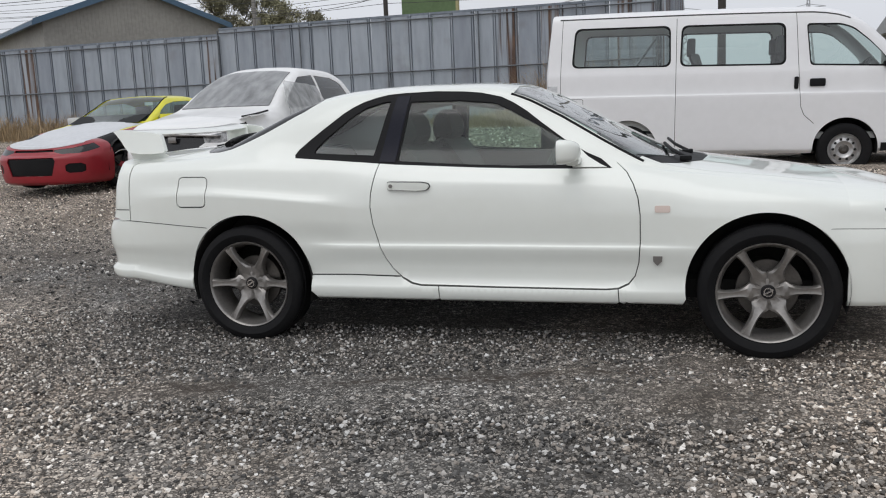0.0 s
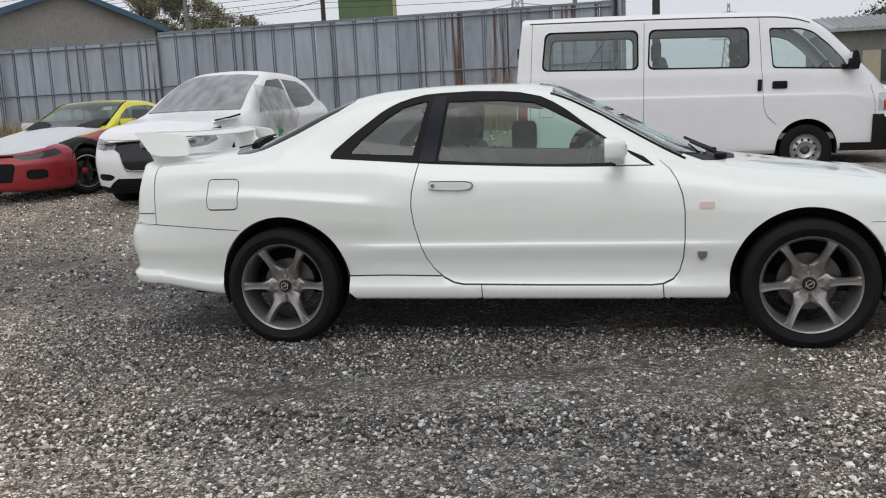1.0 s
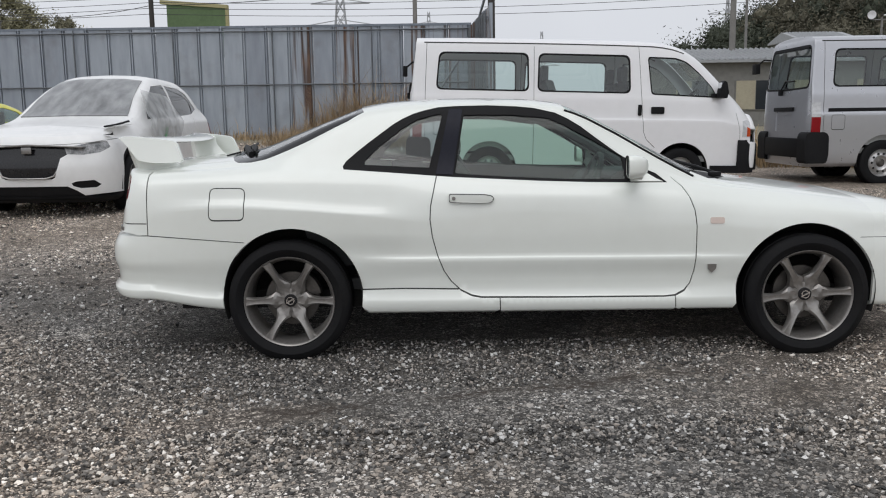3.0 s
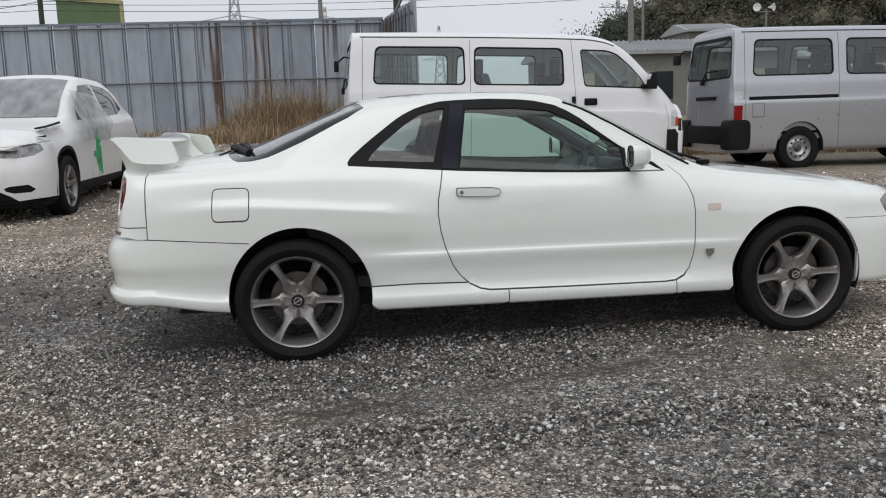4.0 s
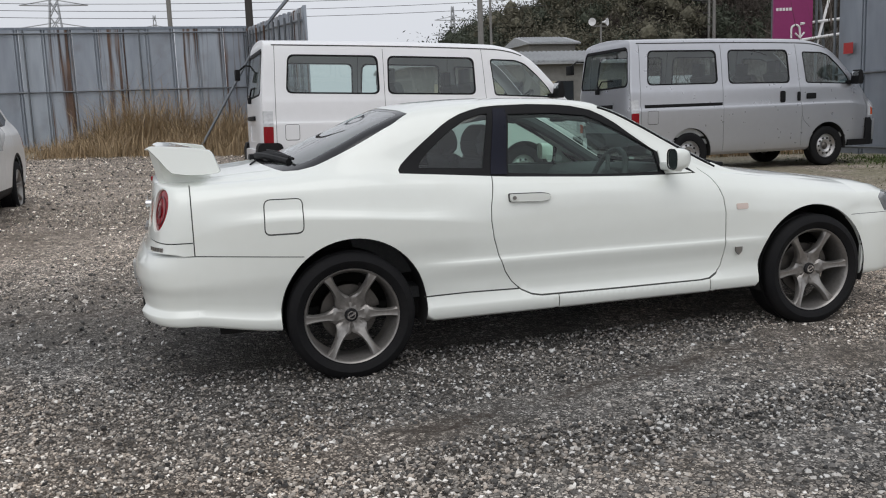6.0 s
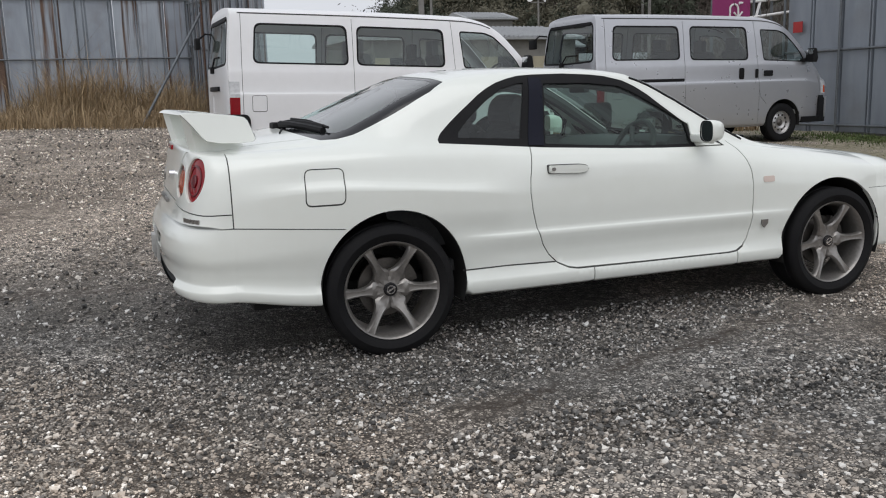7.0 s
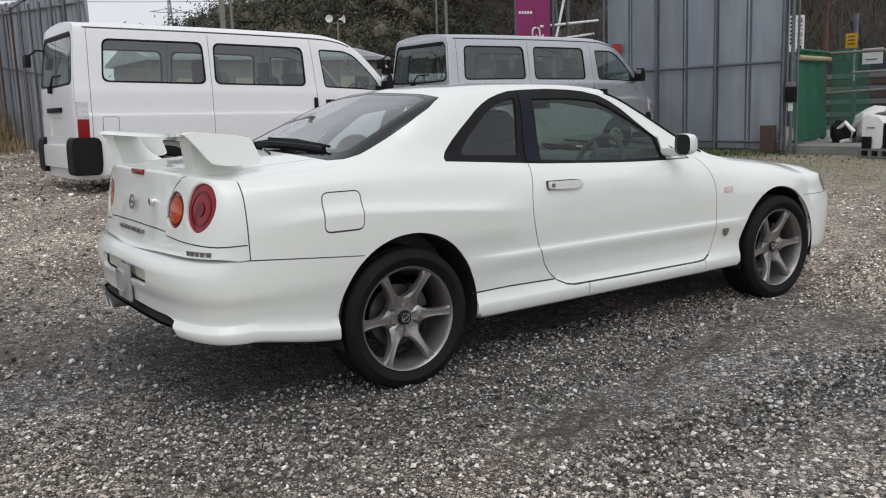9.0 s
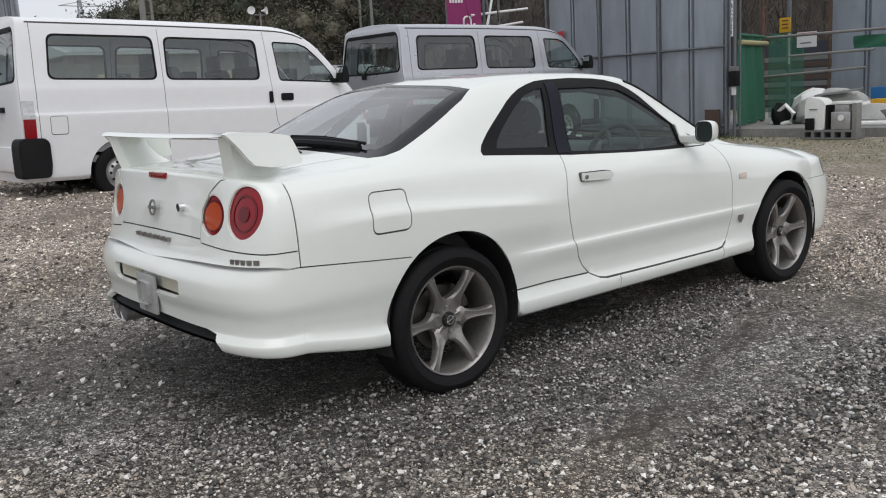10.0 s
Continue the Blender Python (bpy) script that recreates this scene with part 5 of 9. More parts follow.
        nose = Skin(fcap, np.linspace(0, 1, 36), np.unique(np.concatenate([np.linspace(0, 2.45, 40), VAN_S])),
                    [("headlamp", [(0, fz(.66)), (.28, fz(.66)), (.30, fz(.80)), (0, fz(.84))]), ("grille", [(.4, fz(.66)), (1, fz(.66)), (1, fz(.76)), (.4, fz(.76))])], [], .007, .9)
        _van_cache[silver] = (sh, side, back, nose)
    sh, side, back, nose = _van_cache[silver]
    skin_part("body", both([side.piece("body"), back.piece("body"), nose.piece("body")]), paint, v)
    skin_pieces("shut_line", both([side.piece("seam", .006, 0), back.piece("seam", .006, 0)]), SEAM, v, "dark shut-line gap")
    for sgn in (-1, 1):
        for k, nm in (("1", "rear_side_window"), ("2", "middle_side_window"), ("3", "door_window")):
            f = skin_part(nm, mirrored(side.piece("rim" + k, -.002, .02), sgn), BLACK, v, "black rubber window surround")
            skin_part("glass", mirrored(side.piece("w" + k, .006, 0), sgn), GLASS_VAN, f, "see-through van window")
        lamp = skin_part("tail_lamp", mirrored(side.piece("lamp", -.004, .02), sgn), RED_LENS, v, "red and clear tail lamp")
        skin_part("lamp_side", mirrored(back.piece("lamp", -.004, .02), sgn), RED_LENS, lamp)
        skin_part("lamp_top", mirrored(side.piece("lamp_top", -.004, .02), sgn), CLEAR_LENS, lamp, "clear upper lens")
        skin_part("lamp_top_side", mirrored(back.piece("lamp_top", -.004, .02), sgn), CLEAR_LENS, lamp, "clear upper lens")
        lamp = skin_part("headlamp", mirrored(side.piece("headlamp", -.003, .02), sgn), CLEAR_LENS, v, "clear headlamp")
        skin_part("indicator", mirrored(side.piece("indicator", -.004, .01), sgn), AMBER, lamp, "amber corner indicator")
        # black bumper corners
        bm = bmesh.new()
        prism(bm, rounded([(-.12, .25), (.19, .25), (.212, .38), (.21, .63), (.17, .69), (-.10, .69), (-.125, .60)], .04), 1, .60 * sgn, .885 * sgn, .02)
        part("bumper_corner", bm, BLACK, v, "black plastic bumper corner")
        bm = bmesh.new()
        for x0, x1, y0, y1 in ((4.06, 4.46, .862, .850), (4.44, 4.58, .850, .822), (4.56, 4.70, .826, .745)):
            strip = x0 < 4.1
            ring = [(x0, .50, .23), (x1, .50, .23), (x1, y1, .23), (x0, y0, .23)]
            low = [bm.verts.new((x, y * sgn, z)) for x, y, z in ring]
            mid = [bm.verts.new((x + .01 * (x > 4.6), (y + .008 * (y > .6)) * sgn, .33 if strip else .62)) for x, y, z in ring]
            for q in range(4):
                bm.faces.new((low[q], low[(q + 1) % 4], mid[(q + 1) % 4], mid[q]))
            bm.faces.new(low[::-1])
            if strip:
                bm.faces.new(mid)
                continue
            high = [bm.verts.new((x - .02 * (x > 4.6), (y - .02 * (y > .6)) * sgn, .69)) for x, y, z in ring]
            for q in range(4):
                bm.faces.new((mid[q], mid[(q + 1) % 4], high[(q + 1) % 4], high[q]))
            bm.faces.new(high)
        bmesh.ops.recalc_face_normals(bm, faces=bm.faces[:])
        part("front_bumper_corner", bm, BLACK, v, "black front bumper corner")
        # handles
        for x0, x1, nm in ((3.035, 3.085, "slide_handle"), (3.215, 3.395, "door_handle")):
            bm = bmesh.new()
            h = .15 if x1 - x0 < .1 else .095
            prism(bm, rounded([(x0, 1.075 - h / 2), (x1, 1.075 - h / 2), (x1, 1.075 + h / 2), (x0, 1.075 + h / 2)], .018), 1, .835 * sgn, .868 * sgn, .005)
            part(nm, bm, BLACK, v, "black door handle")
        bm = bmesh.new()
        prism(bm, [(4.10, 1.25), (4.20, 1.24), (4.22, 1.32), (4.19, 1.46), (4.15, 1.48), (4.12, 1.42)], 1, .84 * sgn, 1.02 * sgn, .02)
        box(bm, (4.05, min(.78 * sgn, .86 * sgn), 1.25), (4.15, max(.78 * sgn, .86 * sgn), 1.31), .01)
        mir = part("door_mirror", bm, BLACK, v, "black door mirror")
        bm = bmesh.new()
        box(bm, (4.115, min(.86 * sgn, 1.0 * sgn), 1.29), (4.122, max(.86 * sgn, 1.0 * sgn), 1.45))
        part("mirror_glass", bm, MIRROR, mir)
        if silver:
            bm = bmesh.new()
            box(bm, (.20, min(.83 * sgn, .856 * sgn), .972), (1.60, max(.83 * sgn, .856 * sgn), 1.022), .006)
            part("slide_rail", bm, BLACK, v, "black sliding door rail")
            bm = bmesh.new()
            prism(bm, rounded([(2.70, .985), (2.79, .985), (2.79, 1.17), (2.70, 1.17)], .03), 1, .835 * sgn, .866 * sgn, .005)
            part("slide_pull", bm, BLACK, v, "black recessed door pull")
        for x in (1.01, 3.655):
            steel_wheel(v, (x, sgn * .74, .245), sgn)
            bm = bmesh.new()
            lathe(bm, [(.372, .852), (.374, .45), (.1, .45)], 32)
            bmesh.ops.transform(bm, matrix=Matrix.Diagonal((1, sgn, 1, 1)), verts=bm.verts)
            bmesh.ops.delete(bm, geom=[q for q in bm.verts if q.co.z < -.1], context='VERTS')
            part("wheel_well", bm, WELL, v).location = (x, 0, .265)
    skin_part("windscreen", both([side.piece("screen", .004, 0)]), GLASS_VAN, v, "windscreen")
    f = skin_part("tailgate_window", both([back.piece("rim", -.002, .02)]), BLACK, v, "black tailgate window surround")
    skin_part("glass", both([back.piece("glass", .004, 0)]), GLASS_VAN, f, "tailgate glass")
    skin_part("plate_recess", both([back.piece("plate", .012, 0)]), paint, v)
    skin_part("grille", both([nose.piece("grille", .01, 0)]), BLACK, v)
    bm = bmesh.new()
    box(bm, (-.12, -.62, .32), (.05, .62, .60), .03)
    part("rear_bumper", bm, BLACK if silver else VAN_WHITE, v)
    bm = bmesh.new()
    box(bm, (4.66, -.55, .26), (4.82, .55, .64), .03)
    part("front_bumper", bm, BLACK, v)
    bm = bmesh.new()
    box(bm, (-.105, -.34, .985), (-.04, .34, 1.045), .012)
    part("tailgate_handle", bm, BLACK, v, "dark tailgate grip")
    bm = bmesh.new()
    tube(bm, [(-.09, .12, 1.30), (-.075, .0, 1.42), (-.065, -.30, 1.42)], .012)
    box(bm, (-.12, .08, 1.22), (-.04, .16, 1.31), .015)
    part("rear_wiper", bm, BLACK, v)
    bm = bmesh.new()
    prism(bm, [(-.01, 1.86), (.07, 1.88), (.07, 1.90), (-.01, 1.885)], 1, -.6, .6)
    part("tailgate_lip", bm, BLACK, v)
    bm = bmesh.new()
    tube(bm, [(.08, .80, 1.78), (-.05, .93, 1.80), (-.17, .95, 1.70)], .014)
    box(bm, (-.20, .86, 1.58), (-.13, 1.04, 1.74), .02)
    part("rear_corner_mirror", bm, BLACK, v, "black rear corner parking mirror")
    for sgn in (-1, 1):
        line = [sh.main([x], [1.675])[0] * (1, sgn, 1) for x in np.linspace(.12, 3.66, 26)]
        bm = bmesh.new()
        tube(bm, line, .009)
        part("rain_gutter", bm, SEAM, v, "dark rain gutter under the roof edge")
    # cabin: floor, seats, ceiling
    bm = bmesh.new()
    box(bm, (.2, -.78, .38), (4.3, .78, .46), .01)
    box(bm, (.3, -.80, .5), (3.1, -.77, 1.27), .01)
    box(bm, (.3, .77, .5), (3.1, .80, 1.27), .01)
    part("cabin_lining", bm, VAN_CABIN, v)
    for x, ys in ((3.15, (-.42, .42)), (2.05, (-.15,))):
        for y in ys:
            w = .26 if len(ys) == 2 else .5
            bm = bmesh.new()
            prism(bm, rounded([(x, .80), (x + .48, .84), (x + .48, .94), (x + .02, .92), (x - .16, 1.48), (x - .27, 1.47)], .04), 1, y - w, y + w, .03)
            s = part("seat", bm, INTERIOR, v, "dark grey van seat")
            bm = bmesh.new()
            for yy in ((y,) if w < .3 else (y - .25, y + .25)):
                box(bm, (x - .30, yy - .12, 1.47), (x - .20, yy + .12, 1.68), .03)
            part("headrest", bm, INTERIOR, s)
    bm = bmesh.new()
    prism(bm, rounded([(3.95, .70), (4.0, 1.15), (4.28, 1.20), (4.40, .95), (4.40, .70)], .05), 1, -.74, .74, .02)
    part("dashboard", bm, INTERIOR, v)
    bm = bmesh.new()
    tube(bm, [(0, .19 * math.cos(k * math.pi / 12), .19 * math.sin(k * math.pi / 12)) for k in range(25)], .015)
    rod(bm, (0, 0, -.19), (0, 0, .19), .014)
    bmesh.ops.transform(bm, matrix=Matrix.Translation((3.86, -.40, 1.23)) @ Matrix.Rotation(radians(40), 4, 'Y'), verts=bm.verts)
    part("steering_wheel", bm, INTERIOR, v)
    bm = bmesh.new()
    box(bm, (.3, -.70, .40), (.42, -.1, 1.1), .02) if silver else box(bm, (1.0, -.6, .46), (1.7, .2, .9), .04)
    part("load", bm, VAN_CABIN, v)
    return v


SMALL_S = [0, .05, .22, .30, .46, .60, .70, 1.12, 1.20, 1.45, 1.72]


def small_car(name, place, label, category, lines, spec):
    """A passenger car's skin from its length lines, with windows, lamps, doors and wheels by spec."""
    c = thing(name, label, category, place)
    sh = Shell(lines, SMALL_S, spec["rear"], spec["front"])
    top = SMALL_S[8]
    cl = lambda pts: sh.zline(pts + pts[:1], .03, top)[:-1]
    xr, xf = spec["rear"]["x"], spec["front"]["x"]
    R = spec["R"]
    ar = spec["arch"]
    archs = [("arch%d" % i, cl([(x + ar, .12)] + arc(x, R + .02, ar, 0, 180, 28) + [(x - ar, .12)])) for i, x in enumerate(spec["axles"])]
    seams = [sh.zline(p, .03, top) for p in spec["seams"]] + [sh.yline(p, SMALL_S[6]) for p in spec["hood_seams"]]
    scr = [(x, sh.sy(x, y, SMALL_S[6])) for x, y in dense(spec["screen"][0], .05)] + spec["screen"][1]
    back = [(x, sh.sy(x, y, SMALL_S[6])) for x, y in dense(spec["back"][0], .05)] + spec["back"][1]
    outl = [(k, cl(p)) for k, p in spec["side"]] + [("screen", scr), ("back", back)]
    for k, p in spec.get("top", []):
        outl.append((k, [(x, sh.sy(x, y, SMALL_S[6])) for x, y in dense(p, .04)] + [(p[-1][0], SMALL_S[-1]), (p[0][0], SMALL_S[-1])]))
    side = Skin(sh.main, np.linspace(xr, xf, 72), np.unique(np.concatenate([np.linspace(0, SMALL_S[-1], 46), SMALL_S])), outl + archs, seams, .006)
    rearc = Skin(lambda l, s: sh.cap("rear", l, s), np.linspace(0, 1, 36), np.unique(np.concatenate([np.linspace(0, SMALL_S[-1], 44), SMALL_S])), [(k, [(l, sh.sz(xr, z, top)) for l, z in p]) for k, p in spec.get("tail", [])], [], .006, .9)
    fr = lambda p: [(l, sh.sz(xf, z, top) if z < .79 or not spec.get('hood_to_centre') else SMALL_S[-1]) for l, z in p]
    run_, cy_, _ = sh.arcs["front"]
    across = lambda pts: [(float(np.interp(u, 1 - np.asarray(cy_), run_)), z) for u, z in pts]
    nose = Skin(lambda l, s: sh.cap("front", l, s), np.linspace(0, 1, 60), np.unique(np.concatenate([np.linspace(0, SMALL_S[-1], 60), SMALL_S])), [(k, fr(across(p))) for k, p in spec["nose"]], [fr(across(dense(p, .02))) for p in spec.get("nose_seams", [])], .006, 1.0)
    skins = {"side": side, "tail": rearc, "nose": nose}
    for nm, regions, mat, inset, lab in spec["paint"]:
        pcs = [skins[k].piece(tuple(r for kk, r in regions if kk == k), inset, .012 if inset < .004 else 0) for k in dict.fromkeys(kk for kk, r in regions)]
        pcs = [p for p in pcs if p is not None]
        if not pcs:
            continue
        if nm.endswith("*"):
            for sgn in (-1, 1):
                q = [mirrored(p, sgn) for p in pcs]
                P = np.concatenate([a[0] for a in q])
                F, o = [], 0
                for a in q:
                    F += [tuple(i + o for i in f) for f in a[1]]
                    o += len(a[0])
                skin_part(nm[:-1], (P, F, np.concatenate([a[2] for a in q])), mat, c, lab)
        else:
            skin_part(nm, both(pcs), mat, c, lab)
    skin_pieces("shut_line", both([k.piece("seam", .006, 0) for k in (side, nose)]), SEAM, c)
    for i, x in enumerate(spec["axles"]):
        for sgn in (-1, 1):
            spec["wheel"](c, (x, sgn * spec["track"], R), sgn)
            bm = bmesh.new()
            lathe(bm, [(ar + .012, spec["half"] - .03), (ar + .012, .45), (.1, .45)], 32)
            bmesh.ops.transform(bm, matrix=Matrix.Diagonal((1, sgn, 1, 1)), verts=bm.verts)
            bmesh.ops.delete(bm, geom=[q for q in bm.verts if q.co.z < -.12], context='VERTS')
            part("wheel_well", bm, WELL, c).location = (x, 0, R + .02)
    bm = bmesh.new()
    box(bm, (xr + .1, -.62, .2), (xf + .2, .62, .34), .02)
    part("floor_pan", bm, WELL, c)
    z0 = spec["belt"]
    for y in (-.36, .36):
        bm = bmesh.new()
        x = spec["seat"]
        prism(bm, rounded([(x, z0 - .45), (x + .48, z0 - .42), (x + .46, z0 - .32), (x + .03, z0 - .34), (x - .14, z0 + .10), (x - .24, z0 + .09)], .04), 1, y - .24, y + .24, .03)
        box(bm, (x - .26, y - .13, z0 + .08), (x - .17, y + .13, z0 + .26), .03)
        part("seat", bm, INTERIOR, c)
    bm = bmesh.new()
    xd = spec["dash"]
    prism(bm, rounded([(xd, z0 - .25), (xd + .05, z0 - .02), (xd + .35, z0 - .03), (xd + .40, z0 - .3)], .04), 1, -.66, .66, .02)
    part("dashboard", bm, INTERIOR, c)
    return c, sh, skins


PLASTIC = bpy.data.materials.new("dusty_plastic_film")
PLASTIC.use_nodes = True
pn, pl = PLASTIC.node_tree.nodes, PLASTIC.node_tree.links
pp = pn["Principled BSDF"]
pp.inputs["Roughness"].default_value = .28
pp.inputs["Alpha"].default_value = .86
ptc = pn.new("ShaderNodeTexCoord")
pmap = pn.new("ShaderNodeMapping")
pmap.inputs["Scale"].default_value = (1.2, 3.0, 2.2)
pl.new(ptc.outputs["Object"], pmap.inputs[0])
pz = pn.new("ShaderNodeTexNoise")
pz.inputs["Scale"].default_value, pz.inputs["Detail"].default_value = 2.2, 6
pl.new(pmap.outputs[0], pz.inputs["Vector"])
pr = pn.new("ShaderNodeValToRGB")
pr.color_ramp.elements[0].position, pr.color_ramp.elements[0].color = .30, (.17, .175, .18, 1)
pr.color_ramp.elements[1].position, pr.color_ramp.elements[1].color = .72, (.42, .43, .435, 1)
pl.new(pz.outputs[0], pr.inputs[0])
pl.new(pr.outputs[0], pp.inputs["Base Color"])
pbp = pn.new("ShaderNodeBump")
pbp.inputs["Strength"].default_value, pbp.inputs["Distance"].default_value = .35, .03
pl.new(pz.outputs[0], pbp.inputs["Height"])
pl.new(pbp.outputs[0], pp.inputs["Normal"])
FILM = PLASTIC.copy()
FILM.name = "thin_hanging_film"
fm = FILM.node_tree.nodes
fm["Principled BSDF"].inputs["Alpha"].default_value = .55
fm["Color Ramp"].color_ramp.elements[0].color = (.34, .35, .35, 1)
fm["Color Ramp"].color_ramp.elements[1].color = (.70, .71, .71, 1)
fm["Mapping"].inputs["Scale"].default_value = (5, 5, 1.2)
fm["Bump"].inputs["Strength"].default_value = .9
GREEN_SPRAY = material("green_spray_paint", (0.05, 0.45, 0.16), 0.6, noise_scale=20, amount=.4)
DARK_ALLOY = material("black_wheel_paint", (0.03, 0.03, 0.032), 0.35, metal=.3, noise_scale=8, amount=.4)


def crossover(place):
    k = lambda *p: list(p)
    lines = [
        k((.3, .78, .28), (3.75, .76, .16)),
        k((.3, .84, .33), (3.75, .82, .21)),
        k((.3, .862, .50), (2, .862, .45), (3.75, .84, .42)),
        k((.3, .872, .62), (2, .868, .58), (3.75, .845, .52)),
        k((.3, .868, .80), (1, .88, .80), (2, .868, .78), (3.3, .872, .74), (3.75, .83, .68)),
        k((.3, .84, .97), (1, .86, .96), (2, .845, .93), (3.0, .84, .90), (3.75, .79, .82)),
        k((.3, .78, 1.08), (1, .80, 1.08), (2, .795, 1.03), (2.8, .79, 1.0), (3.2, .76, .985), (3.75, .70, .90)),
        k((.3, .66, 1.20), (.6, .64, 1.38), (1, .62, 1.455), (1.8, .61, 1.48), (2.2, .62, 1.42), (2.6, .67, 1.25), (3.0, .73, 1.04), (3.2, .72, 1.0), (3.75, .64, .925)),
        k((.3, .60, 1.24), (.6, .57, 1.44), (1, .55, 1.52), (1.8, .54, 1.54), (2.1, .55, 1.48), (2.6, .61, 1.28), (3.0, .675, 1.06), (3.15, .68, 1.015), (3.75, .58, .935)),
        k((.3, .3, 1.30), (.6, .3, 1.49), (1, .3, 1.565), (1.8, .3, 1.575), (2.15, .3, 1.50), (2.6, .32, 1.31), (3.05, .34, 1.07), (3.2, .34, 1.03), (3.75, .3, .955)),
        k((.3, 0, 1.31), (.6, 0, 1.50), (1, 0, 1.575), (1.8, 0, 1.585), (2.15, 0, 1.51), (2.6, 0, 1.32), (3.05, 0, 1.08), (3.2, 0, 1.04), (3.75, 0, .965))]
    spec = dict(
        rear=dict(x=.30, n=3.2, reach=.28, depth=[(0, .22), (.3, .29), (.46, .27), (.7, .16), (1.12, .08), (1.45, .03), (1.72, 0)]),
        front=dict(x=3.75, n=3.2, reach=.5, depth=[(0, .40), (.05, .46), (.30, .53), (.46, .50), (.60, .46), (.70, .42), (1.12, .38), (1.45, .22), (1.72, 0)], drop=[(0, 0), (.3, 0), (.46, .01), (.6, .03), (.7, .05), (1.12, .06), (1.45, .05), (1.72, 0)]),
        R=.325, arch=.37, axles=(.83, 3.44), track=.765, half=.87, belt=1.0, seat=1.75, dash=2.55,
        wheel=lambda c, at, s: alloy_wheel(c, at, s, .325, .222, .105, .2),
        seams=[[(2.55, 1.0), (2.60, .75), (2.60, .45), (2.45, .33)], [(1.62, 1.05), (1.60, .7), (1.60, .33)], [(.95, 1.06), (1.05, .9), (1.12, .72)]],
        hood_seams=[[(3.05, .72), (3.4, .70), (3.75, .66)]],
        screen=([(2.1, .52), (2.6, .58), (3.02, .645)], [(3.08, 1.45), (3.10, 1.72), (2.12, 1.72), (2.10, 1.45)]),
        back=([(.85, .50), (.55, .52), (.36, .54)], [(.33, 1.45), (.33, 1.72), (.86, 1.72), (.86, 1.45)]),
        side=[("clad", [(.2, .2), (3.8, .2), (3.8, .34), (.2, .36)]), ("clad_f", [(3.44 + .41, .15)] + arc(3.44, .345, .41, 0, 180, 24) + [(3.03, .15)]), ("clad_r", [(.83 + .41, .15)] + arc(.83, .345, .41, 0, 180, 24) + [(.42, .15)]), ("front_window", [(1.66, 1.05), (2.72, 1.02), (2.62, 1.16), (2.28, 1.35), (2.1, 1.43), (1.66, 1.46)]), ("rear_window", [(.62, 1.16), (.95, 1.09), (1.60, 1.055), (1.60, 1.455), (1.05, 1.43), (.80, 1.36)])],
        nose=[("grille", [(.42, .745), (.46, .690), (.58, .63), (.66, .43), (.70, .41), (1, .405), (1, .775), (.46, .762)]), ("lamp", [(.03, .735), (.12, .685), (.30, .665), (.50, .675), (.52, .745), (.30, .785), (.04, .80)]),
              ("fog", [(.13, .345), (.18, .315), (.36, .31), (.45, .335), (.47, .365), (.40, .385), (.20, .395)]), ("intake", [(.26, .20), (1, .20), (1, .335), (.52, .335), (.40, .285)]), ("chin", [(0, .12), (1, .12), (1, .22), (0, .25)])],
        nose_seams=[[(.0, .815), (.2, .80), (.5, .79), (1, .785)]],
        tail=[("lamp", [(0, .82), (.3, .82), (.3, .98), (0, .98)])],
        paint=[("body", [("side", "body"), ("tail", "body"), ("nose", "body")], CRASH_WHITE, 0, "white panels with crash damage"),
               ("sill_cladding", [("side", "clad"), ("side", "clad_f"), ("side", "clad_r"), ("nose", "chin")], BLACK, 0, "black plastic cladding"),
               ("front_window*", [("side", "front_window")], GLASS_SHADE, .004, "window covered with dusty plastic film"),
               ("rear_door_window*", [("side", "rear_window")], GLASS_SHADE, .005, "dark rear door window"),
               ("windscreen_cover", [("side", "screen")], PLASTIC, -.012, "windscreen covered with dusty plastic film"),
               ("rear_screen", [("side", "back")], GLASS_SHADE, .005, ""),
               ("grille", [("nose", "grille")], GLOSS_BLACK, .012, "black grille"),
               ("headlight*", [("nose", "lamp")], HEAD_DARK, .002, "clear headlight with dark inner housing"),
               ("fog_light*", [("nose", "fog")], BLACK, .012, "black fog light slot"),
               ("air_intake", [("nose", "intake")], BLACK, .015, ""),
               ("tail_lamp*", [("tail", "lamp")], RED_LENS, 0, "")])
    c, sh, skins = small_car("crossover", place, "white crashed crossover with plastic film over its windows", "car", lines, spec)
    bm = bmesh.new()
    box(bm, (4.262, -.055, .672), (4.275, .055, .742), .012)
    part("grille_emblem", bm, DARK_CHROME, c, "plain chrome emblem plate")
    for sgn in (-1, 1):
        bm = bmesh.new()
        tube(bm, [(4.290, sgn * .0, .418), (4.283, sgn * .20, .420), (4.272, sgn * .28, .445), (4.250, sgn * .335, .54), (4.225, sgn * .40, .635), (4.165, sgn * .52, .695), (4.10, sgn * .60, .735)], .010)
        part("grille_trim", bm, DARK_CHROME, c, "chrome trim round the grille")
    bm = bmesh.new()
    prism(bm, [(-.60, .742), (0, .772), (.60, .742), (.60, .730), (0, .757), (-.60, .730)], 0, 4.12, 4.262, .003)
    part("grille_bar", bm, DARK_CHROME, c, "dark chrome grille bar")
    # the torn bonnet corner on its left side
    rng = random.Random(5)
    bm = bmesh.new()
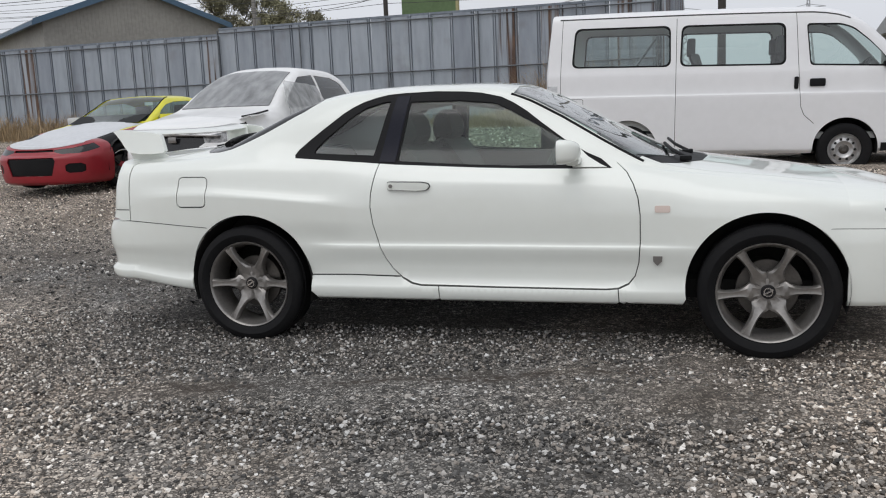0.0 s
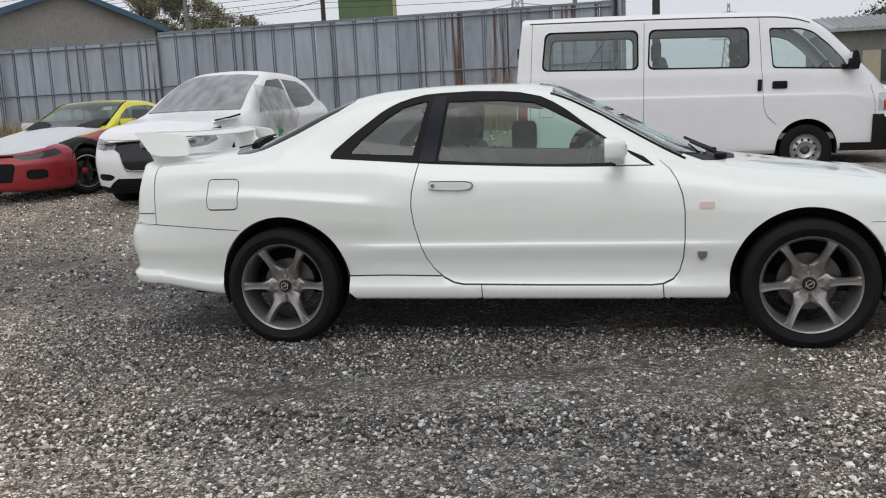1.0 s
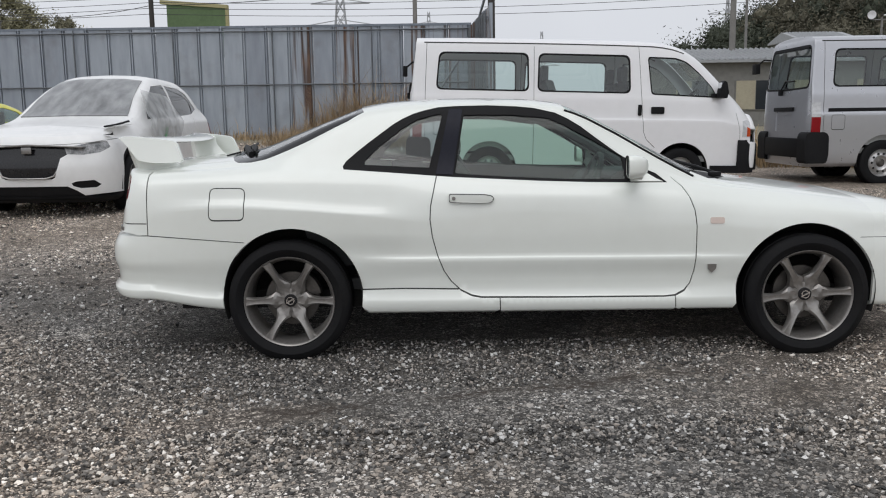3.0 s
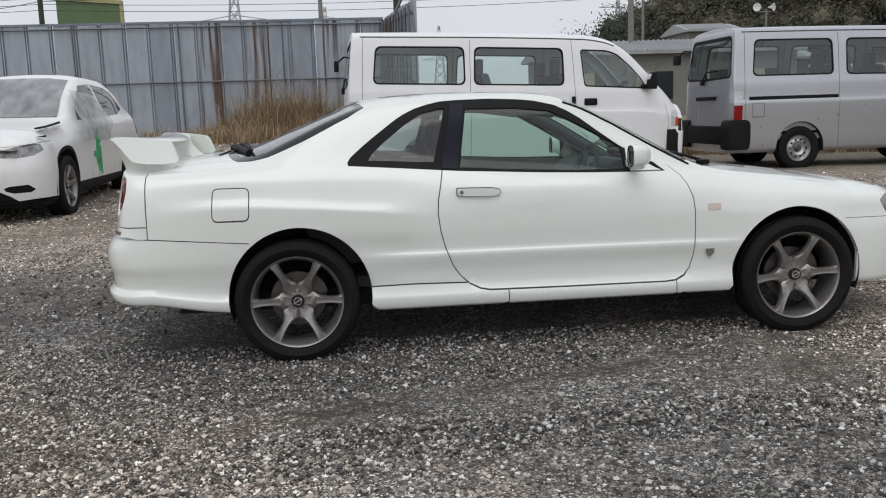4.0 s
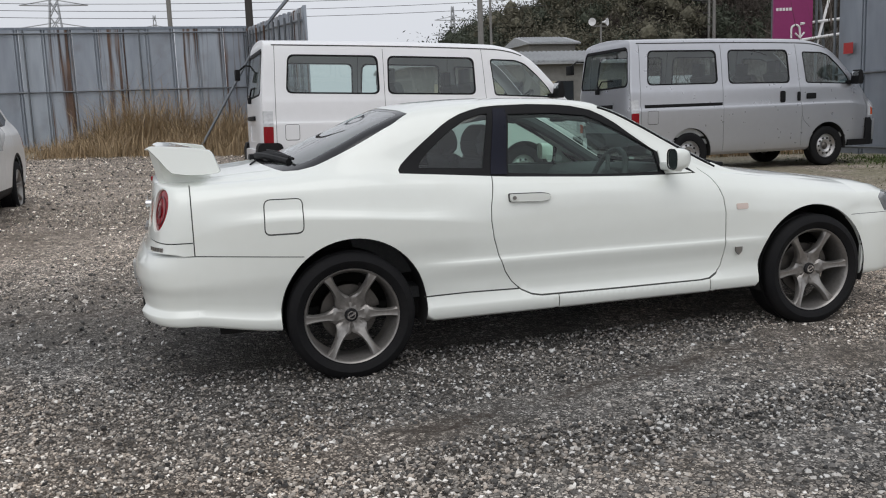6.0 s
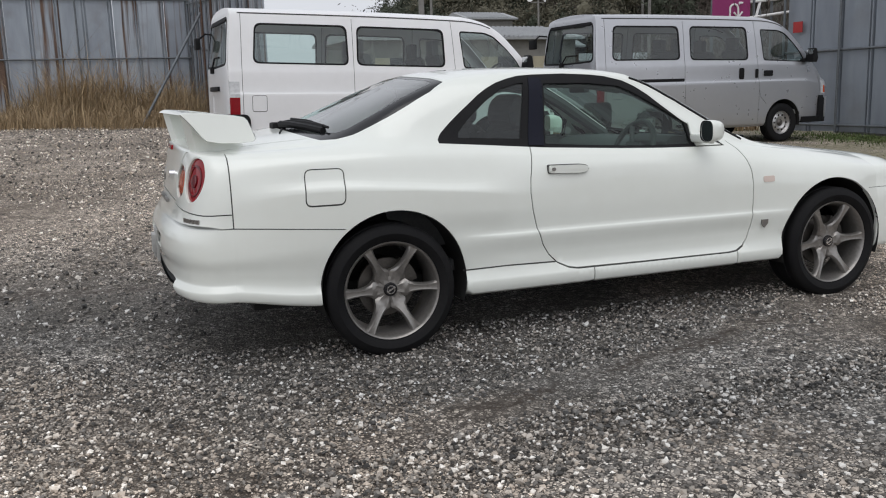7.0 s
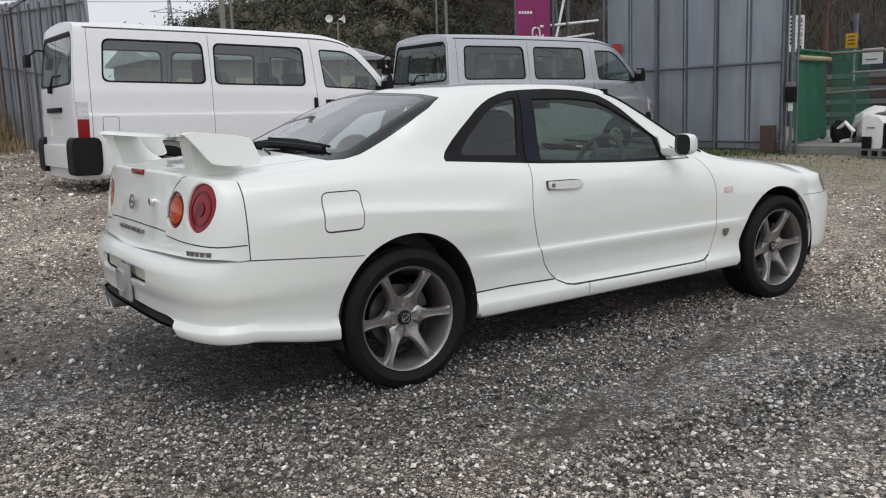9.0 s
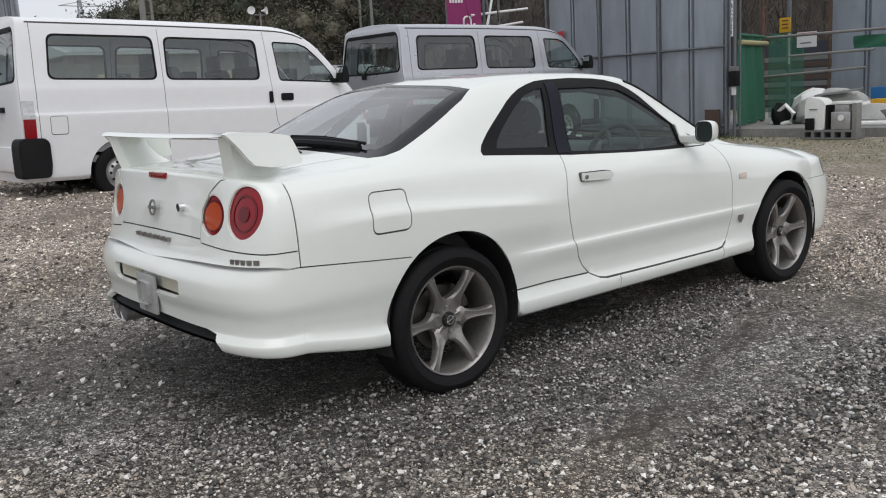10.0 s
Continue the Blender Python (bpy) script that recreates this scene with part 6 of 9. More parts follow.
    for i in range(9):
        x, y = 3.72 + rng.uniform(-.1, .25), .45 + .035 * i
        a = Vector((x, y, .86 + .02 * rng.random()))
        vs = [bm.verts.new(a + Vector((rng.uniform(-.06, .10), rng.uniform(-.02, .08), rng.uniform(-.03, .03)))) for _ in range(4)]
        bm.faces.new(vs)
    part("torn_gap", bm, BLACK, c, "black tear under the bent bonnet edge", smooth=False)
    bm = bmesh.new()
    rows = []
    for i in range(9):
        t = i / 8
        rows.append([bm.verts.new((3.35 + .50 * s, .42 + .42 * t + .015 * math.sin(9 * s + 5 * t), .955 - .085 * s + .045 * t * s * math.sin(2 + 7 * t) + .035 * s * t + .012)) for s in np.linspace(0, 1, 8)])
    for a, b in zip(rows, rows[1:]):
        for q in range(7):
            bm.faces.new((a[q], a[q + 1], b[q + 1], b[q]))
    bmesh.ops.solidify(bm, geom=bm.faces[:], thickness=.006)
    part("bent_bonnet_corner", bm, CRASH_WHITE, c, "crumpled white bonnet corner")
    # the gap under the sprung bonnet edge
    bm = bmesh.new()
    tube(bm, [sh.main([x], [sh.sy(x, y, .7)])[0] + (0, 0, .004) for x, y in ((3.70, .63), (3.60, .66), (3.48, .69), (3.34, .715), (3.22, .73))], .014)
    part("bonnet_gap", bm, BLACK, c, "black gap under the sprung bonnet edge")
    # film hanging over the left front pillar and door
    bm = bmesh.new()
    rows = []
    for i in range(14):
        t = i / 13
        row = []
        for j in range(16):
            s = j / 15
            x = 2.95 - 1.25 * s
            z = .80 + .60 * t * (1 - .15 * s)
            y = .90 - .30 * max(0, (z - 1.0) / .5) + .018 * math.sin(11 * s + 6 * t) + .012 * math.sin(23 * s - 9 * t)
            if z > 1.05 + 1.15 * (2.95 - x):
                z = 1.05 + 1.15 * (2.95 - x)
                y = .90 - .30 * max(0, (z - 1.0) / .5) + .01
            row.append(bm.verts.new((x, y, z)))
        rows.append(row)
    for a, b in zip(rows, rows[1:]):
        for q in range(15):
            bm.faces.new((a[q], a[q + 1], b[q + 1], b[q]))
    part("hanging_film", bm, FILM, c, "wrinkled plastic film taped over the door")
    # green spray marks on the left front door
    bm = bmesh.new()
    for x, z0, z1, w in ((2.30, .42, .92, .035), (2.22, .38, .72, .03), (2.36, .50, .85, .025), (2.42, .60, .66, .12), (2.27, .74, .79, .10)):
        box(bm, (x - w / 2, .872, z0), (x + w / 2, .8815, z1), .003)
    part("spray_mark", bm, GREEN_SPRAY, c, "green sprayed marks")
    return c


def sports_coupe(place):
    k = lambda *p: list(p)
    lines = [
        k((.35, .74, .20), (3.75, .72, .11)), k((.35, .80, .23), (3.75, .78, .15)), k((.35, .83, .37), (2, .825, .36), (3.75, .81, .32)), k((.35, .835, .50), (2, .828, .50), (3.4, .845, .48), (3.75, .815, .44)),
        k((.35, .82, .66), (1, .845, .68), (2, .825, .66), (3.45, .845, .60), (3.75, .80, .54)),
        k((.35, .80, .83), (1, .81, .83), (2, .79, .81), (3, .80, .76), (3.45, .795, .71), (3.75, .74, .63)),
        k((.35, .72, .90), (1, .73, .92), (1.5, .73, .90), (2.6, .72, .86), (3, .72, .81), (3.4, .71, .755), (3.75, .64, .675)),
        k((.35, .62, .91), (.8, .64, 1.0), (1.1, .60, 1.14), (1.6, .575, 1.20), (2.0, .58, 1.18), (2.4, .64, 1.03), (2.75, .70, .87), (3.2, .66, .80), (3.75, .56, .69)),
        k((.35, .55, .915), (.75, .60, 1.0), (1.1, .55, 1.17), (1.5, .53, 1.235), (1.95, .53, 1.23), (2.35, .585, 1.07), (2.75, .65, .88), (2.85, .65, .85), (3.3, .60, .79), (3.75, .5, .70)),
        k((.35, .3, .92), (.7, .32, 1.0), (1.1, .3, 1.2), (1.5, .3, 1.265), (1.95, .3, 1.255), (2.4, .32, 1.075), (2.85, .33, .88), (2.95, .33, .855), (3.75, .28, .715)),
        k((.35, 0, .925), (.7, 0, 1.0), (1.1, 0, 1.21), (1.5, 0, 1.275), (1.95, 0, 1.265), (2.4, 0, 1.085), (2.9, 0, .88), (3.0, 0, .86), (3.75, 0, .725))]
    spec = dict(
        rear=dict(x=.35, n=3.0, reach=.3, depth=[(0, .25), (.3, .34), (.6, .28), (.7, .24), (1.2, .18), (1.45, .10), (1.72, 0)]),
        front=dict(x=3.75, n=2.35, reach=.6, depth=[(0, .60), (.05, .66), (.30, .69), (.46, .62), (.60, .56), (.70, .52), (1.12, .46), (1.45, .28), (1.72, 0)], drop=[(0, 0), (.3, 0), (.46, .03), (.6, .05), (.7, .06), (1.12, .07), (1.45, .06), (1.72, 0)]),
        hood_to_centre=True, R=.305, arch=.345, axles=(.985, 3.51), track=.745, half=.84, belt=.86, seat=1.55, dash=2.35,
        wheel=lambda c, at, s: dark_wheel(c, at, s),
        seams=[[(2.62, .86), (2.66, .7), (2.66, .45), (2.55, .25)], [(1.42, .90), (1.38, .6), (1.50, .28), (1.6, .24)]],
        hood_seams=[[(2.85, .66), (3.3, .635), (3.75, .56)]],
        screen=([(1.98, .505), (2.4, .565), (2.74, .62)], [(2.84, 1.45), (2.88, 1.72), (2.0, 1.72), (1.98, 1.45)]),
        back=([(1.08, .50), (.85, .53), (.68, .55)], [(.62, 1.45), (.60, 1.72), (1.12, 1.72), (1.10, 1.45)]),
        side=[("wing", [(2.64, .1), (3.8, .1), (3.8, .72), (3.4, .765), (3.0, .825), (2.64, .862)]), ("primer", arc(3.51, .325, .435, -10, 135, 24) + [(3.51, .325)]), ("window", [(.98, .965), (1.5, .915), (2.52, .89), (2.35, 1.03), (2.15, 1.12), (1.9, 1.165), (1.5, 1.175), (1.2, 1.12)])],
        top=[("hood", [(2.84, .655), (3.3, .635), (3.75, .56)])],
        nose=[("hood", [(.0, .72), (.0, .685), (.12, .662), (.45, .642), (.7, .632), (1, .630), (1, .80), (0, .80)]), ("lamp", [(.03, .575), (.22, .525), (.46, .530), (.60, .575), (.58, .605), (.30, .612), (.05, .645)]),
              ("mouth", [(.60, .23), (1, .23), (1, .47), (.56, .47), (.53, .42)]), ("upper", [(.60, .575), (1, .575), (1, .612), (.60, .612)]), ("fog", [(.15, .28), (.19, .26), (.34, .26), (.39, .29), (.39, .36), (.34, .385), (.20, .385), (.15, .36)])],
        nose_seams=[[(.0, .685), (.12, .662), (.45, .642), (.7, .632), (1, .630)]],
        tail=[("lamp", [(0, .70), (.5, .70), (.5, .83), (0, .83)])],
        paint=[("body", [("side", "body"), ("tail", "body")], YELLOW_PAINT, 0, "yellow cabin and doors"),
               ("front_bumper", [("nose", "body")], RED_PAINT, 0, "red front bumper"),
               ("front_wing*", [("side", "wing")], RED_PAINT, 0, "red front wing"), ("arch_patch*", [("side", "primer")], BLACK, 0, "dark primer patch round the wheel arch"),
               ("bonnet", [("side", "hood"), ("nose", "hood")], SILVER_HOOD, -.002, "pale silver bonnet"),
               ("window_glass*", [("side", "window")], GLASS_CAR, .005, ""),
               ("windscreen", [("side", "screen")], GLASS_CAR, .004, ""),
               ("rear_screen", [("side", "back")], GLASS_CAR, .004, ""),
               ("headlight*", [("nose", "lamp")], GLOSS_BLACK, .004, "blanked black headlight"),
               ("mouth", [("nose", "mouth"), ("nose", "upper")], BLACK, .02, ""),
               ("fog_hole*", [("nose", "fog")], BLACK, .015, "")])
    c, sh, skins = small_car("sports_coupe", place, "red, silver and yellow patchwork sports coupe on gravel", "car", lines, spec)
    # front wheels steered
    for w in c.children:
        if w.name.startswith("wheel") and w.location.x > 3 and "well" not in w.name:
            w.rotation_euler.z = radians(-27)
    for sgn in (-1, 1):
        bm = bmesh.new()
        box(bm, (2.38, min(.72 * sgn, .92 * sgn), .87), (2.50, max(.72 * sgn, .92 * sgn), .98), .03)
        part("door_mirror", bm, YELLOW_PAINT if sgn > 0 else SILVER_HOOD, c)
        line = [sh.main([x], [sh.sy(x, y, .7)])[0] * (1, sgn, 1) for x, y in dense([(1.96, .515), (2.4, .575), (2.74, .63)], .06)]
        bm = bmesh.new()
        tube(bm, line, .010)
        part("screen_moulding", bm, BLACK, c)
    bm = bmesh.new()
    box(bm, (2.19, .28, 1.118), (2.20, .42, 1.165))
    s = part("paper_sticker", bm, VAN_WHITE, c, "white paper sticker behind the windscreen")
    bm = bmesh.new()
    prism(bm, [(2.55, .99), (2.60, .975), (2.86, .875), (2.82, .875)], 1, -.6, .6)
    part("screen_foot_trim", bm, BLACK, c)
    return c


def dark_wheel(parent, at, side, R=.305, r=.215, half=.105):
    w = wheel_part("wheel", parent, at, side, R, lambda bm: lathe(bm, [(r - .010, -half * .94), (r - .028, -half * .45), (r - .032, half * .5), (r - .01, half * .8)], 48), DARK_ALLOY, "black painted wheel")
    wheel_part("wheel_lip", w, (0, 0, 0), side, R, lambda bm: lathe(bm, [(r + .004, -half * .88), (r + .001, -half * .96), (r - .010, -half * .97), (r - .012, -half * .90)], 48), CHROME, "thin bright wheel lip")
    wheel_part("tyre", w, (0, 0, 0), side, R, lambda bm: tyre_mesh(bm, R, r, half), RUBBER, "black tyre")
    for k in range(5):
        wheel_part("spoke", w, (0, 0, 0), side, R, lambda bm: spoke(bm, k * math.pi * 2 / 5, [(.03, .03, -.03, .04), (.09, .022, -.035, .04), (.15, .020, -.04, .035), (r - .02, .03, -.045, .03)]), DARK_ALLOY)
    wheel_part("hub", w, (0, 0, 0), side, R, lambda bm: lathe(bm, [(0, -.045), (.03, -.045), (.05, -.03), (.06, .0)], 24), RED_PAINT, "dark red hub")
    wheel_part("brake_disc", w, (0, 0, 0), side, R, lambda bm: lathe(bm, [(.06, .01), (.14, .01), (.145, .02), (.14, .03), (0, .03)], 32), BRAKE)
    return w


# ---- fences ----
FENCE = material("galvanised_fence_sheet", (0.215, 0.245, 0.285), 0.55, metal=0.25, noise_scale=.9, amount=0.55, dark=(0.12, 0.14, 0.17), stretch=(1, 1, .25))
RUST = material("rusty_steel", (0.13, 0.075, 0.05), 0.85, noise_scale=2.5, amount=0.7, dark=(0.05, 0.032, 0.025))
PIPE = material("scaffold_pipe", (0.16, 0.175, 0.19), 0.5, metal=0.5, noise_scale=4, amount=0.5, dark=(0.08, 0.08, 0.08))


def fence_sheet_material(name="weathered_fence_sheet", rust_from=.78, dim=1.0):
    """Galvanised sheet: bluish grey, each sheet its own tone, with rain streaks and rust runs."""
    m = bpy.data.materials.new(name)
    m.use_nodes = True
    n, l = m.node_tree.nodes, m.node_tree.links
    p = n["Principled BSDF"]
    p.inputs["Roughness"].default_value, p.inputs["Metallic"].default_value = .5, .15
    tc = n.new("ShaderNodeTexCoord")
    info = n.new("ShaderNodeObjectInfo")
    add = n.new("ShaderNodeVectorMath")
    l.new(tc.outputs["Object"], add.inputs[0])
    sc = n.new("ShaderNodeVectorMath")
    sc.operation = 'SCALE'
    sc.inputs[0].default_value = (37, 11, 23)
    l.new(info.outputs["Random"], sc.inputs["Scale"])
    l.new(sc.outputs[0], add.inputs[1])
    mp = n.new("ShaderNodeMapping")
    mp.inputs["Scale"].default_value = (4, 4, .8)
    l.new(add.outputs[0], mp.inputs[0])
    a = n.new("ShaderNodeTexNoise")
    a.inputs["Scale"].default_value, a.inputs["Detail"].default_value = 1.0, 6
    l.new(mp.outputs[0], a.inputs["Vector"])
    b = n.new("ShaderNodeTexNoise")
    b.inputs["Scale"].default_value, b.inputs["Detail"].default_value = 1.3, 5
    l.new(add.outputs[0], b.inputs["Vector"])

    def ramp(src, stops):
        r = n.new("ShaderNodeValToRGB")
        el = r.color_ramp.elements
        el[0].position, el[0].color = stops[0][0], (*stops[0][1], 1)
        el[1].position, el[1].color = stops[-1][0], (*stops[-1][1], 1)
        for pos, c in stops[1:-1]:
            el.new(pos).color = (*c, 1)
        l.new(src, r.inputs[0])
        return r.outputs[0]

    def mix(f, x, y, how='MIX'):
        k = n.new("ShaderNodeMix")
        k.data_type, k.blend_type = 'RGBA', how
        for s, v in ((k.inputs["Factor"], f), (k.inputs[6], x), (k.inputs[7], y)):
            if isinstance(v, (int, float)):
                s.default_value = v
            elif isinstance(v, tuple):
                s.default_value = (*v, 1)
            else:
                l.new(v, s)
        return k.outputs[2]

    base = ramp(a.outputs[0], [(.25, (.27 * dim, .30 * dim, .34 * dim)), (.5, (.325 * dim, .36 * dim, .405 * dim)), (.75, (.38 * dim, .415 * dim, .46 * dim))])
    base = mix(ramp(b.outputs[0], [(.55, (0, 0, 0)), (.75, (.45, .45, .45))]), base, (.20, .20, .20))
    tone = ramp(info.outputs["Random"], [(0, (.82, .82, .84)), (.5, (1, 1, 1)), (1, (1.12, 1.11, 1.10))])
    base = mix(1.0, base, tone, 'MULTIPLY')
    rust_col = ramp(b.outputs[0], [(.3, (.055, .035, .028)), (.7, (.15, .085, .055))])
    rusty = n.new("ShaderNodeMath")
    rusty.operation = 'MULTIPLY'
    l.new(ramp(info.outputs["Random"], [(rust_from, (0, 0, 0)), (rust_from + .08, (1, 1, 1))]), rusty.inputs[0])
    streak_map = n.new("ShaderNodeMapping")
    streak_map.inputs["Scale"].default_value = (7, 7, .22)
    l.new(add.outputs[0], streak_map.inputs[0])
    streak = n.new("ShaderNodeTexNoise")
    streak.inputs["Scale"].default_value, streak.inputs["Detail"].default_value = 1.0, 5
    l.new(streak_map.outputs[0], streak.inputs["Vector"])
    l.new(ramp(streak.outputs[0], [(.50, (0, 0, 0)), (.62, (1, 1, 1))]), rusty.inputs[1])
    base = mix(rusty.outputs[0], base, rust_col)
    l.new(base, p.inputs["Base Color"])
    return m


SHEET = fence_sheet_material()
RUSTY_SHEET = fence_sheet_material("rusted_fence_sheet", .05)
# same sheet with shade put into its colour, for the gate-side fences
DIM_SHEET = fence_sheet_material("shade_dimmed_fence_sheet", .92, .88)


def sheet_mesh(width, height, mat):
    """One rolled fence sheet with a raised lip on both sides and two shallow ribs."""
    key = (mat.name, round(width, 3), round(height, 3))
    if key in _van_cache:
        return _van_cache[key]
    w = width
    prof = [(0, 0), (w - .135, 0), (w - .128, .055), (w - .092, .055), (w - .085, -.012), (w - .055, -.012), (w - .048, .055), (w - .010, .055), (w, 0)]
    me = bpy.data.meshes.new("fence_sheet")
    vs = [(x, y, z) for z in (0, height) for x, y in prof]
    k = len(prof)
    me.from_pydata(vs, [], [(i, i + 1, i + 1 + k, i + k) for i in range(k - 1)])
    me.materials.append(mat)
    _van_cache[key] = me
    return me


def fence_run(name, a, b, height, label, rails=(), posts=2.0, sheet=.79, mat=SHEET, rust_at=()):
    """A fence of upright steel sheets from a to b, with pipe rails and posts on the yard's side."""
    a, b = Vector(a), Vector(b)
    d = b - a
    flat = Vector((d.x, d.y, 0))
    n = max(1, round(flat.length / sheet))
    yaw = math.atan2(d.y, d.x)
    run = thing(name, label, "fence", kind="structure")
    w = flat.length / n
    rng = random.Random(len(name) + int(height * 100))
    for k in range(n):
        p = a + d * (k / n)
        rusty = any(abs(p.x + w / 2 - x) < w * .5 for x in rust_at)
        ob = new("sheet", sheet_mesh(w, height, RUSTY_SHEET if rusty else mat))
        ob.parent = run
        ob.location = p + Vector((0, 0, rng.uniform(-.012, .012)))
        ob.rotation_euler = (rng.uniform(-.004, .004), rng.uniform(-.003, .003), yaw)
    side = Vector((math.sin(yaw), -math.cos(yaw), 0))
    for z in rails:
        bm = bmesh.new()
        rod(bm, a + side * .07 + Vector((0, 0, z)), b + side * .07 + Vector((0, 0, z)), .026)
        part("rail", bm, PIPE, run)
    m = int(flat.length / posts)
    for k in range(m + 1):
        p = a + d * (k / max(m, 1))
        bm = bmesh.new()
        rod(bm, p + side * .11, p + side * .11 + Vector((0, 0, height * .98)), .026)
        part("post", bm, PIPE if rng.random() < .8 else RUST, run)
    bm = bmesh.new()
    mid, ln = (a + b) / 2, flat.length
    box(bm, (-ln / 2, -.02, height - .06), (ln / 2, .02, height + .015))
    bmesh.ops.transform(bm, matrix=Matrix.Translation(mid) @ Matrix.Rotation(yaw, 4, 'Z'), verts=bm.verts)
    part("top_rail", bm, FENCE, run)
    return run


# ---- buildings, poles and signs ----
WALL_GREY = material("grey_siding", (0.36, 0.345, 0.315), 0.8, noise_scale=.6, amount=.4)
WALL_DULL = material("dull_grey_wall", (0.22, 0.215, 0.20), 0.85, noise_scale=.5, amount=.5)
ROOF_GREY = material("pale_corrugated_roof", (0.36, 0.37, 0.38), 0.6, metal=.2, noise_scale=.5, amount=.4)
ROOF_BLUE = material("blue_fascia", (0.07, 0.13, 0.20), 0.5, noise_scale=1.5, amount=.3)
CONCRETE = material("pole_concrete", (0.23, 0.22, 0.205), 0.85, noise_scale=3, amount=.4)
DARK_POLE = material("dark_tarred_pole", (0.05, 0.045, 0.042), 0.8, noise_scale=3, amount=.4)
LATTICE = material("pylon_steel", (0.40, 0.41, 0.43), 0.6, metal=.3)
CABLE = material("cable", (0.05, 0.05, 0.055), 0.7)
BOARD_GREEN = material("green_board", (0.12, 0.185, 0.085), 0.7, noise_scale=.5, amount=.4)
BOARD_RIM = material("faded_yellow_board_rim", (0.42, 0.38, 0.20), 0.7, noise_scale=1, amount=.4)
PURPLE = material("magenta_sign_face", (0.235, 0.016, 0.115), 0.5, noise_scale=.8, amount=.15)
WHITE_SIGN = material("white_sign_paint", (0.75, 0.74, 0.74), 0.6, noise_scale=3, amount=.15)
RED_SIGN = material("red_sign_paint", (0.42, 0.03, 0.03), 0.6, noise_scale=3, amount=.2)
YELLOW_SIGN = material("yellow_sign_paint", (0.60, 0.33, 0.01), 0.6, noise_scale=4, amount=.3)
NET_GREEN = material("green_mesh_sheet", (0.018, 0.13, 0.075), 0.7, noise_scale=1.6, amount=.5, dark=(0.03, 0.09, 0.05), bump=.5, bump_scale=14)
SLAB = material("weathered_concrete_slab", (0.24, 0.235, 0.22), 0.9, noise_scale=1.5, amount=.5, bump=.3, bump_scale=30)
DULL_WHITE = material("dull_white_plastic", (0.78, 0.78, 0.75), 0.45, noise_scale=2.5, amount=.3)
GREY_PLASTIC = material("grey_plastic", (0.17, 0.17, 0.165), 0.6, noise_scale=3, amount=.3)
BLUE_TUB = material("blue_plastic", (0.01, 0.12, 0.33), 0.5, noise_scale=3, amount=.2)
CLEAR_BAG = material("pale_plastic_bag", (0.33, 0.35, 0.34), 0.35, noise_scale=5, amount=.6, bump=.8, bump_scale=9)
WINDOW_DARK = material("dark_window_pane", (0.03, 0.035, 0.04), 0.1, coat=.5)
SHUTTER = material("beige_shutter", (0.42, 0.38, 0.28), 0.7, noise_scale=2, amount=.3)
BROWN_BOARD = material("brown_board", (0.085, 0.055, 0.042), 0.8, noise_scale=3, amount=.4)


def gable_house(a, b, depth, eave, ridge, label):
    """A house with its gable wall from a to b and its length going back from there."""
    a, b = Vector(a), Vector(b)
    u = (b - a)
    w = u.length
    m = Matrix.Translation(a) @ Matrix.Rotation(math.atan2(u.y, u.x), 4, 'Z')
    h = thing("house", label, "house", m)
    bm = bmesh.new()
    prism(bm, [(0, 0), (w, 0), (w, eave), (w / 2, ridge - .12), (0, eave)], 1, 0, depth)
    part("wall", bm, WALL_GREY, h, "pale grey ribbed siding", smooth=False)
    # upright siding ribs on the gable
    bm = bmesh.new()
    for k in range(1, int(w / .16)):
        x = k * .16
        z = eave + (ridge - eave) * (1 - abs(x - w / 2) / (w / 2)) - .15
        box(bm, (x - .02, -.018, 0), (x + .02, .004, z))
    tagged(part("siding_ribs", bm, WALL_GREY, h, smooth=False), kind="stuff")
    for s in (0, 1):
        x0, x1 = (-.45, w / 2) if s == 0 else (w + .45, w / 2)
        z0 = eave - .45 * (ridge - eave) / (w / 2)
        bm = bmesh.new()
        prism(bm, [(x0, z0 + .04), (x1, ridge + .04), (x1, ridge - .04), (x0, z0 - .04)], 1, -.35, depth + .35)
        r = part("roof", bm, ROOF_GREY, h, "corrugated grey roof sheet", smooth=False)
        bm = bmesh.new()
        n = int((depth + .7) / .2)
        for k in range(n):
            y = -.35 + k * .2
            dx, dz = x1 - x0, ridge - z0
            vs = [bm.verts.new(p) for p in ((x0, y, z0 + .045), (x1, y, ridge + .045), (x1, y + .05, ridge + .085), (x0, y + .05, z0 + .085), (x1, y + .1, ridge + .045), (x0, y + .1, z0 + .045))]
            bm.faces.new((vs[0], vs[1], vs[2], vs[3]))
            bm.faces.new((vs[3], vs[2], vs[4], vs[5]))
        tagged(part("roof_ribs", bm, ROOF_GREY, r, smooth=False), kind="stuff")
        bm = bmesh.new()
        prism(bm, [(x0, z0 + .10), (x1, ridge + .10), (x1, ridge - .16), (x0, z0 - .16)], 1, -.42, -.34)
        part("fascia", bm, ROOF_BLUE, h, "dark blue painted fascia", smooth=False)
        bm = bmesh.new()
        box(bm, (x0 - .06, -.4, z0 - .16), (x0 + .06, depth + .4, z0 + .02))
        part("eave_gutter", bm, ROOF_BLUE, h, "dark blue eave", smooth=False)
    return h


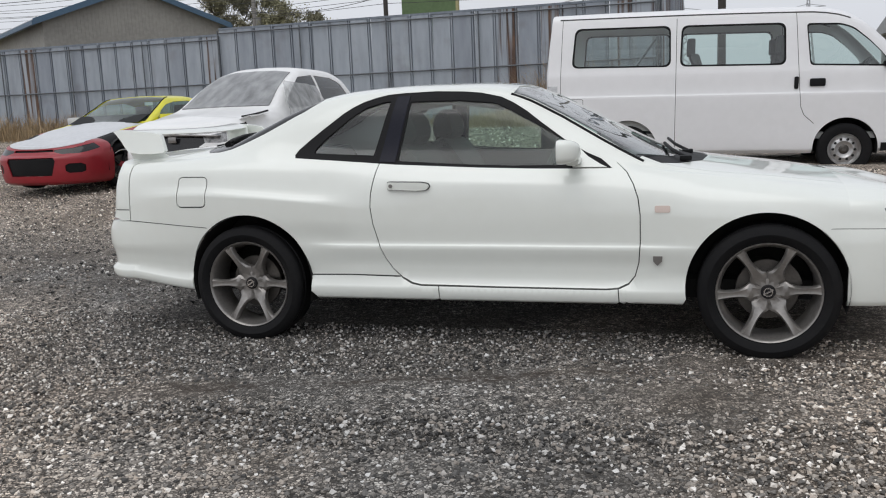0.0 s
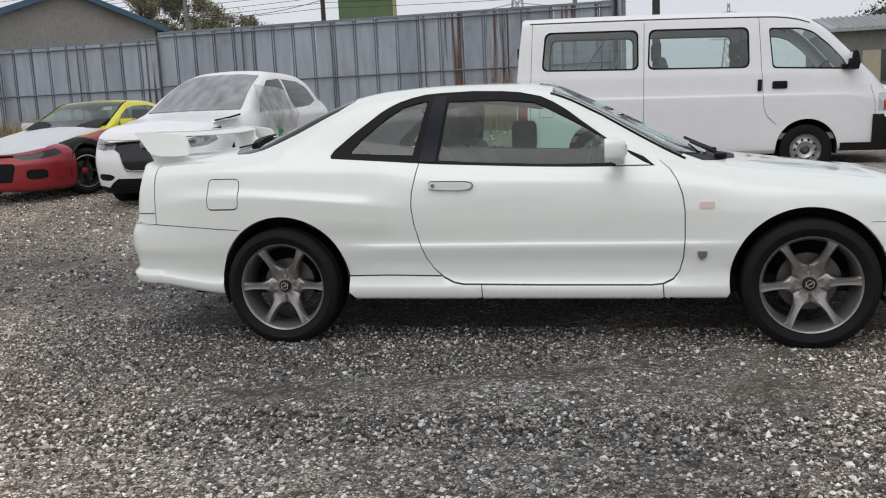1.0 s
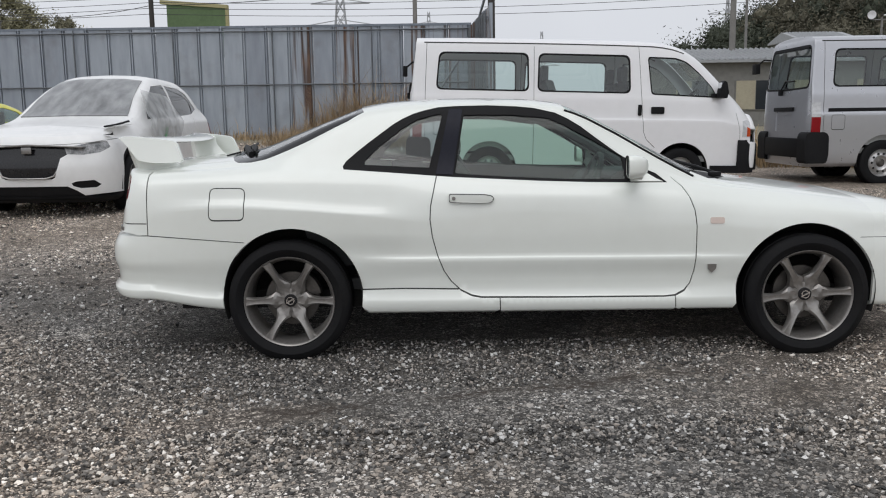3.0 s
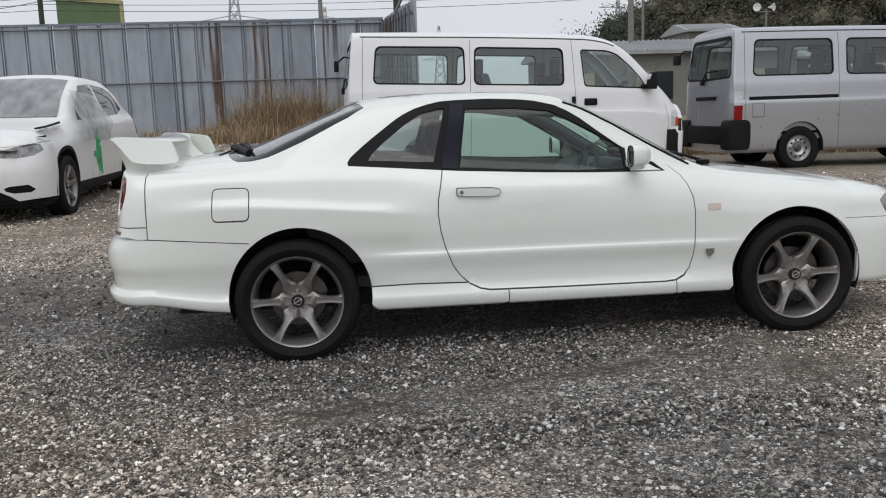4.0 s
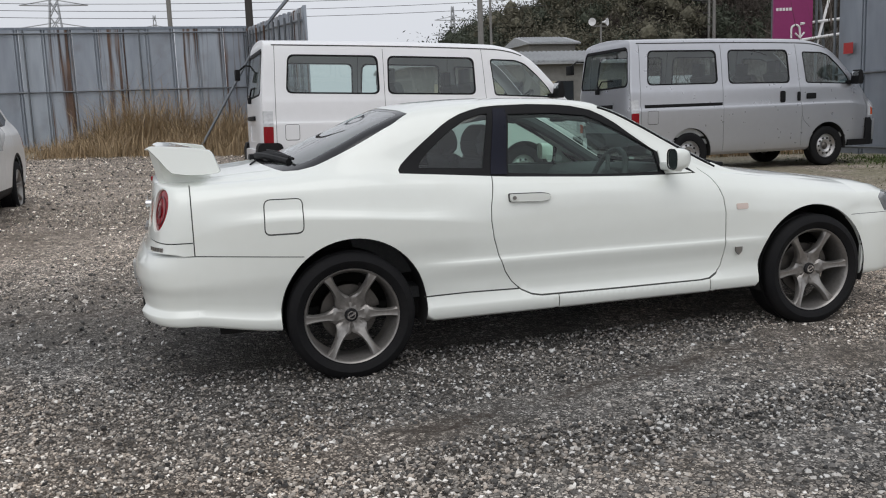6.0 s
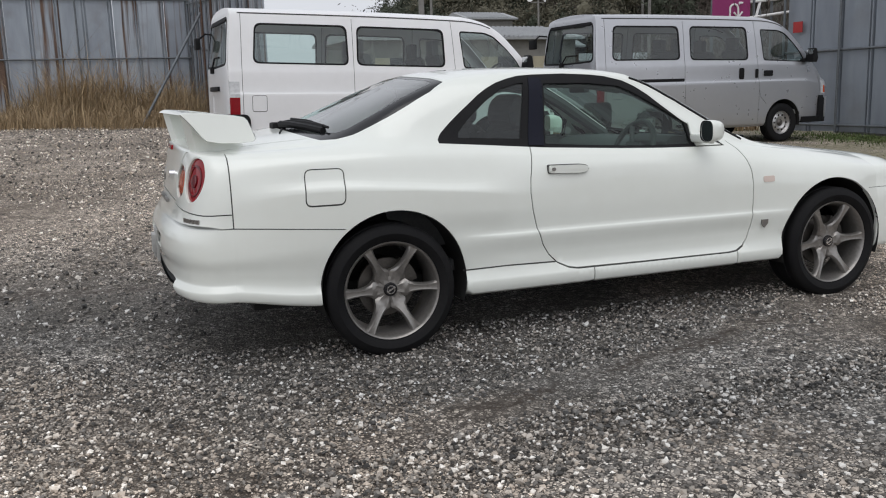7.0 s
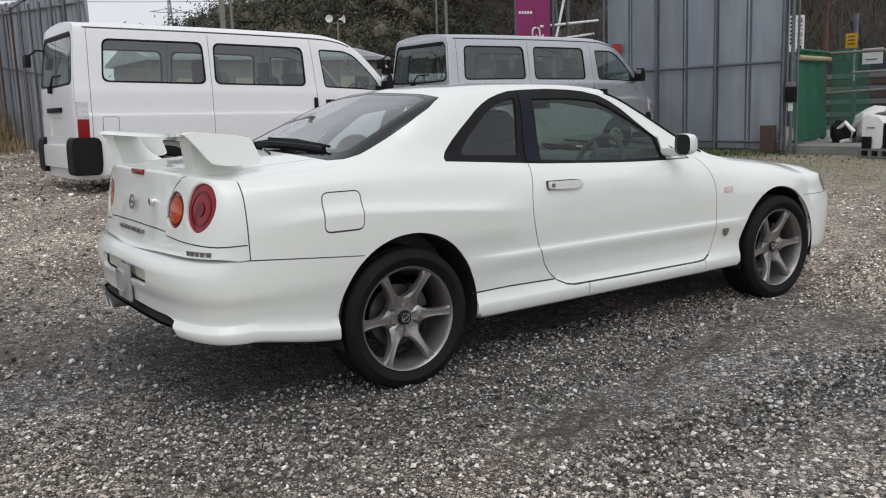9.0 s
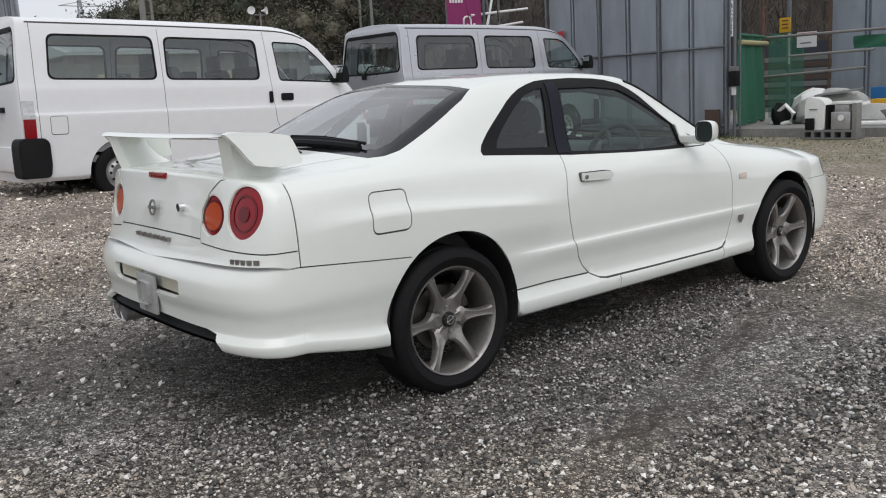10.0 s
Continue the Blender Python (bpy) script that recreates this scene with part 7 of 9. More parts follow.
def flat_building(lo, hi, wall, label, windows=(), roof_rise=.35, name="building"):
    h = thing(name, label, "building")
    (x0, y0, z0), (x1, y1, z1) = lo, hi
    bm = bmesh.new()
    box(bm, lo, hi)
    part("wall", bm, wall, h, smooth=False)
    bm = bmesh.new()
    prism(bm, [(y0 - .5, z1 - .05), (y0 - .5, z1 + .10), ((y0 + y1) / 2, z1 + roof_rise + .1), (y1 + .5, z1 + .1), (y1 + .5, z1 - .05)], 0, x0 - .4, x1 + .4)
    r = part("roof", bm, ROOF_GREY, h, "pale corrugated roof", smooth=False)
    bm = bmesh.new()
    n = int((x1 - x0) / .32)
    for k in range(n):
        x = x0 + k * .32
        vs = [bm.verts.new(p) for p in ((x, y0 - .52, z1 + .11), (x + .06, y0 - .52, z1 + .19), (x + .14, y0 - .52, z1 + .11), (x, (y0 + y1) / 2, z1 + roof_rise + .11), (x + .06, (y0 + y1) / 2, z1 + roof_rise + .19), (x + .14, (y0 + y1) / 2, z1 + roof_rise + .11))]
        bm.faces.new((vs[0], vs[1], vs[4], vs[3]))
        bm.faces.new((vs[1], vs[2], vs[5], vs[4]))
    tagged(part("roof_ribs", bm, ROOF_GREY, r, smooth=False), kind="stuff")
    for x, z, w, t, mat in windows:
        bm = bmesh.new()
        box(bm, (x - .06, y0 - .06, z - .06), (x + w + .06, y0 + .02, z + t + .06))
        f = part("window", bm, WALL_DULL, h, smooth=False)
        bm = bmesh.new()
        box(bm, (x, y0 - .09, z), (x + w / 2 - .02, y0 - .05, z + t))
        part("pane", bm, mat, f, smooth=False)
        bm = bmesh.new()
        box(bm, (x + w / 2 + .02, y0 - .085, z), (x + w, y0 - .05, z + t))
        part("pane", bm, WINDOW_DARK, f, smooth=False)
    return h


def utility_pole(x, y, height, r, mat, label, arms=(), box_at=None):
    p = thing("utility_pole", label, "utility pole", Matrix.Translation((x, y, gz(x, y))))
    bm = bmesh.new()
    rod(bm, (0, 0, -.3), (0, 0, height), r, r * .7, 14)
    part("shaft", bm, mat, p)
    for z, w, yaw in arms:
        bm = bmesh.new()
        box(bm, (-w, -.05, z - .05), (w, .05, z + .05), .01)
        for k in np.linspace(-w * .9, w * .9, 4):
            rod(bm, (k, 0, z + .05), (k, 0, z + .22), .05, sides=8)
        bmesh.ops.rotate(bm, verts=bm.verts, cent=(0, 0, 0), matrix=Matrix.Rotation(radians(yaw), 3, 'Z'))
        part("crossarm", bm, DARK_POLE, p)
    if box_at:
        bm = bmesh.new()
        rod(bm, (.35, 0, box_at), (.35, 0, box_at + .8), .24, sides=14)
        box(bm, (0, -.05, box_at + .2), (.35, .05, box_at + .3))
        part("transformer", bm, WALL_DULL, p)
    return p


def pylon(x, y, height, base, label):
    p = thing("pylon", label, "pylon", Matrix.Translation((x, y, 0)))
    def half(z):
        t = z / height
        return base / 2 * (1 - t) ** 1.3 + .5
    bm = bmesh.new()
    n = 11
    zs = [height * (1 - (1 - k / n) ** 1.15) for k in range(n + 1)]
    r = height * .0028
    for z0, z1 in zip(zs, zs[1:]):
        a, b = half(z0), half(z1)
        ca = [(-a, -a, z0), (a, -a, z0), (a, a, z0), (-a, a, z0)]
        cb = [(-b, -b, z1), (b, -b, z1), (b, b, z1), (-b, b, z1)]
        for k in range(4):
            rod(bm, ca[k], cb[k], r * 1.5, sides=4)
            rod(bm, ca[k], cb[(k + 1) % 4], r, sides=4)
            rod(bm, ca[(k + 1) % 4], cb[k], r, sides=4)
    part("tower", bm, LATTICE, p, smooth=False)
    for f in (.62, .75, .88):
        z, w = height * f, height * (.20 - .12 * (f - .62))
        bm = bmesh.new()
        for s in (-1, 1):
            rod(bm, (0, 0, z), (s * w, 0, z + .2), r * 1.3, sides=4)
            rod(bm, (0, 0, z + height * .035), (s * w, 0, z + .2), r, sides=4)
        part("crossarm", bm, LATTICE, p, smooth=False)
    return p


def wire(a, b, sag, r=.02):
    a, b = Vector(a), Vector(b)
    bm = bmesh.new()
    tube(bm, [a.lerp(b, k / 24) - Vector((0, 0, sag * 4 * (k / 24) * (1 - k / 24))) for k in range(25)], r, 4)
    return tagged(part("overhead_wire", bm, CABLE), "thin black overhead wire against the sky", "wire", "overhead wires")


def far_things():
    s = thing("stay_pole", "thin grey pole leaning on the rusty fence", "pole")
    bm = bmesh.new()
    rod(bm, (1.60, 21.1, 3.55), (-.35, 18.0, gz(-.35, 18.0) - .02), .035)
    part("pole", bm, PIPE, s)
    gable_house((-24.8, 27.2, .4), (-20.0, 33.6, .4), 14, 5.3, 6.75, "pale grey house with blue fascia behind the fence")
    flat_building((12.5, 45, 0), (27, 53, 4.25), WALL_DULL, "long low grey workshop with corrugated roof", [(13.8, 1.6, 1.8, 1.6, SHUTTER), (17.2, 1.6, 2.2, 1.6, SHUTTER), (20.5, 1.6, 2.2, 1.6, SHUTTER), (24.0, 1.6, 2.0, 1.6, SHUTTER)], .9, "workshop")
    flat_building((33.5, 78, 0), (38.5, 84, 8.2), WALL_DULL, "small two-storey grey house in the distance", [(34.2, 6.0, 1.6, 1.2, SHUTTER), (36.4, 6.0, 1.6, 1.2, SHUTTER)], .8, "house")
    flat_building((30, 62, 0), (37, 67, 4.6), BROWN_BOARD, "low brown timber building in the distance", [(31, 1.5, 1.8, 1.5, SHUTTER), (34, 1.5, 1.8, 1.5, SHUTTER)], 1.0, "house")
    flat_building((42, 70, 0), (52, 78, 3.6), WALL_DULL, "low grey shed in the distance", [(43, 1.2, 2, 1.2, SHUTTER)], .8, "shed")
    # the green board behind the fence
    b = thing("green_board", "large green board with faded yellow rim", "signboard", Matrix.Translation((-17.4, 53.5, .9)) @ Matrix.Rotation(radians(-3), 4, 'Z'))
    bm = bmesh.new()
    prism(bm, [(0, 4.6), (3.9, 4.6), (3.9, 7.75), (0, 8.1)], 1, 0, .15)
    part("face", bm, BOARD_GREEN, b, smooth=False)
    bm = bmesh.new()
    prism(bm, [(-.4, 8.10), (4.05, 7.72), (4.05, 7.95), (-.4, 8.35)], 1, -.1, .25)
    box(bm, (3.9, -.06, 4.6), (4.08, .2, 7.9))
    part("rim", bm, BOARD_RIM, b, smooth=False)
    for x in (.5, 3.4):
        bm = bmesh.new()
        rod(bm, (x, .25, 0), (x, .25, 7.4), .12)
        part("leg", bm, DARK_POLE, b)
    utility_pole(-32.4, 60.6, 15, .20, CONCRETE, "grey concrete utility pole with wires", [(11.5, 1.0, 20)], 7.2)
    utility_pole(-16.6, 48, 13, .17, DARK_POLE, "dark utility pole with crossarms and a ladder hoop", [(9.6, .9, 35), (8.6, .7, 35)])
    utility_pole(-.7, 40, 13, .13, CONCRETE, "slim grey utility pole behind the fence", [])
    utility_pole(3.3, 43, 12, .23, DARK_POLE, "thick dark pole behind the fence")
    utility_pole(18.0, 48.4, 15, .20, CONCRETE, "tall grey concrete utility pole", [(12.4, .9, 10)], 8.6)
    utility_pole(20.0, 52, 13, .10, CONCRETE, "slim grey pole beside a utility pole")
    utility_pole(62, 90, 16, .2, CONCRETE, "distant utility pole on the wooded slope", [(13, 1.2, 15), (11.8, 1.0, 15)])
    utility_pole(44, 62, 13, .16, CONCRETE, "grey utility pole in the distance", [(11.5, 1.0, 10)])
    utility_pole(36.5, 41, 14, .24, CONCRETE, "pale concrete pole behind the vans", [])
    utility_pole(40, 40, 13, .15, DARK_POLE, "dark pole behind the vans", [(9.5, .9, 25)])
    # loudspeaker and flood lamp mast
    s = thing("loudspeaker_mast", "thin mast with two pale horn loudspeakers", "loudspeaker mast", Matrix.Translation((38.1, 71.5, .5)))
    bm = bmesh.new()
    rod(bm, (0, 0, 0), (0, 0, 8.9), .09)
    rod(bm, (-.8, 0, 8.7), (.6, 0, 8.7), .05)
    part("mast", bm, CONCRETE, s)
    for x, d in ((-.85, -1), (.55, 1)):
        bm = bmesh.new()
        lathe(bm, [(.06, .4), (.10, .2), (.22, .0), (.36, -.12), (.36, -.14), (0, -.05)], 18)
        bmesh.ops.transform(bm, matrix=Matrix.Translation((x, 0, 9.1)) @ Matrix.Rotation(radians(40 * d), 4, 'Z'), verts=bm.verts)
        part("horn", bm, WHITE_SIGN, s, "pale grey horn")
    pylon(-40, 345, 62, 11, "grey lattice power pylon far away")
    pylon(-7, 420, 52, 10, "grey lattice power pylon far away")
    pylon(150, 470, 62, 10, "pale lattice power pylon far away")
    pylon(53, 480, 48, 9, "pale lattice power pylon far away")
    for za, zb, y0, y1 in ((12.9, 9.4, 60.6, 48), (12.4, 9.0, 60.6, 48), (11.6, 8.4, 60.2, 48.3), (9.4, 7.6, 60, 48)):
        wire((-32.4, y0, za), (-16.6, y1, zb + .6), .5)
        wire((-16.6, y1, zb + .6), (3.3, 43, zb + 1.6), .45)
        wire((-75, y0 + 12, za + 1), (-32.4, y0, za), .8)
    for z0, z1, y in ((9.0, 12.5, 36), (8.2, 10.6, 37), (13.5, 13.0, 39)):
        wire((-48, y, z0), (3.3, 43, z1), .7, .018)
        wire((3.3, 43, z1), (36.5, 41, 13.2), .6, .018)
    for z in (12.4, 12.8, 11.0):
        wire((18, 48.4, z), (44, 62, z - .8), .5)
        wire((18, 48.4, z), (-16.6, 48, z - 1.8), .6)
    for k in range(6):
        wire((-70, 58 + k % 3, 9.3 + .45 * k), (-16.6, 48 + .2 * k, 7.7 + .36 * k), .6, .015)
        wire((-16.6, 48 + .2 * k, 7.7 + .36 * k), (24, 52 - k % 4, 8.6 + .40 * k), .5, .015)
    # the magenta sign and the pipe frame beside it
    sg = thing("direction_sign", "tall magenta sign with a white turning arrow", "sign", Matrix.Translation((23.45, 27.35, 0)) @ Matrix.Rotation(radians(-14), 4, 'Z'))
    bm = bmesh.new()
    box(bm, (.24, 0, 3.9), (1.92, .12, 7.4), .01)
    part("panel", bm, PURPLE, sg, smooth=False)
    bm = bmesh.new()
    pts = [(1.00, 4.02), (1.00, 4.38)] + arc(1.18, 4.38, .18, 180, 0, 10) + [(1.38, 4.08)]
    tube(bm, [(x, -.02, z) for x, z in pts], .042, 6)
    tube(bm, [(1.17, -.02, 4.22), (1.38, -.02, 4.02), (1.56, -.02, 4.24)], .042, 6)
    part("arrow", bm, WHITE_SIGN, sg, "white turning arrow")
    bm = bmesh.new()
    for k in range(5):
        box(bm, (.34 + k * .14, -.015, 5.16), (.44 + k * .14, .0, 5.28))
    part("lettering_bar", bm, WHITE_SIGN, sg, "unreadable white lettering")
    bm = bmesh.new()
    for x in (.3, 1.5):
        rod(bm, (x, .2, 0), (x, .2, 7.2), .07)
    part("sign_post", bm, PIPE, sg)
    f = thing("pipe_frame", "pale steel pipe bracing behind the fence", "scaffold", Matrix.Translation((26.2, 27, 0)))
    for a, b in (((-.6, 0, 0), (-.6, 0, 8)), ((.8, .5, 0), (.8, .5, 8)), ((-.6, 0, 3.6), (.7, .4, 6.8)), ((-1.6, -.3, 3.9), (2.6, .7, 4.4)), ((-1.4, 0, 4.6), (2.6, .4, 5.0)), ((.2, 0, 0), (-.4, .3, 7.6))):
        bm = bmesh.new()
        rod(bm, a, b, .06)
        part("pipe", bm, WHITE_SIGN if a[0] < -1 or a[2] > 0 else PIPE, f)
    # the white upright company board past the fence end: two columns of writing
    cb = thing("company_board", "white upright board with black writing on a post", "sign", Matrix.Translation((21.39, 11.46, 0)) @ Matrix.Rotation(radians(-53), 4, 'Z'))
    bm = bmesh.new()
    box(bm, (-.43, 0, 2.42), (.03, .04, 3.45), .006)
    face = part("face", bm, WHITE_SIGN, cb, smooth=False)
    for i, ch in enumerate("株式会社"):
        c = bpy.data.curves.new("character", 'FONT')
        c.body, c.size, c.align_x = ch, .185, 'CENTER'
        src = new("character", c)
        bpy.context.view_layer.update()
        me = bpy.data.meshes.new_from_object(src.evaluated_get(bpy.context.evaluated_depsgraph_get()))
        bpy.data.objects.remove(src)
        ob = new("character", me)
        me.materials.clear()
        me.materials.append(BLACK)
        me.transform(Matrix.Translation((-.09, -.004, 3.235 - .195 * i)) @ Matrix.Rotation(radians(90), 4, 'X'))
        ob.parent = face
    for i in range(7):
        bm = bmesh.new()
        box(bm, (-.355, -.004, 3.32 - .115 * i), (-.275, 0, 3.395 - .115 * i))
        part("lettering_bar", bm, BLACK, face, "unreadable black lettering", smooth=False)
    bm = bmesh.new()
    box(bm, (-.15, -.004, 2.47), (-.04, 0, 2.60))
    part("lettering_bar", bm, BLACK, face, "unreadable black lettering", smooth=False)
    bm = bmesh.new()
    rod(bm, (-.2, .08, gz(21.39, 11.46) - .1), (-.2, .08, 3.3), .03)
    part("post", bm, PIPE, cb)
    r = thing("red_notice", "small square red notice on the fence end", "sign", Matrix.Translation((12.53, 10.22, 2.33)))
    bm = bmesh.new()
    box(bm, (-.01, -.16, -.10), (0, .10, .12))
    part("face", bm, RED_SIGN, r, smooth=False)


# ---- the gateway: net, rails, slab and the scrap heap ----
def gateway():
    zg = .16
    s = thing("concrete_slab", "low weathered concrete slab at the gateway", "slab", kind="structure")
    bm = bmesh.new()
    prism(bm, [(12.65, 6.0), (12.75, 4.4), (12.9, 2.6), (13.2, -1.0), (21, -1.0), (21, 9.2), (12.65, 9.2)], 2, -.1, .27, .012)
    part("slab", bm, SLAB, s)
    # end post of the fence with meter box
    p = thing("meter_post", "steel end post with a black meter box", "post", Matrix.Translation((12.55, 5.80, .15)))
    bm = bmesh.new()
    rod(bm, (0, 0, 0), (0, 0, 3.6), .032)
    rod(bm, (.08, -.06, 0), (.08, -.06, 3.6), .02)
    part("shaft", bm, PIPE, p)
    bm = bmesh.new()
    box(bm, (-.10, -.10, .92), (.02, .08, 1.20), .02)
    part("meter_box", bm, BLACK, p, "black meter box")
    bm = bmesh.new()
    box(bm, (-.09, -.085, 1.20), (.02, .065, 1.29), .02)
    part("meter_lid", bm, GREY_PLASTIC, p)
    bm = bmesh.new()
    box(bm, (-.05, -.04, .76), (-.01, .04, .92), .005)
    part("meter_tag", bm, WHITE_SIGN, p)
    bb = thing("leaning_board", "brown board leaning on the fence foot", "board", Matrix.Translation((12.50, 6.08, .15)))
    bm = bmesh.new()
    box(bm, (-.03, 0, 0), (0, .32, .50))
    part("board", bm, BROWN_BOARD, bb, smooth=False)
    # green net panels from the post back into the yard
    n = thing("safety_net", "green construction net hung on steel pipes", "net")
    def net(a, b, z0, z1, name, waves, mat):
        a, b = Vector(a), Vector(b)
        bm = bmesh.new()
        rows = []
        side = Vector((-(b - a).y, (b - a).x, 0)).normalized()
        for i in range(26):
            t = i / 25
            q = a.lerp(b, t)
            rows.append([bm.verts.new((q + side * (.02 * math.sin(waves * t * 6.3 + 2 * s) + .015 * math.sin(17 * t + 5 * s))).to_tuple()[:2] + (z0 + (z1 - z0) * s + .01 * math.sin(9 * t),)) for s in np.linspace(0, 1, 12)])
        for c, d in zip(rows, rows[1:]):
            for k in range(11):
                bm.faces.new((c[k], c[k + 1], d[k + 1], d[k]))
        part(name, bm, mat, n)
    net((12.75, 5.86, 0), (15.2, 6.75, 0), .30, 2.02, "net_sheet", 3, NET_GREEN)
    net((15.3, 6.72, 0), (16.3, 6.45, 0), .32, 2.10, "net_sheet", 2, NET_THIN)
    net((15.4, 3.0, 0), (15.3, 4.9, 0), 1.66, 1.90, "net_edge", 2, NET_GREEN)
    for a, b, r, mat in (((15.0, 6.7, .2), (15.0, 6.7, 3.2), .045, RUST), ((16.6, 7.0, .2), (16.6, 7.0, 2.9), .05, PIPE), ((12.75, 5.84, 2.02), (15.2, 6.75, 2.04), .03, NET_GREEN), ((12.8, 5.9, .33), (15.2, 6.78, .36), .025, NET_GREEN), ((12.8, 5.85, 1.88), (15.2, 6.72, 1.90), .05, BOARD_RIM),
                         ((15.2, 6.8, 2.02), (15.0, 1.5, 1.98), .028, SLAB), ((15.0, 6.1, 1.60), (15.0, 4.35, 1.62), .026, SLAB), ((15.0, 6.75, 1.20), (15.0, 4.5, 1.29), .026, SLAB), ((15.9, 6.6, 1.45), (15.9, 6.6, 2.1), .02, WHITE_SIGN)):
        bm = bmesh.new()
        rod(bm, a, b, r)
        part("pipe", bm, mat, n)
    fence_run("fence_gate", (16.5, 5.95, .27), (16.5, -1.5, .27), 3.4, "dark blue-grey steel sheet fence beyond the gate", rails=(), posts=1.4, mat=DIM_SHEET)
    # notices
    w = thing("warning_notice", "white and red notice board on the pipe rail", "sign", Matrix.Translation((15.9, 6.2, 0)))
    bm = bmesh.new()
    box(bm, (-.01, -.22, 1.78), (0, .22, 2.10))
    part("face", bm, WHITE_SIGN, w, smooth=False)
    bm = bmesh.new()
    box(bm, (-.016, -.20, 2.02), (-.009, .20, 2.08))
    part("red_band", bm, RED_SIGN, w, smooth=False)
    bm = bmesh.new()
    box(bm, (-.016, -.10, 1.86), (-.009, .14, 1.885))
    part("lettering_bar", bm, GREY_PLASTIC, w, "unreadable lettering", smooth=False)
    y = thing("yellow_notice", "orange-yellow notice plate on a post", "sign", Matrix.Translation((16.5, 7.0, 0)))
    bm = bmesh.new()
    box(bm, (-.03, -.10, 2.16), (-.01, .16, 2.48), .005)
    part("face", bm, YELLOW_SIGN, y)
    bm = bmesh.new()
    for k, z in enumerate((2.24, 2.32, 2.40)):
        box(bm, (-.036, -.05, z), (-.029, .10, z + .025))
    part("lettering_bar", bm, BROWN_BOARD, y, "unreadable lettering", smooth=False)
    # scrap heap
    def lump(name, label, cat, at, size, mat, seed, squash=.7, turn=0):
        t = thing(name, label, cat, Matrix.Translation(at) @ Matrix.Rotation(radians(turn), 4, 'Z'))
        bm = bmesh.new()
        bmesh.ops.create_icosphere(bm, subdivisions=3, radius=1)
        for v in bm.verts:
            q = v.co * 1.3 + Vector((seed, seed * 2.1, 0))
            k = 1 + .24 * noise.noise(q) + .13 * noise.noise(q * 3) + .05 * noise.noise(q * 7)
            v.co = Vector((v.co.x * size[0], v.co.y * size[1], max(v.co.z, -squash) * size[2])) * k
        part("shell", bm, mat, t)
        return t
    zs = .27
    def bumper_cover(name, label, at, turn, tilt, lean, half, mat, openings=True):
        """A moulded bumper skin: a bowed shell with wrapped ends and dark lamp openings."""
        m = Matrix.Translation(at) @ Matrix.Rotation(radians(turn), 4, 'Z') @ Matrix.Rotation(radians(tilt), 4, 'Y') @ Matrix.Rotation(radians(lean), 4, 'X')
        t = thing(name, label, "scrap panel", m)
        prof = [(-.06, 0), (.02, .0), (.075, .04), (.085, .13), (.060, .20), (.085, .27), (.07, .35), (.0, .40), (-.08, .41)]
        bow = lambda u: -.32 * abs(u) ** 3.2
        bm = bmesh.new()
        rings = []
        for u in np.linspace(-1, 1, 25):
            rings.append([bm.verts.new((x * (1 - .25 * abs(u) ** 4) + bow(u), u * half, z * (1 - .12 * u * u) + .02 * noise.noise(Vector((u * 3, z * 5, half))))) for x, z in prof])
        for a, b in zip(rings, rings[1:]):
            for k in range(len(prof) - 1):
                bm.faces.new((a[k], a[k + 1], b[k + 1], b[k]))
        bmesh.ops.solidify(bm, geom=bm.faces[:], thickness=.008)
        part("shell", bm, mat, t)
        if openings:
            for u in (-.66, .66):
                bm = bmesh.new()
                prism(bm, rounded([(u * half - .09, .05), (u * half + .09, .06), (u * half + .07, .16), (u * half - .08, .15)], .04), 0, bow(u) + .03, bow(u) + .098)
                part("lamp_opening", bm, BLACK, t, "dark fog lamp opening")
        return t
    lump("crumpled_panel", "large crumpled white plastic panel heaped on the slab", "scrap panel", (14.35, 5.12, zs + .26), (.36, .48, .40), DULL_WHITE, 3, .7, 10)
    lump("crumpled_panel", "dull white crumpled body panel lying on the slab", "scrap panel", (14.3, 4.30, zs + .15), (.3, .40, .26), DULL_WHITE, 8, .7, -15)
    bumper_cover("bumper_cover", "white bumper cover with dark openings on the heap", (13.90, 5.02, zs + .14), 172, -18, 14, .50, DULL_WHITE)
    bumper_cover("bumper_cover", "white bumper cover lying over crumpled panels", (14.02, 4.60, zs + .34), 186, -38, -10, .55, DULL_WHITE)
    bumper_cover("bumper_cover", "dull white bumper cover leaning over the heap", (13.85, 3.95, zs + .02), 170, -30, 8, .46, DULL_WHITE, False)
    lump("black_tyre_cover", "black plastic cover lying on the slab", "scrap panel", (13.9, 5.62, zs + .17), (.2, .2, .26), BLACK, 5, .7)
    lump("plastic_bag", "pale crumpled plastic bag beside a blue tub", "bag", (14.9, 3.75, zs + .45), (.3, .34, .32), CLEAR_BAG, 12, .8)
    t = thing("grey_hose_panel", "white curved bumper strip on the slab", "scrap panel", Matrix.Translation((13.9, 5.35, zs)))
    bm = bmesh.new()
    tube(bm, [(-.1, .42, .02), (-.12, .30, .22), (-.14, .10, .38), (-.12, -.05, .22), (-.1, .02, .05), (-.12, .2, .02)], .045, 8)
    part("strip", bm, DULL_WHITE, t)
    t = thing("bumper_strip", "long white bumper strip lying across the slab", "scrap panel", Matrix.Translation((13.3, 3.6, zs + .04)))
    bm = bmesh.new()
    tube(bm, [(0, .45, .06), (.02, .2, .0), (.1, -.4, .0), (.3, -1.0, .06), (.5, -1.6, .2)], .05, 8)
    part("strip", bm, DULL_WHITE, t)
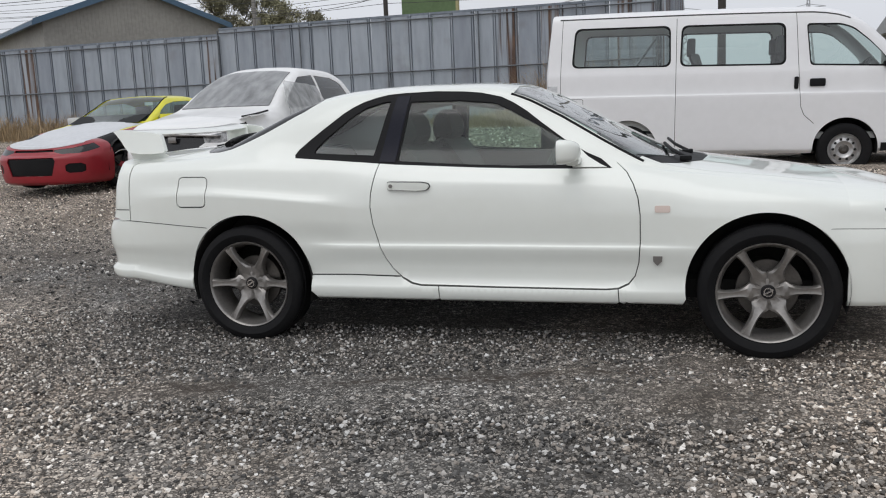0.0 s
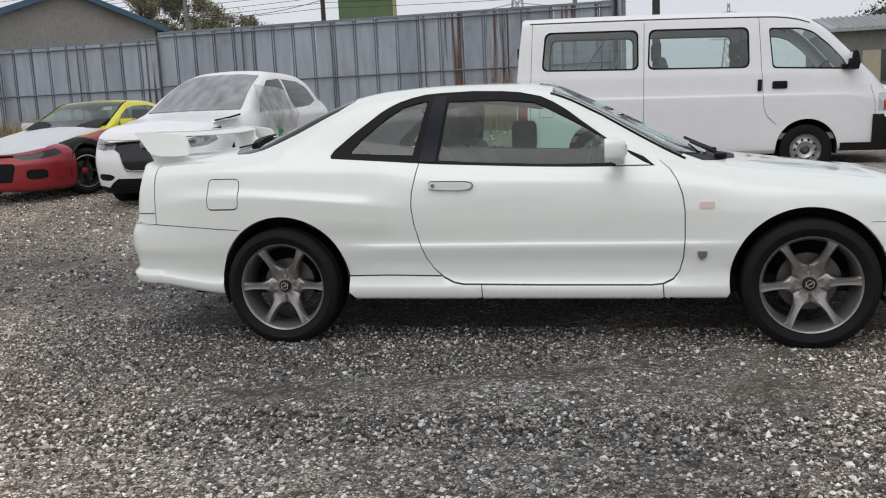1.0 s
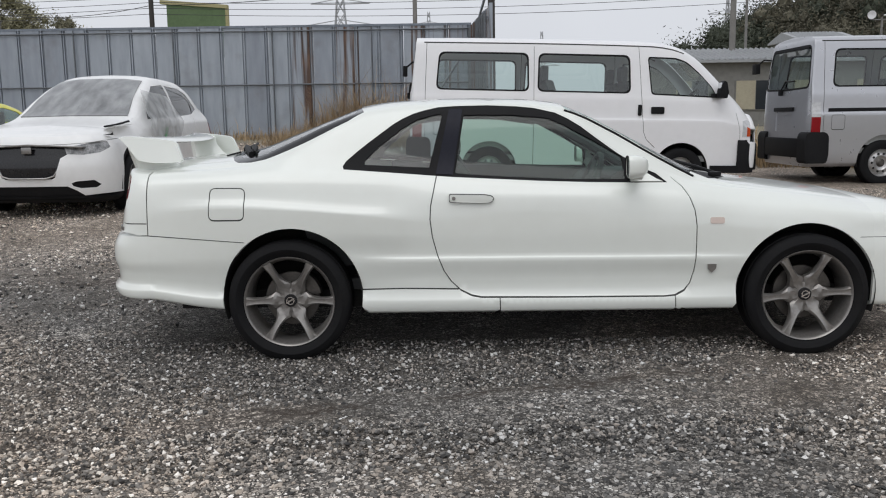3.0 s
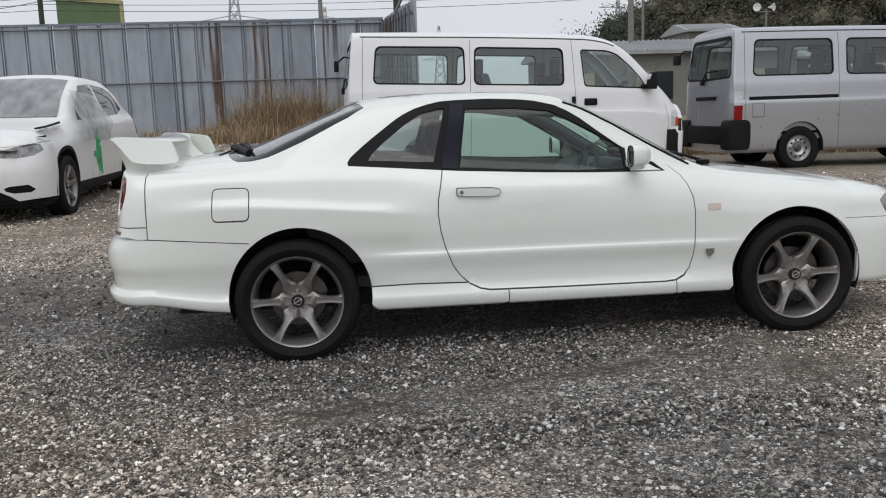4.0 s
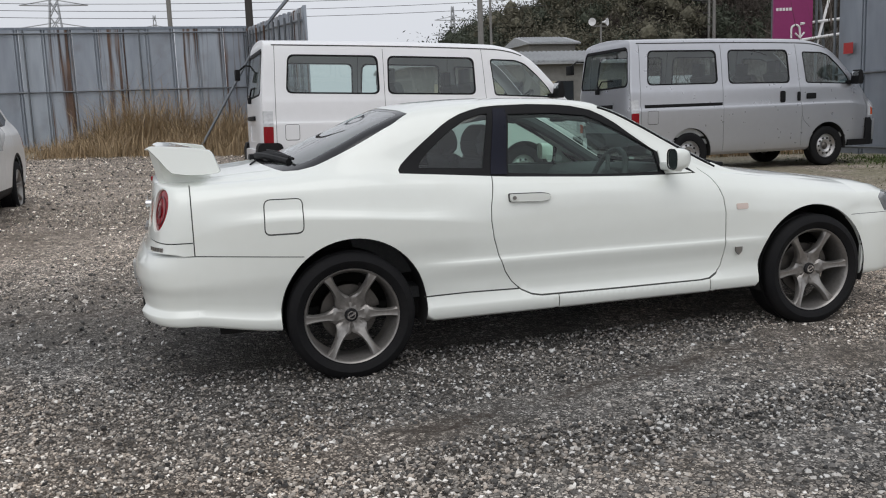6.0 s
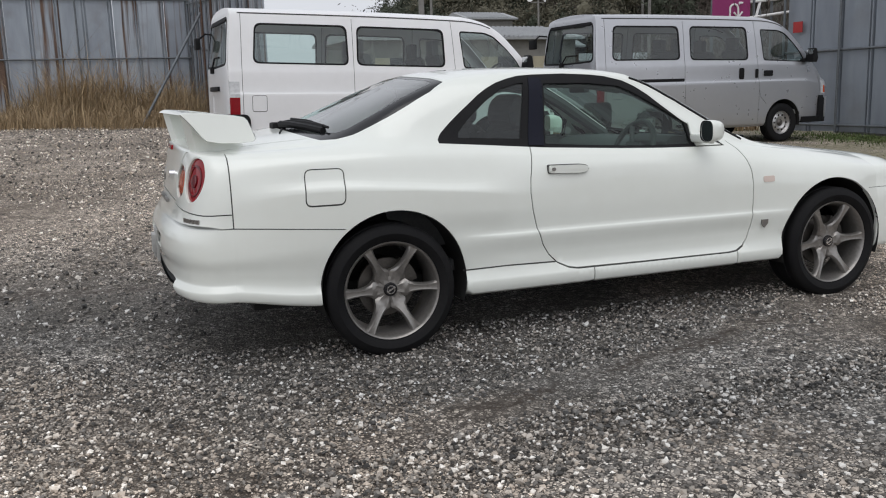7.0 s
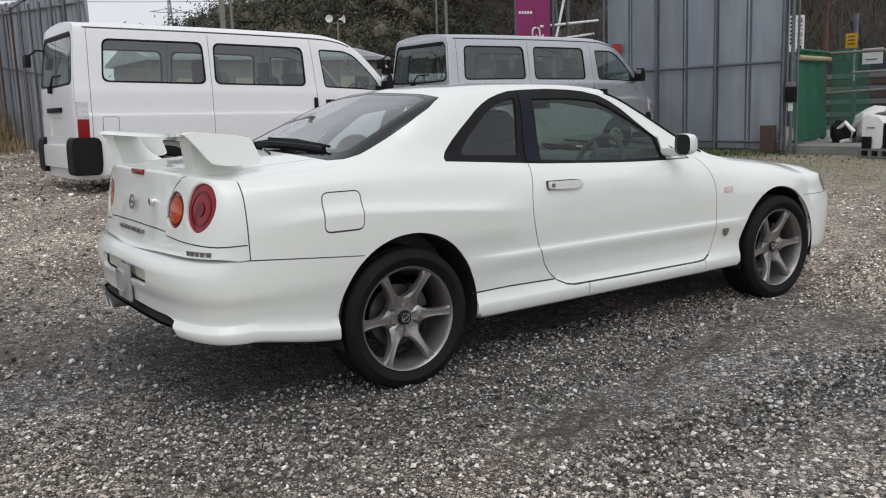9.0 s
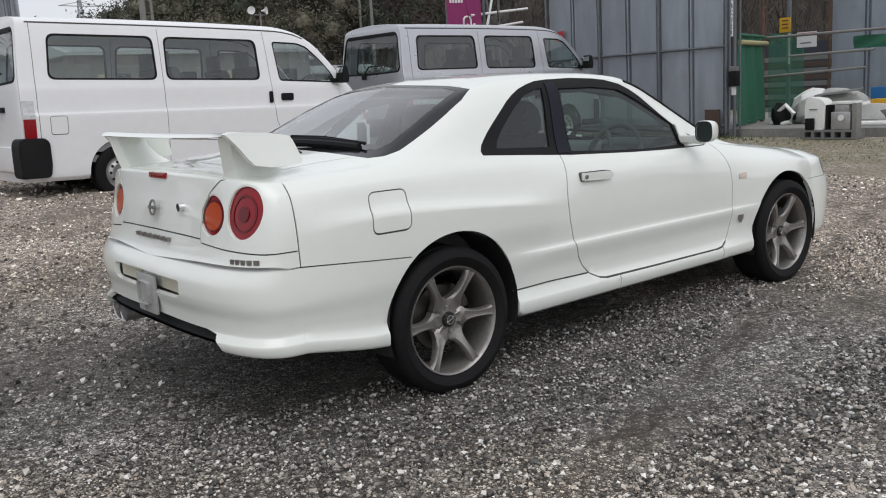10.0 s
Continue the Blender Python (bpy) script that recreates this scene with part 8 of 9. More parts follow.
    t = thing("dark_bumper", "dark grey bumper shell lying on the slab", "scrap panel", Matrix.Translation((14.1, 3.2, zs)))
    bm = bmesh.new()
    box(bm, (-.2, -1.0, 0), (.2, .55, .26), .08)
    part("shell", bm, GREY_PLASTIC, t)
    t = thing("grey_spoiler", "grey blade lying over the white panels", "scrap panel", Matrix.Translation((14.0, 4.55, zs + .56)))
    bm = bmesh.new()
    prism(bm, [(-.12, 0), (.12, .02), (.10, .05), (-.10, .03)], 1, -.45, .40)
    bmesh.ops.rotate(bm, verts=bm.verts, cent=(0, 0, 0), matrix=Matrix.Rotation(radians(-6), 3, 'X'))
    part("blade", bm, GREY_PLASTIC, t)
    for at, mat, nm, lab in (((14.5, 3.85, zs + .25), BLUE_TUB, "blue_tub", "blue plastic tub on the scrap heap"), ((14.2, 3.80, zs + .18), YELLOW_SIGN, "yellow_tub", "yellow plastic tub on the scrap heap")):
        t = thing(nm, lab, "tub", Matrix.Translation(at))
        bm = bmesh.new()
        k = .18 if nm[0] == 'b' else .13
        prism(bm, [(-k, -k * 1.3), (k, -k * 1.3), (k, k * 1.3), (-k, k * 1.3)], 2, 0, .40 if nm[0] == 'b' else .26, .02)
        part("tub", bm, mat, t)
    # white appliance and engine on a plastic pallet in front of the slab
    g = gz(12.4, 4.0)
    t = thing("pallet", "dark grey plastic pallet on the gravel", "pallet", Matrix.Translation((12.42, 3.84, g)))
    bm = bmesh.new()
    box(bm, (-.18, -.48, .12), (.18, .46, .16), .006)
    box(bm, (-.18, -.48, 0), (.18, .46, .03), .006)
    for yy in np.linspace(-.45, .43, 6):
        box(bm, (-.18, yy - .03, .03), (.18, yy + .03, .12))
    part("frame", bm, GREY_PLASTIC, t, smooth=False)
    t = thing("white_appliance", "white boxy appliance housing standing on a pallet", "appliance", Matrix.Translation((12.42, 4.07, g + .16)))
    bm = bmesh.new()
    prism(bm, rounded([(-.17, 0), (.18, 0), (.19, .44), (.14, .56), (-.10, .52), (-.18, .42)], .04), 0, -.15, .16, .02)
    part("housing", bm, DULL_WHITE, t)
    bm = bmesh.new()
    box(bm, (-.165, -.04, .34), (-.148, .10, .355))
    part("lettering_bar", bm, GREY_PLASTIC, t, "unreadable dark lettering", smooth=False)
    bm = bmesh.new()
    box(bm, (-.20, .0, .0), (-.155, .16, .20), .02)
    box(bm, (-.15, -.23, .0), (.1, -.18, .42), .02)
    part("black_fitting", bm, BLACK, t)
    t = thing("scrap_engine", "small grey engine unit with fittings on a pallet", "engine", Matrix.Translation((12.42, 3.60, g + .16)))
    bm = bmesh.new()
    box(bm, (-.14, -.14, 0), (.15, .20, .30), .03)
    box(bm, (-.10, -.10, .28), (.10, .16, .42), .03)
    part("block", bm, STEEL, t)
    bm = bmesh.new()
    box(bm, (-.13, -.22, .42), (.13, .20, .47), .02)
    rod(bm, (-.16, .02, .20), (-.12, .02, .20), .05)
    part("cover", bm, DULL_WHITE, t)
    bm = bmesh.new()
    box(bm, (-.16, -.25, -.12), (.02, -.17, .44), .01)
    part("side_plate", bm, SLAB, t)
    t = thing("far_timber_stack", "stack of weathered brown boards behind the gate", "timber", Matrix.Translation((19.5, 8.0, .27)))
    for k in range(9):
        bm = bmesh.new()
        box(bm, (-.3, -2.0, k * .16), (.3, 1.6, k * .16 + .12), .01)
        part("board", bm, BROWN_BOARD if k % 2 else GREY_PLASTIC, t, smooth=False)
    t = thing("blue_tarp_fence", "dark blue sheet screen behind the gateway", "screen", Matrix.Translation((22, 10, .2)))
    bm = bmesh.new()
    box(bm, (0, -4, 0), (.06, 3.5, 1.9))
    part("sheet", bm, material("dark_blue_sheet", (.025, .032, .045), .6, noise_scale=1, amount=.4), t, smooth=False)


NET_THIN = bpy.data.materials.new("thin_green_net")
NET_THIN.use_nodes = True
_p = NET_THIN.node_tree.nodes["Principled BSDF"]
_p.inputs["Base Color"].default_value = (.018, .12, .07, 1)
_p.inputs["Roughness"].default_value = .8
_p.inputs["Alpha"].default_value = .6


# ---- plants and loose stone ----
EVERGREEN = material("dark_evergreen_leaf", (0.058, 0.068, 0.044), 0.8, noise_scale=.25, amount=.7, dark=(0.030, 0.036, 0.024), island=.1)
OLIVE = material("olive_leaf", (0.26, 0.24, 0.16), 0.75, noise_scale=.25, amount=.7, dark=(0.04, 0.048, 0.026), island=.35)
BAMBOO = material("bamboo_leaf", (0.34, 0.32, 0.20), 0.75, noise_scale=.25, amount=.7, dark=(0.11, 0.11, 0.06), island=.35)
GROVE = material("dull_grove_leaf", (0.125, 0.115, 0.078), 0.8, noise_scale=.25, amount=.7, dark=(0.065, 0.060, 0.042), island=.1)
BARE = material("bare_twig", (0.085, 0.068, 0.056), 0.9, noise_scale=.4, amount=.6, dark=(0.03, 0.024, 0.02), island=.35)
BARK = material("bark", (0.06, 0.05, 0.042), 0.9, noise_scale=3, amount=.5)
HILL = material("leaf_litter_slope", (0.036, 0.030, 0.022), 0.95, noise_scale=.3, amount=.6)
DRY_GRASS = material("dry_grass", (0.36, 0.265, 0.155), 0.8, noise_scale=3, amount=.5, dark=(0.18, 0.12, 0.065), island=.4)
GREEN_GRASS = material("green_weed", (0.065, 0.105, 0.025), 0.8, noise_scale=3, amount=.5, dark=(0.10, 0.085, 0.035), island=.4)

TURF = material("olive_turf", (0.20, 0.19, 0.085), 0.85, noise_scale=3, amount=.6, dark=(0.13, 0.10, 0.05), island=.4)


def leaves(centres, radii, per, size, seed, flat=.8):
    """Leaf clumps as small bent quads spread through round crowns: vertices and faces."""
    rng = np.random.default_rng(seed)
    V, F = [], []
    o = 0
    for c, r in zip(centres, radii):
        n = per
        d = rng.normal(size=(n, 3))
        d /= np.linalg.norm(d, axis=1)[:, None]
        rr = np.minimum(np.abs(rng.normal(0, .62, n)), 1.6)
        p = np.array(c) + d * rr[:, None] * np.array(r)
        a = rng.normal(size=(n, 3))
        a /= np.linalg.norm(a, axis=1)[:, None]
        b = np.cross(a, rng.normal(size=(n, 3)))
        b /= np.linalg.norm(b, axis=1)[:, None]
        s = size * rng.uniform(.5, 1.3, n)[:, None]
        q = np.stack([p - a * s, p - b * s * flat * .5, p + a * s, p + b * s * flat * .5], 1)
        V.append(q.reshape(-1, 3))
        F.append((np.arange(n * 4).reshape(n, 4) + o))
        o += n * 4
    return np.concatenate(V), np.concatenate(F)


def tree(x, y, z, height, spread, mat, label, seed, per=620, size=.11, blobs=44):
    rng = np.random.default_rng(seed)
    t = thing("tree", label, "tree", Matrix.Translation((x, y, z)), group="trees behind the fence")
    bm = bmesh.new()
    rod(bm, (0, 0, -.5), (.1, 0, height * .75), height * .022, height * .008, 8)
    for k in range(7):
        a, h = rng.uniform(0, 6.28), rng.uniform(.3, .75) * height
        rod(bm, (0, 0, h), (math.cos(a) * spread * .7, math.sin(a) * spread * .7, h + height * .16), height * .009, .01, 5)
    part("trunk", bm, BARK, t)
    cs, rs = [], []
    for k in range(blobs):
        h = rng.uniform(.30, .98)
        w = spread * (1.1 - .8 * abs(h - .5) / .5) * rng.uniform(0, 1) ** .6
        a = rng.uniform(0, 6.28)
        cs.append((math.cos(a) * w, math.sin(a) * w, h * height))
        rs.append(np.array([1, 1, .8]) * spread * rng.uniform(.16, .36))
    v, f = leaves(cs, rs, per, size, seed + 1)
    mesh_ob("crown", v, f, mat, t, smooth=False)
    return t


def hill_height(x, y):
    """The wooded slope beyond the yard."""
    x, y = np.asarray(x, float), np.asarray(y, float)
    rise = ease(0, 1, (y + .3 * x - 96) / 40) * ease(.21, .27, x / (y + 5)) * (2.5 + 6.0 * ease(.27, .35, x / (y + 5)) + 12 * ease(.36, .60, x / (y + 5)))
    east = ease(0, 1, (x - 27) / 26) * ease(-40, 0, y) * (1 - ease(30, 75, y)) * 12
    return .6 + np.maximum(rise, east)


def woods():
    xs, ys = np.linspace(14, 210, 60), np.linspace(-40, 230, 70)
    X, Y = np.meshgrid(xs, ys, indexing='ij')
    Z = hill_height(X, Y)
    i = np.arange(X.size).reshape(X.shape)
    f = np.stack([i[:-1, :-1].ravel(), i[1:, :-1].ravel(), i[1:, 1:].ravel(), i[:-1, 1:].ravel()], 1)
    keep = (Z.ravel()[f].max(1) > .75)
    tagged(mesh_ob("hill", np.stack([X.ravel(), Y.ravel(), Z.ravel()], 1), f[keep], HILL), "wooded brown slope behind the yard", "hill", kind="structure")
    rng = np.random.default_rng(11)
    sets = {"evergreen": [], "bamboo": [], "bare": []}
    for k in range(900):
        x, y = rng.uniform(22, 120), rng.uniform(72, 140)
        h = float(hill_height(x, y))
        if h < 2.2 or x / (y + 5) > .95:
            continue
        b = x / (y + 5)
        kind = "evergreen" if b < .36 else ("bamboo" if b < .62 and rng.random() < .75 else ("bare" if rng.random() < .68 else "evergreen"))
        if k % 7 == 0:
            kind = "evergreen"
        sets[kind].append((x, y, h))
    for kind, mat, per, size, lab in (("evergreen", EVERGREEN, 400, .25, "dark evergreen trees on the far slope"), ("bamboo", GROVE, 420, .24, "yellow-green bamboo grove on the far slope"), ("bare", BARE, 190, .46, "bare brown winter trees on the far slope")):
        cs, rs = [], []
        for x, y, h in sets[kind]:
            s = rng.uniform(.7, 1.25)
            for q in range(4):
                cs.append((x + rng.normal() * 1.3, y + rng.normal() * 1.3, h + rng.uniform(2, 6.2) * s))
                rs.append(np.array([2.0, 2.0, 2.2]) * rng.uniform(.6, 1.1) * s)
        if cs:
            v, f = leaves(cs, rs, per, size, 31 + len(cs), .7 if kind != "bare" else .16)
            if kind != "bare":
                # the dense uneven heart of each crown, under its leaves
                bm = bmesh.new()
                bmesh.ops.create_icosphere(bm, subdivisions=1, radius=1)
                ball = np.array([q.co[:] for q in bm.verts])
                tri = np.array([[q.index for q in g.verts] for g in bm.faces])
                bm.free()
                hearts = []
                for c, r in zip(cs, rs):
                    hearts.append(np.array(c) + ball * (np.array(r) * .46) * rng.uniform(.70, 1.2, (len(ball), 1)))
                hf = np.concatenate([tri + len(v) + i * len(ball) for i in range(len(cs))])
                f = f.tolist() + hf.tolist()
                v = np.concatenate([v] + hearts)
            ob = mesh_ob("far_" + kind + "_woods", v, f, mat, smooth=False)
            tagged(ob, lab, "woods", kind="stuff")
    # brown thicket beyond the gateway
    rng = np.random.default_rng(5)
    V, F, o = [], [], 0
    for k in range(2600):
        x, y = rng.uniform(24, 46), rng.uniform(2, 40)
        h = float(hill_height(x, y))
        L = rng.uniform(1.2, 4.5)
        d = np.array([rng.normal() * .35, rng.normal() * .35, 1.0])
        d /= np.linalg.norm(d)
        p = np.array([x, y, h])
        w = np.array([rng.normal(), rng.normal(), 0])
        w = w / np.linalg.norm(w) * rng.uniform(.012, .05)
        tip = p + d * L
        V += [p - w, p + w, tip]
        F.append((o, o + 1, o + 2))
        o += 3
        for q in range(5):
            t = rng.uniform(.3, .95)
            b = p + d * L * t
            e = b + (d * .6 + rng.normal(size=3) * .6) * L * .35
            V += [b - w * .5, b + w * .5, e]
            F.append((o, o + 1, o + 2))
            o += 3
    ob = mesh_ob("thicket", np.array(V), F, BARE, smooth=False)
    tagged(ob, "brown bare thicket on the slope beyond the gateway", "thicket", kind="stuff")
    cs = [(rng.uniform(26, 48), rng.uniform(2, 40), 0) for _ in range(120)]
    cs = [(x, y, float(hill_height(x, y)) + rng.uniform(.3, 2.5)) for x, y, _ in cs]
    v, f = leaves(cs, [np.array([1.2, 1.2, .9])] * len(cs), 110, .16, 77, .3)
    ob = mesh_ob("undergrowth", v, f, EVERGREEN, smooth=False)
    tagged(ob, "dark undergrowth on the slope beyond the gateway", "undergrowth", kind="stuff")


def grass(name, label, zone, count, height, mat, seed, lean=.35, width=.008):
    """Blades of grass over a zone given as a sampler of (x, y) and a height factor."""
    rng = np.random.default_rng(seed)
    V, F, o = [], [], 0
    for k in range(count):
        x, y, g = zone(rng)
        z = gz(x, y) - .02
        L = height * g * rng.uniform(.45, 1.15)
        a = rng.uniform(0, 6.28)
        d = np.array([math.cos(a), math.sin(a), 0]) * lean * rng.uniform(.2, 1.3) * L
        w = np.array([-math.sin(a), math.cos(a), 0]) * width * rng.uniform(.6, 1.6)
        p = np.array([x, y, z])
        m = p + d * .35 + np.array([0, 0, L * .6])
        t = p + d + np.array([0, 0, L * rng.uniform(.75, 1)])
        V += [p - w, p + w, m + w * .8, m - w * .8, t]
        F += [(o, o + 1, o + 2, o + 3), (o + 3, o + 2, o + 4)]
        o += 5
    ob = mesh_ob(name, np.array(V), F, mat, smooth=False)
    return tagged(ob, label, "grass", kind="stuff")


def plants():
    for k, (x, y, h, s) in enumerate([(-37.8, 64, 12.0, 3.0), (-35.2, 63, 11.0, 2.9), (-32.8, 64, 10.2, 2.8), (-30.4, 62, 9.2, 2.6), (-28.0, 62, 8.2, 2.4), (-25.8, 61, 7.2, 2.1)]):
        tree(x, y, .9, h, s, BAMBOO if k % 3 != 1 else OLIVE, "dull olive broad tree behind the fence" if k % 3 == 1 else "yellow-green tree behind the fence", 50 + k)
    woods()
    cl = [(-3.3, 22.4, .45), (-2.8, 22.6, .85), (-2.2, 22.8, 1.25), (-1.5, 22.6, 1.2), (-1.9, 21.4, .85), (-.9, 22.7, 1.15), (-.5, 21.6, .7), (.3, 22.8, .75), (.7, 23.2, 1.0), (-2.6, 20.9, .5), (-.8, 20.6, .45), (-3.4, 21.0, .35), (-2.4, 19.6, .42), (-1.2, 19.2, .42), (0, 18.8, .42), (.8, 19.8, .65), (1.0, 21.5, .9), (-.5, 18.2, .28), (-3.6, 19.9, .3), (.7, 17.6, .3)]
    def tall(rng):
        c = cl[rng.integers(len(cl))]
        return c[0] + rng.normal() * .42, c[1] + rng.normal() * .42, c[2] * (rng.uniform(.35, 1.0) if rng.random() < .9 else rng.uniform(1.0, 1.35))
    grass("dry_grass_clump", "tall dry brown grass against the fence", tall, 17000, 1.62, DRY_GRASS, 1, .8, .0055)
    def along(rng):
        return rng.uniform(-27, 2), 24.9 - abs(rng.normal()) * 1.0, rng.uniform(.4, 1.0) * (1.7 if rng.random() < .12 else .8)
    grass("fence_foot_grass", "low dry grass along the foot of the fence", along, 8000, .5, DRY_GRASS, 2, .8, .007)
    def left(rng):
        return rng.uniform(-24, -12), 23.5 - abs(rng.normal()) * 1.3, rng.uniform(.5, 1.2)
    grass("dry_grass_strip", "dry brown grass beside the parked cars", left, 6000, 1.0, DRY_GRASS, 3, .7, .008)
    def right(rng):
        a = rng.uniform(0, 6.28)
        r = abs(rng.normal()) * .8
        return 11.7 + math.cos(a) * r * .9, 7.4 + math.sin(a) * r * 1.6, rng.uniform(.5, 1.1)
    grass("green_weed_patch", "green weeds at the foot of the fence", right, 6000, .09, GREEN_GRASS, 4, .7, .009)
    def between(rng):
        return rng.uniform(5.2, 12), 10.5 + abs(rng.normal()) * 2.5, rng.uniform(.4, 1.1)
    grass("yard_edge_grass", "dry grass behind the vans", between, 4200, .75, DRY_GRASS, 6, .5, .013)
    def rough(rng):
        return rng.uniform(6.5, 12.4), rng.uniform(1.5, 7.0), rng.uniform(.3, 1.0)
    grass("thin_turf", "thin dead turf over the gravel by the gateway", rough, 9000, .05, TURF, 8, 1.2, .006)


STONE = bpy.data.materials.new("loose_stone")
STONE.use_nodes = True
sn, sl = STONE.node_tree.nodes, STONE.node_tree.links
sp = sn["Principled BSDF"]
sp.inputs["Roughness"].default_value = .82
sg_ = sn.new("ShaderNodeNewGeometry")
sr = sn.new("ShaderNodeValToRGB")
stops = [(0.0, (.03, .029, .029)), (.20, (.085, .083, .080)), (.42, (.195, .186, .176)), (.62, (.32, .298, .272)), (.78, (.45, .395, .345)), (.90, (.66, .64, .61)), (1.0, (.88, .87, .85))]
sr.color_ramp.elements[0].position, sr.color_ramp.elements[0].color = stops[0][0], (*stops[0][1], 1)
sr.color_ramp.elements[1].position, sr.color_ramp.elements[1].color = stops[-1][0], (*stops[-1][1], 1)
for pos, c in stops[1:-1]:
    sr.color_ramp.elements.new(pos).color = (*c, 1)
sl.new(sg_.outputs["Random Per Island"], sr.inputs[0])
stc = sn.new("ShaderNodeTexCoord")
snz = sn.new("ShaderNodeTexNoise")
snz.inputs["Scale"].default_value, snz.inputs["Detail"].default_value = 160, 4
sl.new(stc.outputs["Object"], snz.inputs["Vector"])
smr = sn.new("ShaderNodeMapRange")
smr.inputs["To Min"].default_value, smr.inputs["To Max"].default_value = .56, 1.02
sl.new(snz.outputs[0], smr.inputs["Value"])
smu = sn.new("ShaderNodeVectorMath")
smu.operation = 'SCALE'
sl.new(sr.outputs[0], smu.inputs[0])
sl.new(smr.outputs[0], smu.inputs["Scale"])
sxyz = sn.new("ShaderNodeSeparateXYZ")
sl.new(stc.outputs["Object"], sxyz.inputs[0])
# stones multiplied paler by position: back left, far back and right
spale = []
sslant = sn.new("ShaderNodeMath")
sslant.operation = 'MULTIPLY_ADD'
sslant.inputs[1].default_value = 1.2
sl.new(sxyz.outputs[1], sslant.inputs[0])
sl.new(sxyz.outputs[0], sslant.inputs[2])
for src_, lo_, hi_ in ((sslant.outputs[0], -1.7, -3.6), (sxyz.outputs[1], .6, 3.2), (sxyz.outputs[0], 1.9, 3.2)):
    r_ = sn.new("ShaderNodeMapRange")
    r_.inputs["From Min"].default_value, r_.inputs["From Max"].default_value = lo_, hi_
    sl.new(src_, r_.inputs["Value"])
    spale.append(r_.outputs[0])
smax = sn.new("ShaderNodeMath")
smax.operation = 'MAXIMUM'
sl.new(spale[0], smax.inputs[0])
sl.new(spale[1], smax.inputs[1])
smax2 = sn.new("ShaderNodeMath")
smax2.operation = 'MAXIMUM'
sl.new(smax.outputs[0], smax2.inputs[0])
sl.new(spale[2], smax2.inputs[1])
sbuff = sn.new("ShaderNodeMix")
sbuff.data_type, sbuff.blend_type = 'RGBA', 'MULTIPLY'
sbuff.inputs[7].default_value = (1.88, 1.78, 1.66, 1)
sl.new(smax2.outputs[0], sbuff.inputs["Factor"])
sl.new(smu.outputs[0], sbuff.inputs[6])
sl.new(sbuff.outputs[2], sp.inputs["Base Color"])

RUT_LINE = [(-9.0, -3.6), (-1.06, -2.0), (-.45, -1.86), (.06, -1.72), (.6, -1.55), (.95, -1.43), (1.4, -1.26), (1.88, -1.08), (2.4, -.95), (4.5, -.3)]


def rut_distance(x, y):
    """How far a place lies from the two wheel ruts."""
    pts = np.array(RUT_LINE)
    d = np.abs(y - np.interp(x, pts[:, 0], pts[:, 1]))
    d2 = np.abs(y - np.interp(x, [-8, -3, -2, -.87, 6], [1.7, 1.28, 1.2, .95, .2]))
    spot = np.minimum(np.hypot((x - 2.28) / 1.7, y + 1.45), np.hypot((x - 1.88) / 1.6, y + 1.08))
    broken = .05 * np.sin(2.3 * x + 1.0) * np.sin(5.1 * x) + .03 * np.sin(11 * x + 9 * y)
    return np.maximum(np.minimum(np.minimum(d, d2 * 1.3), spot) + broken, 0)


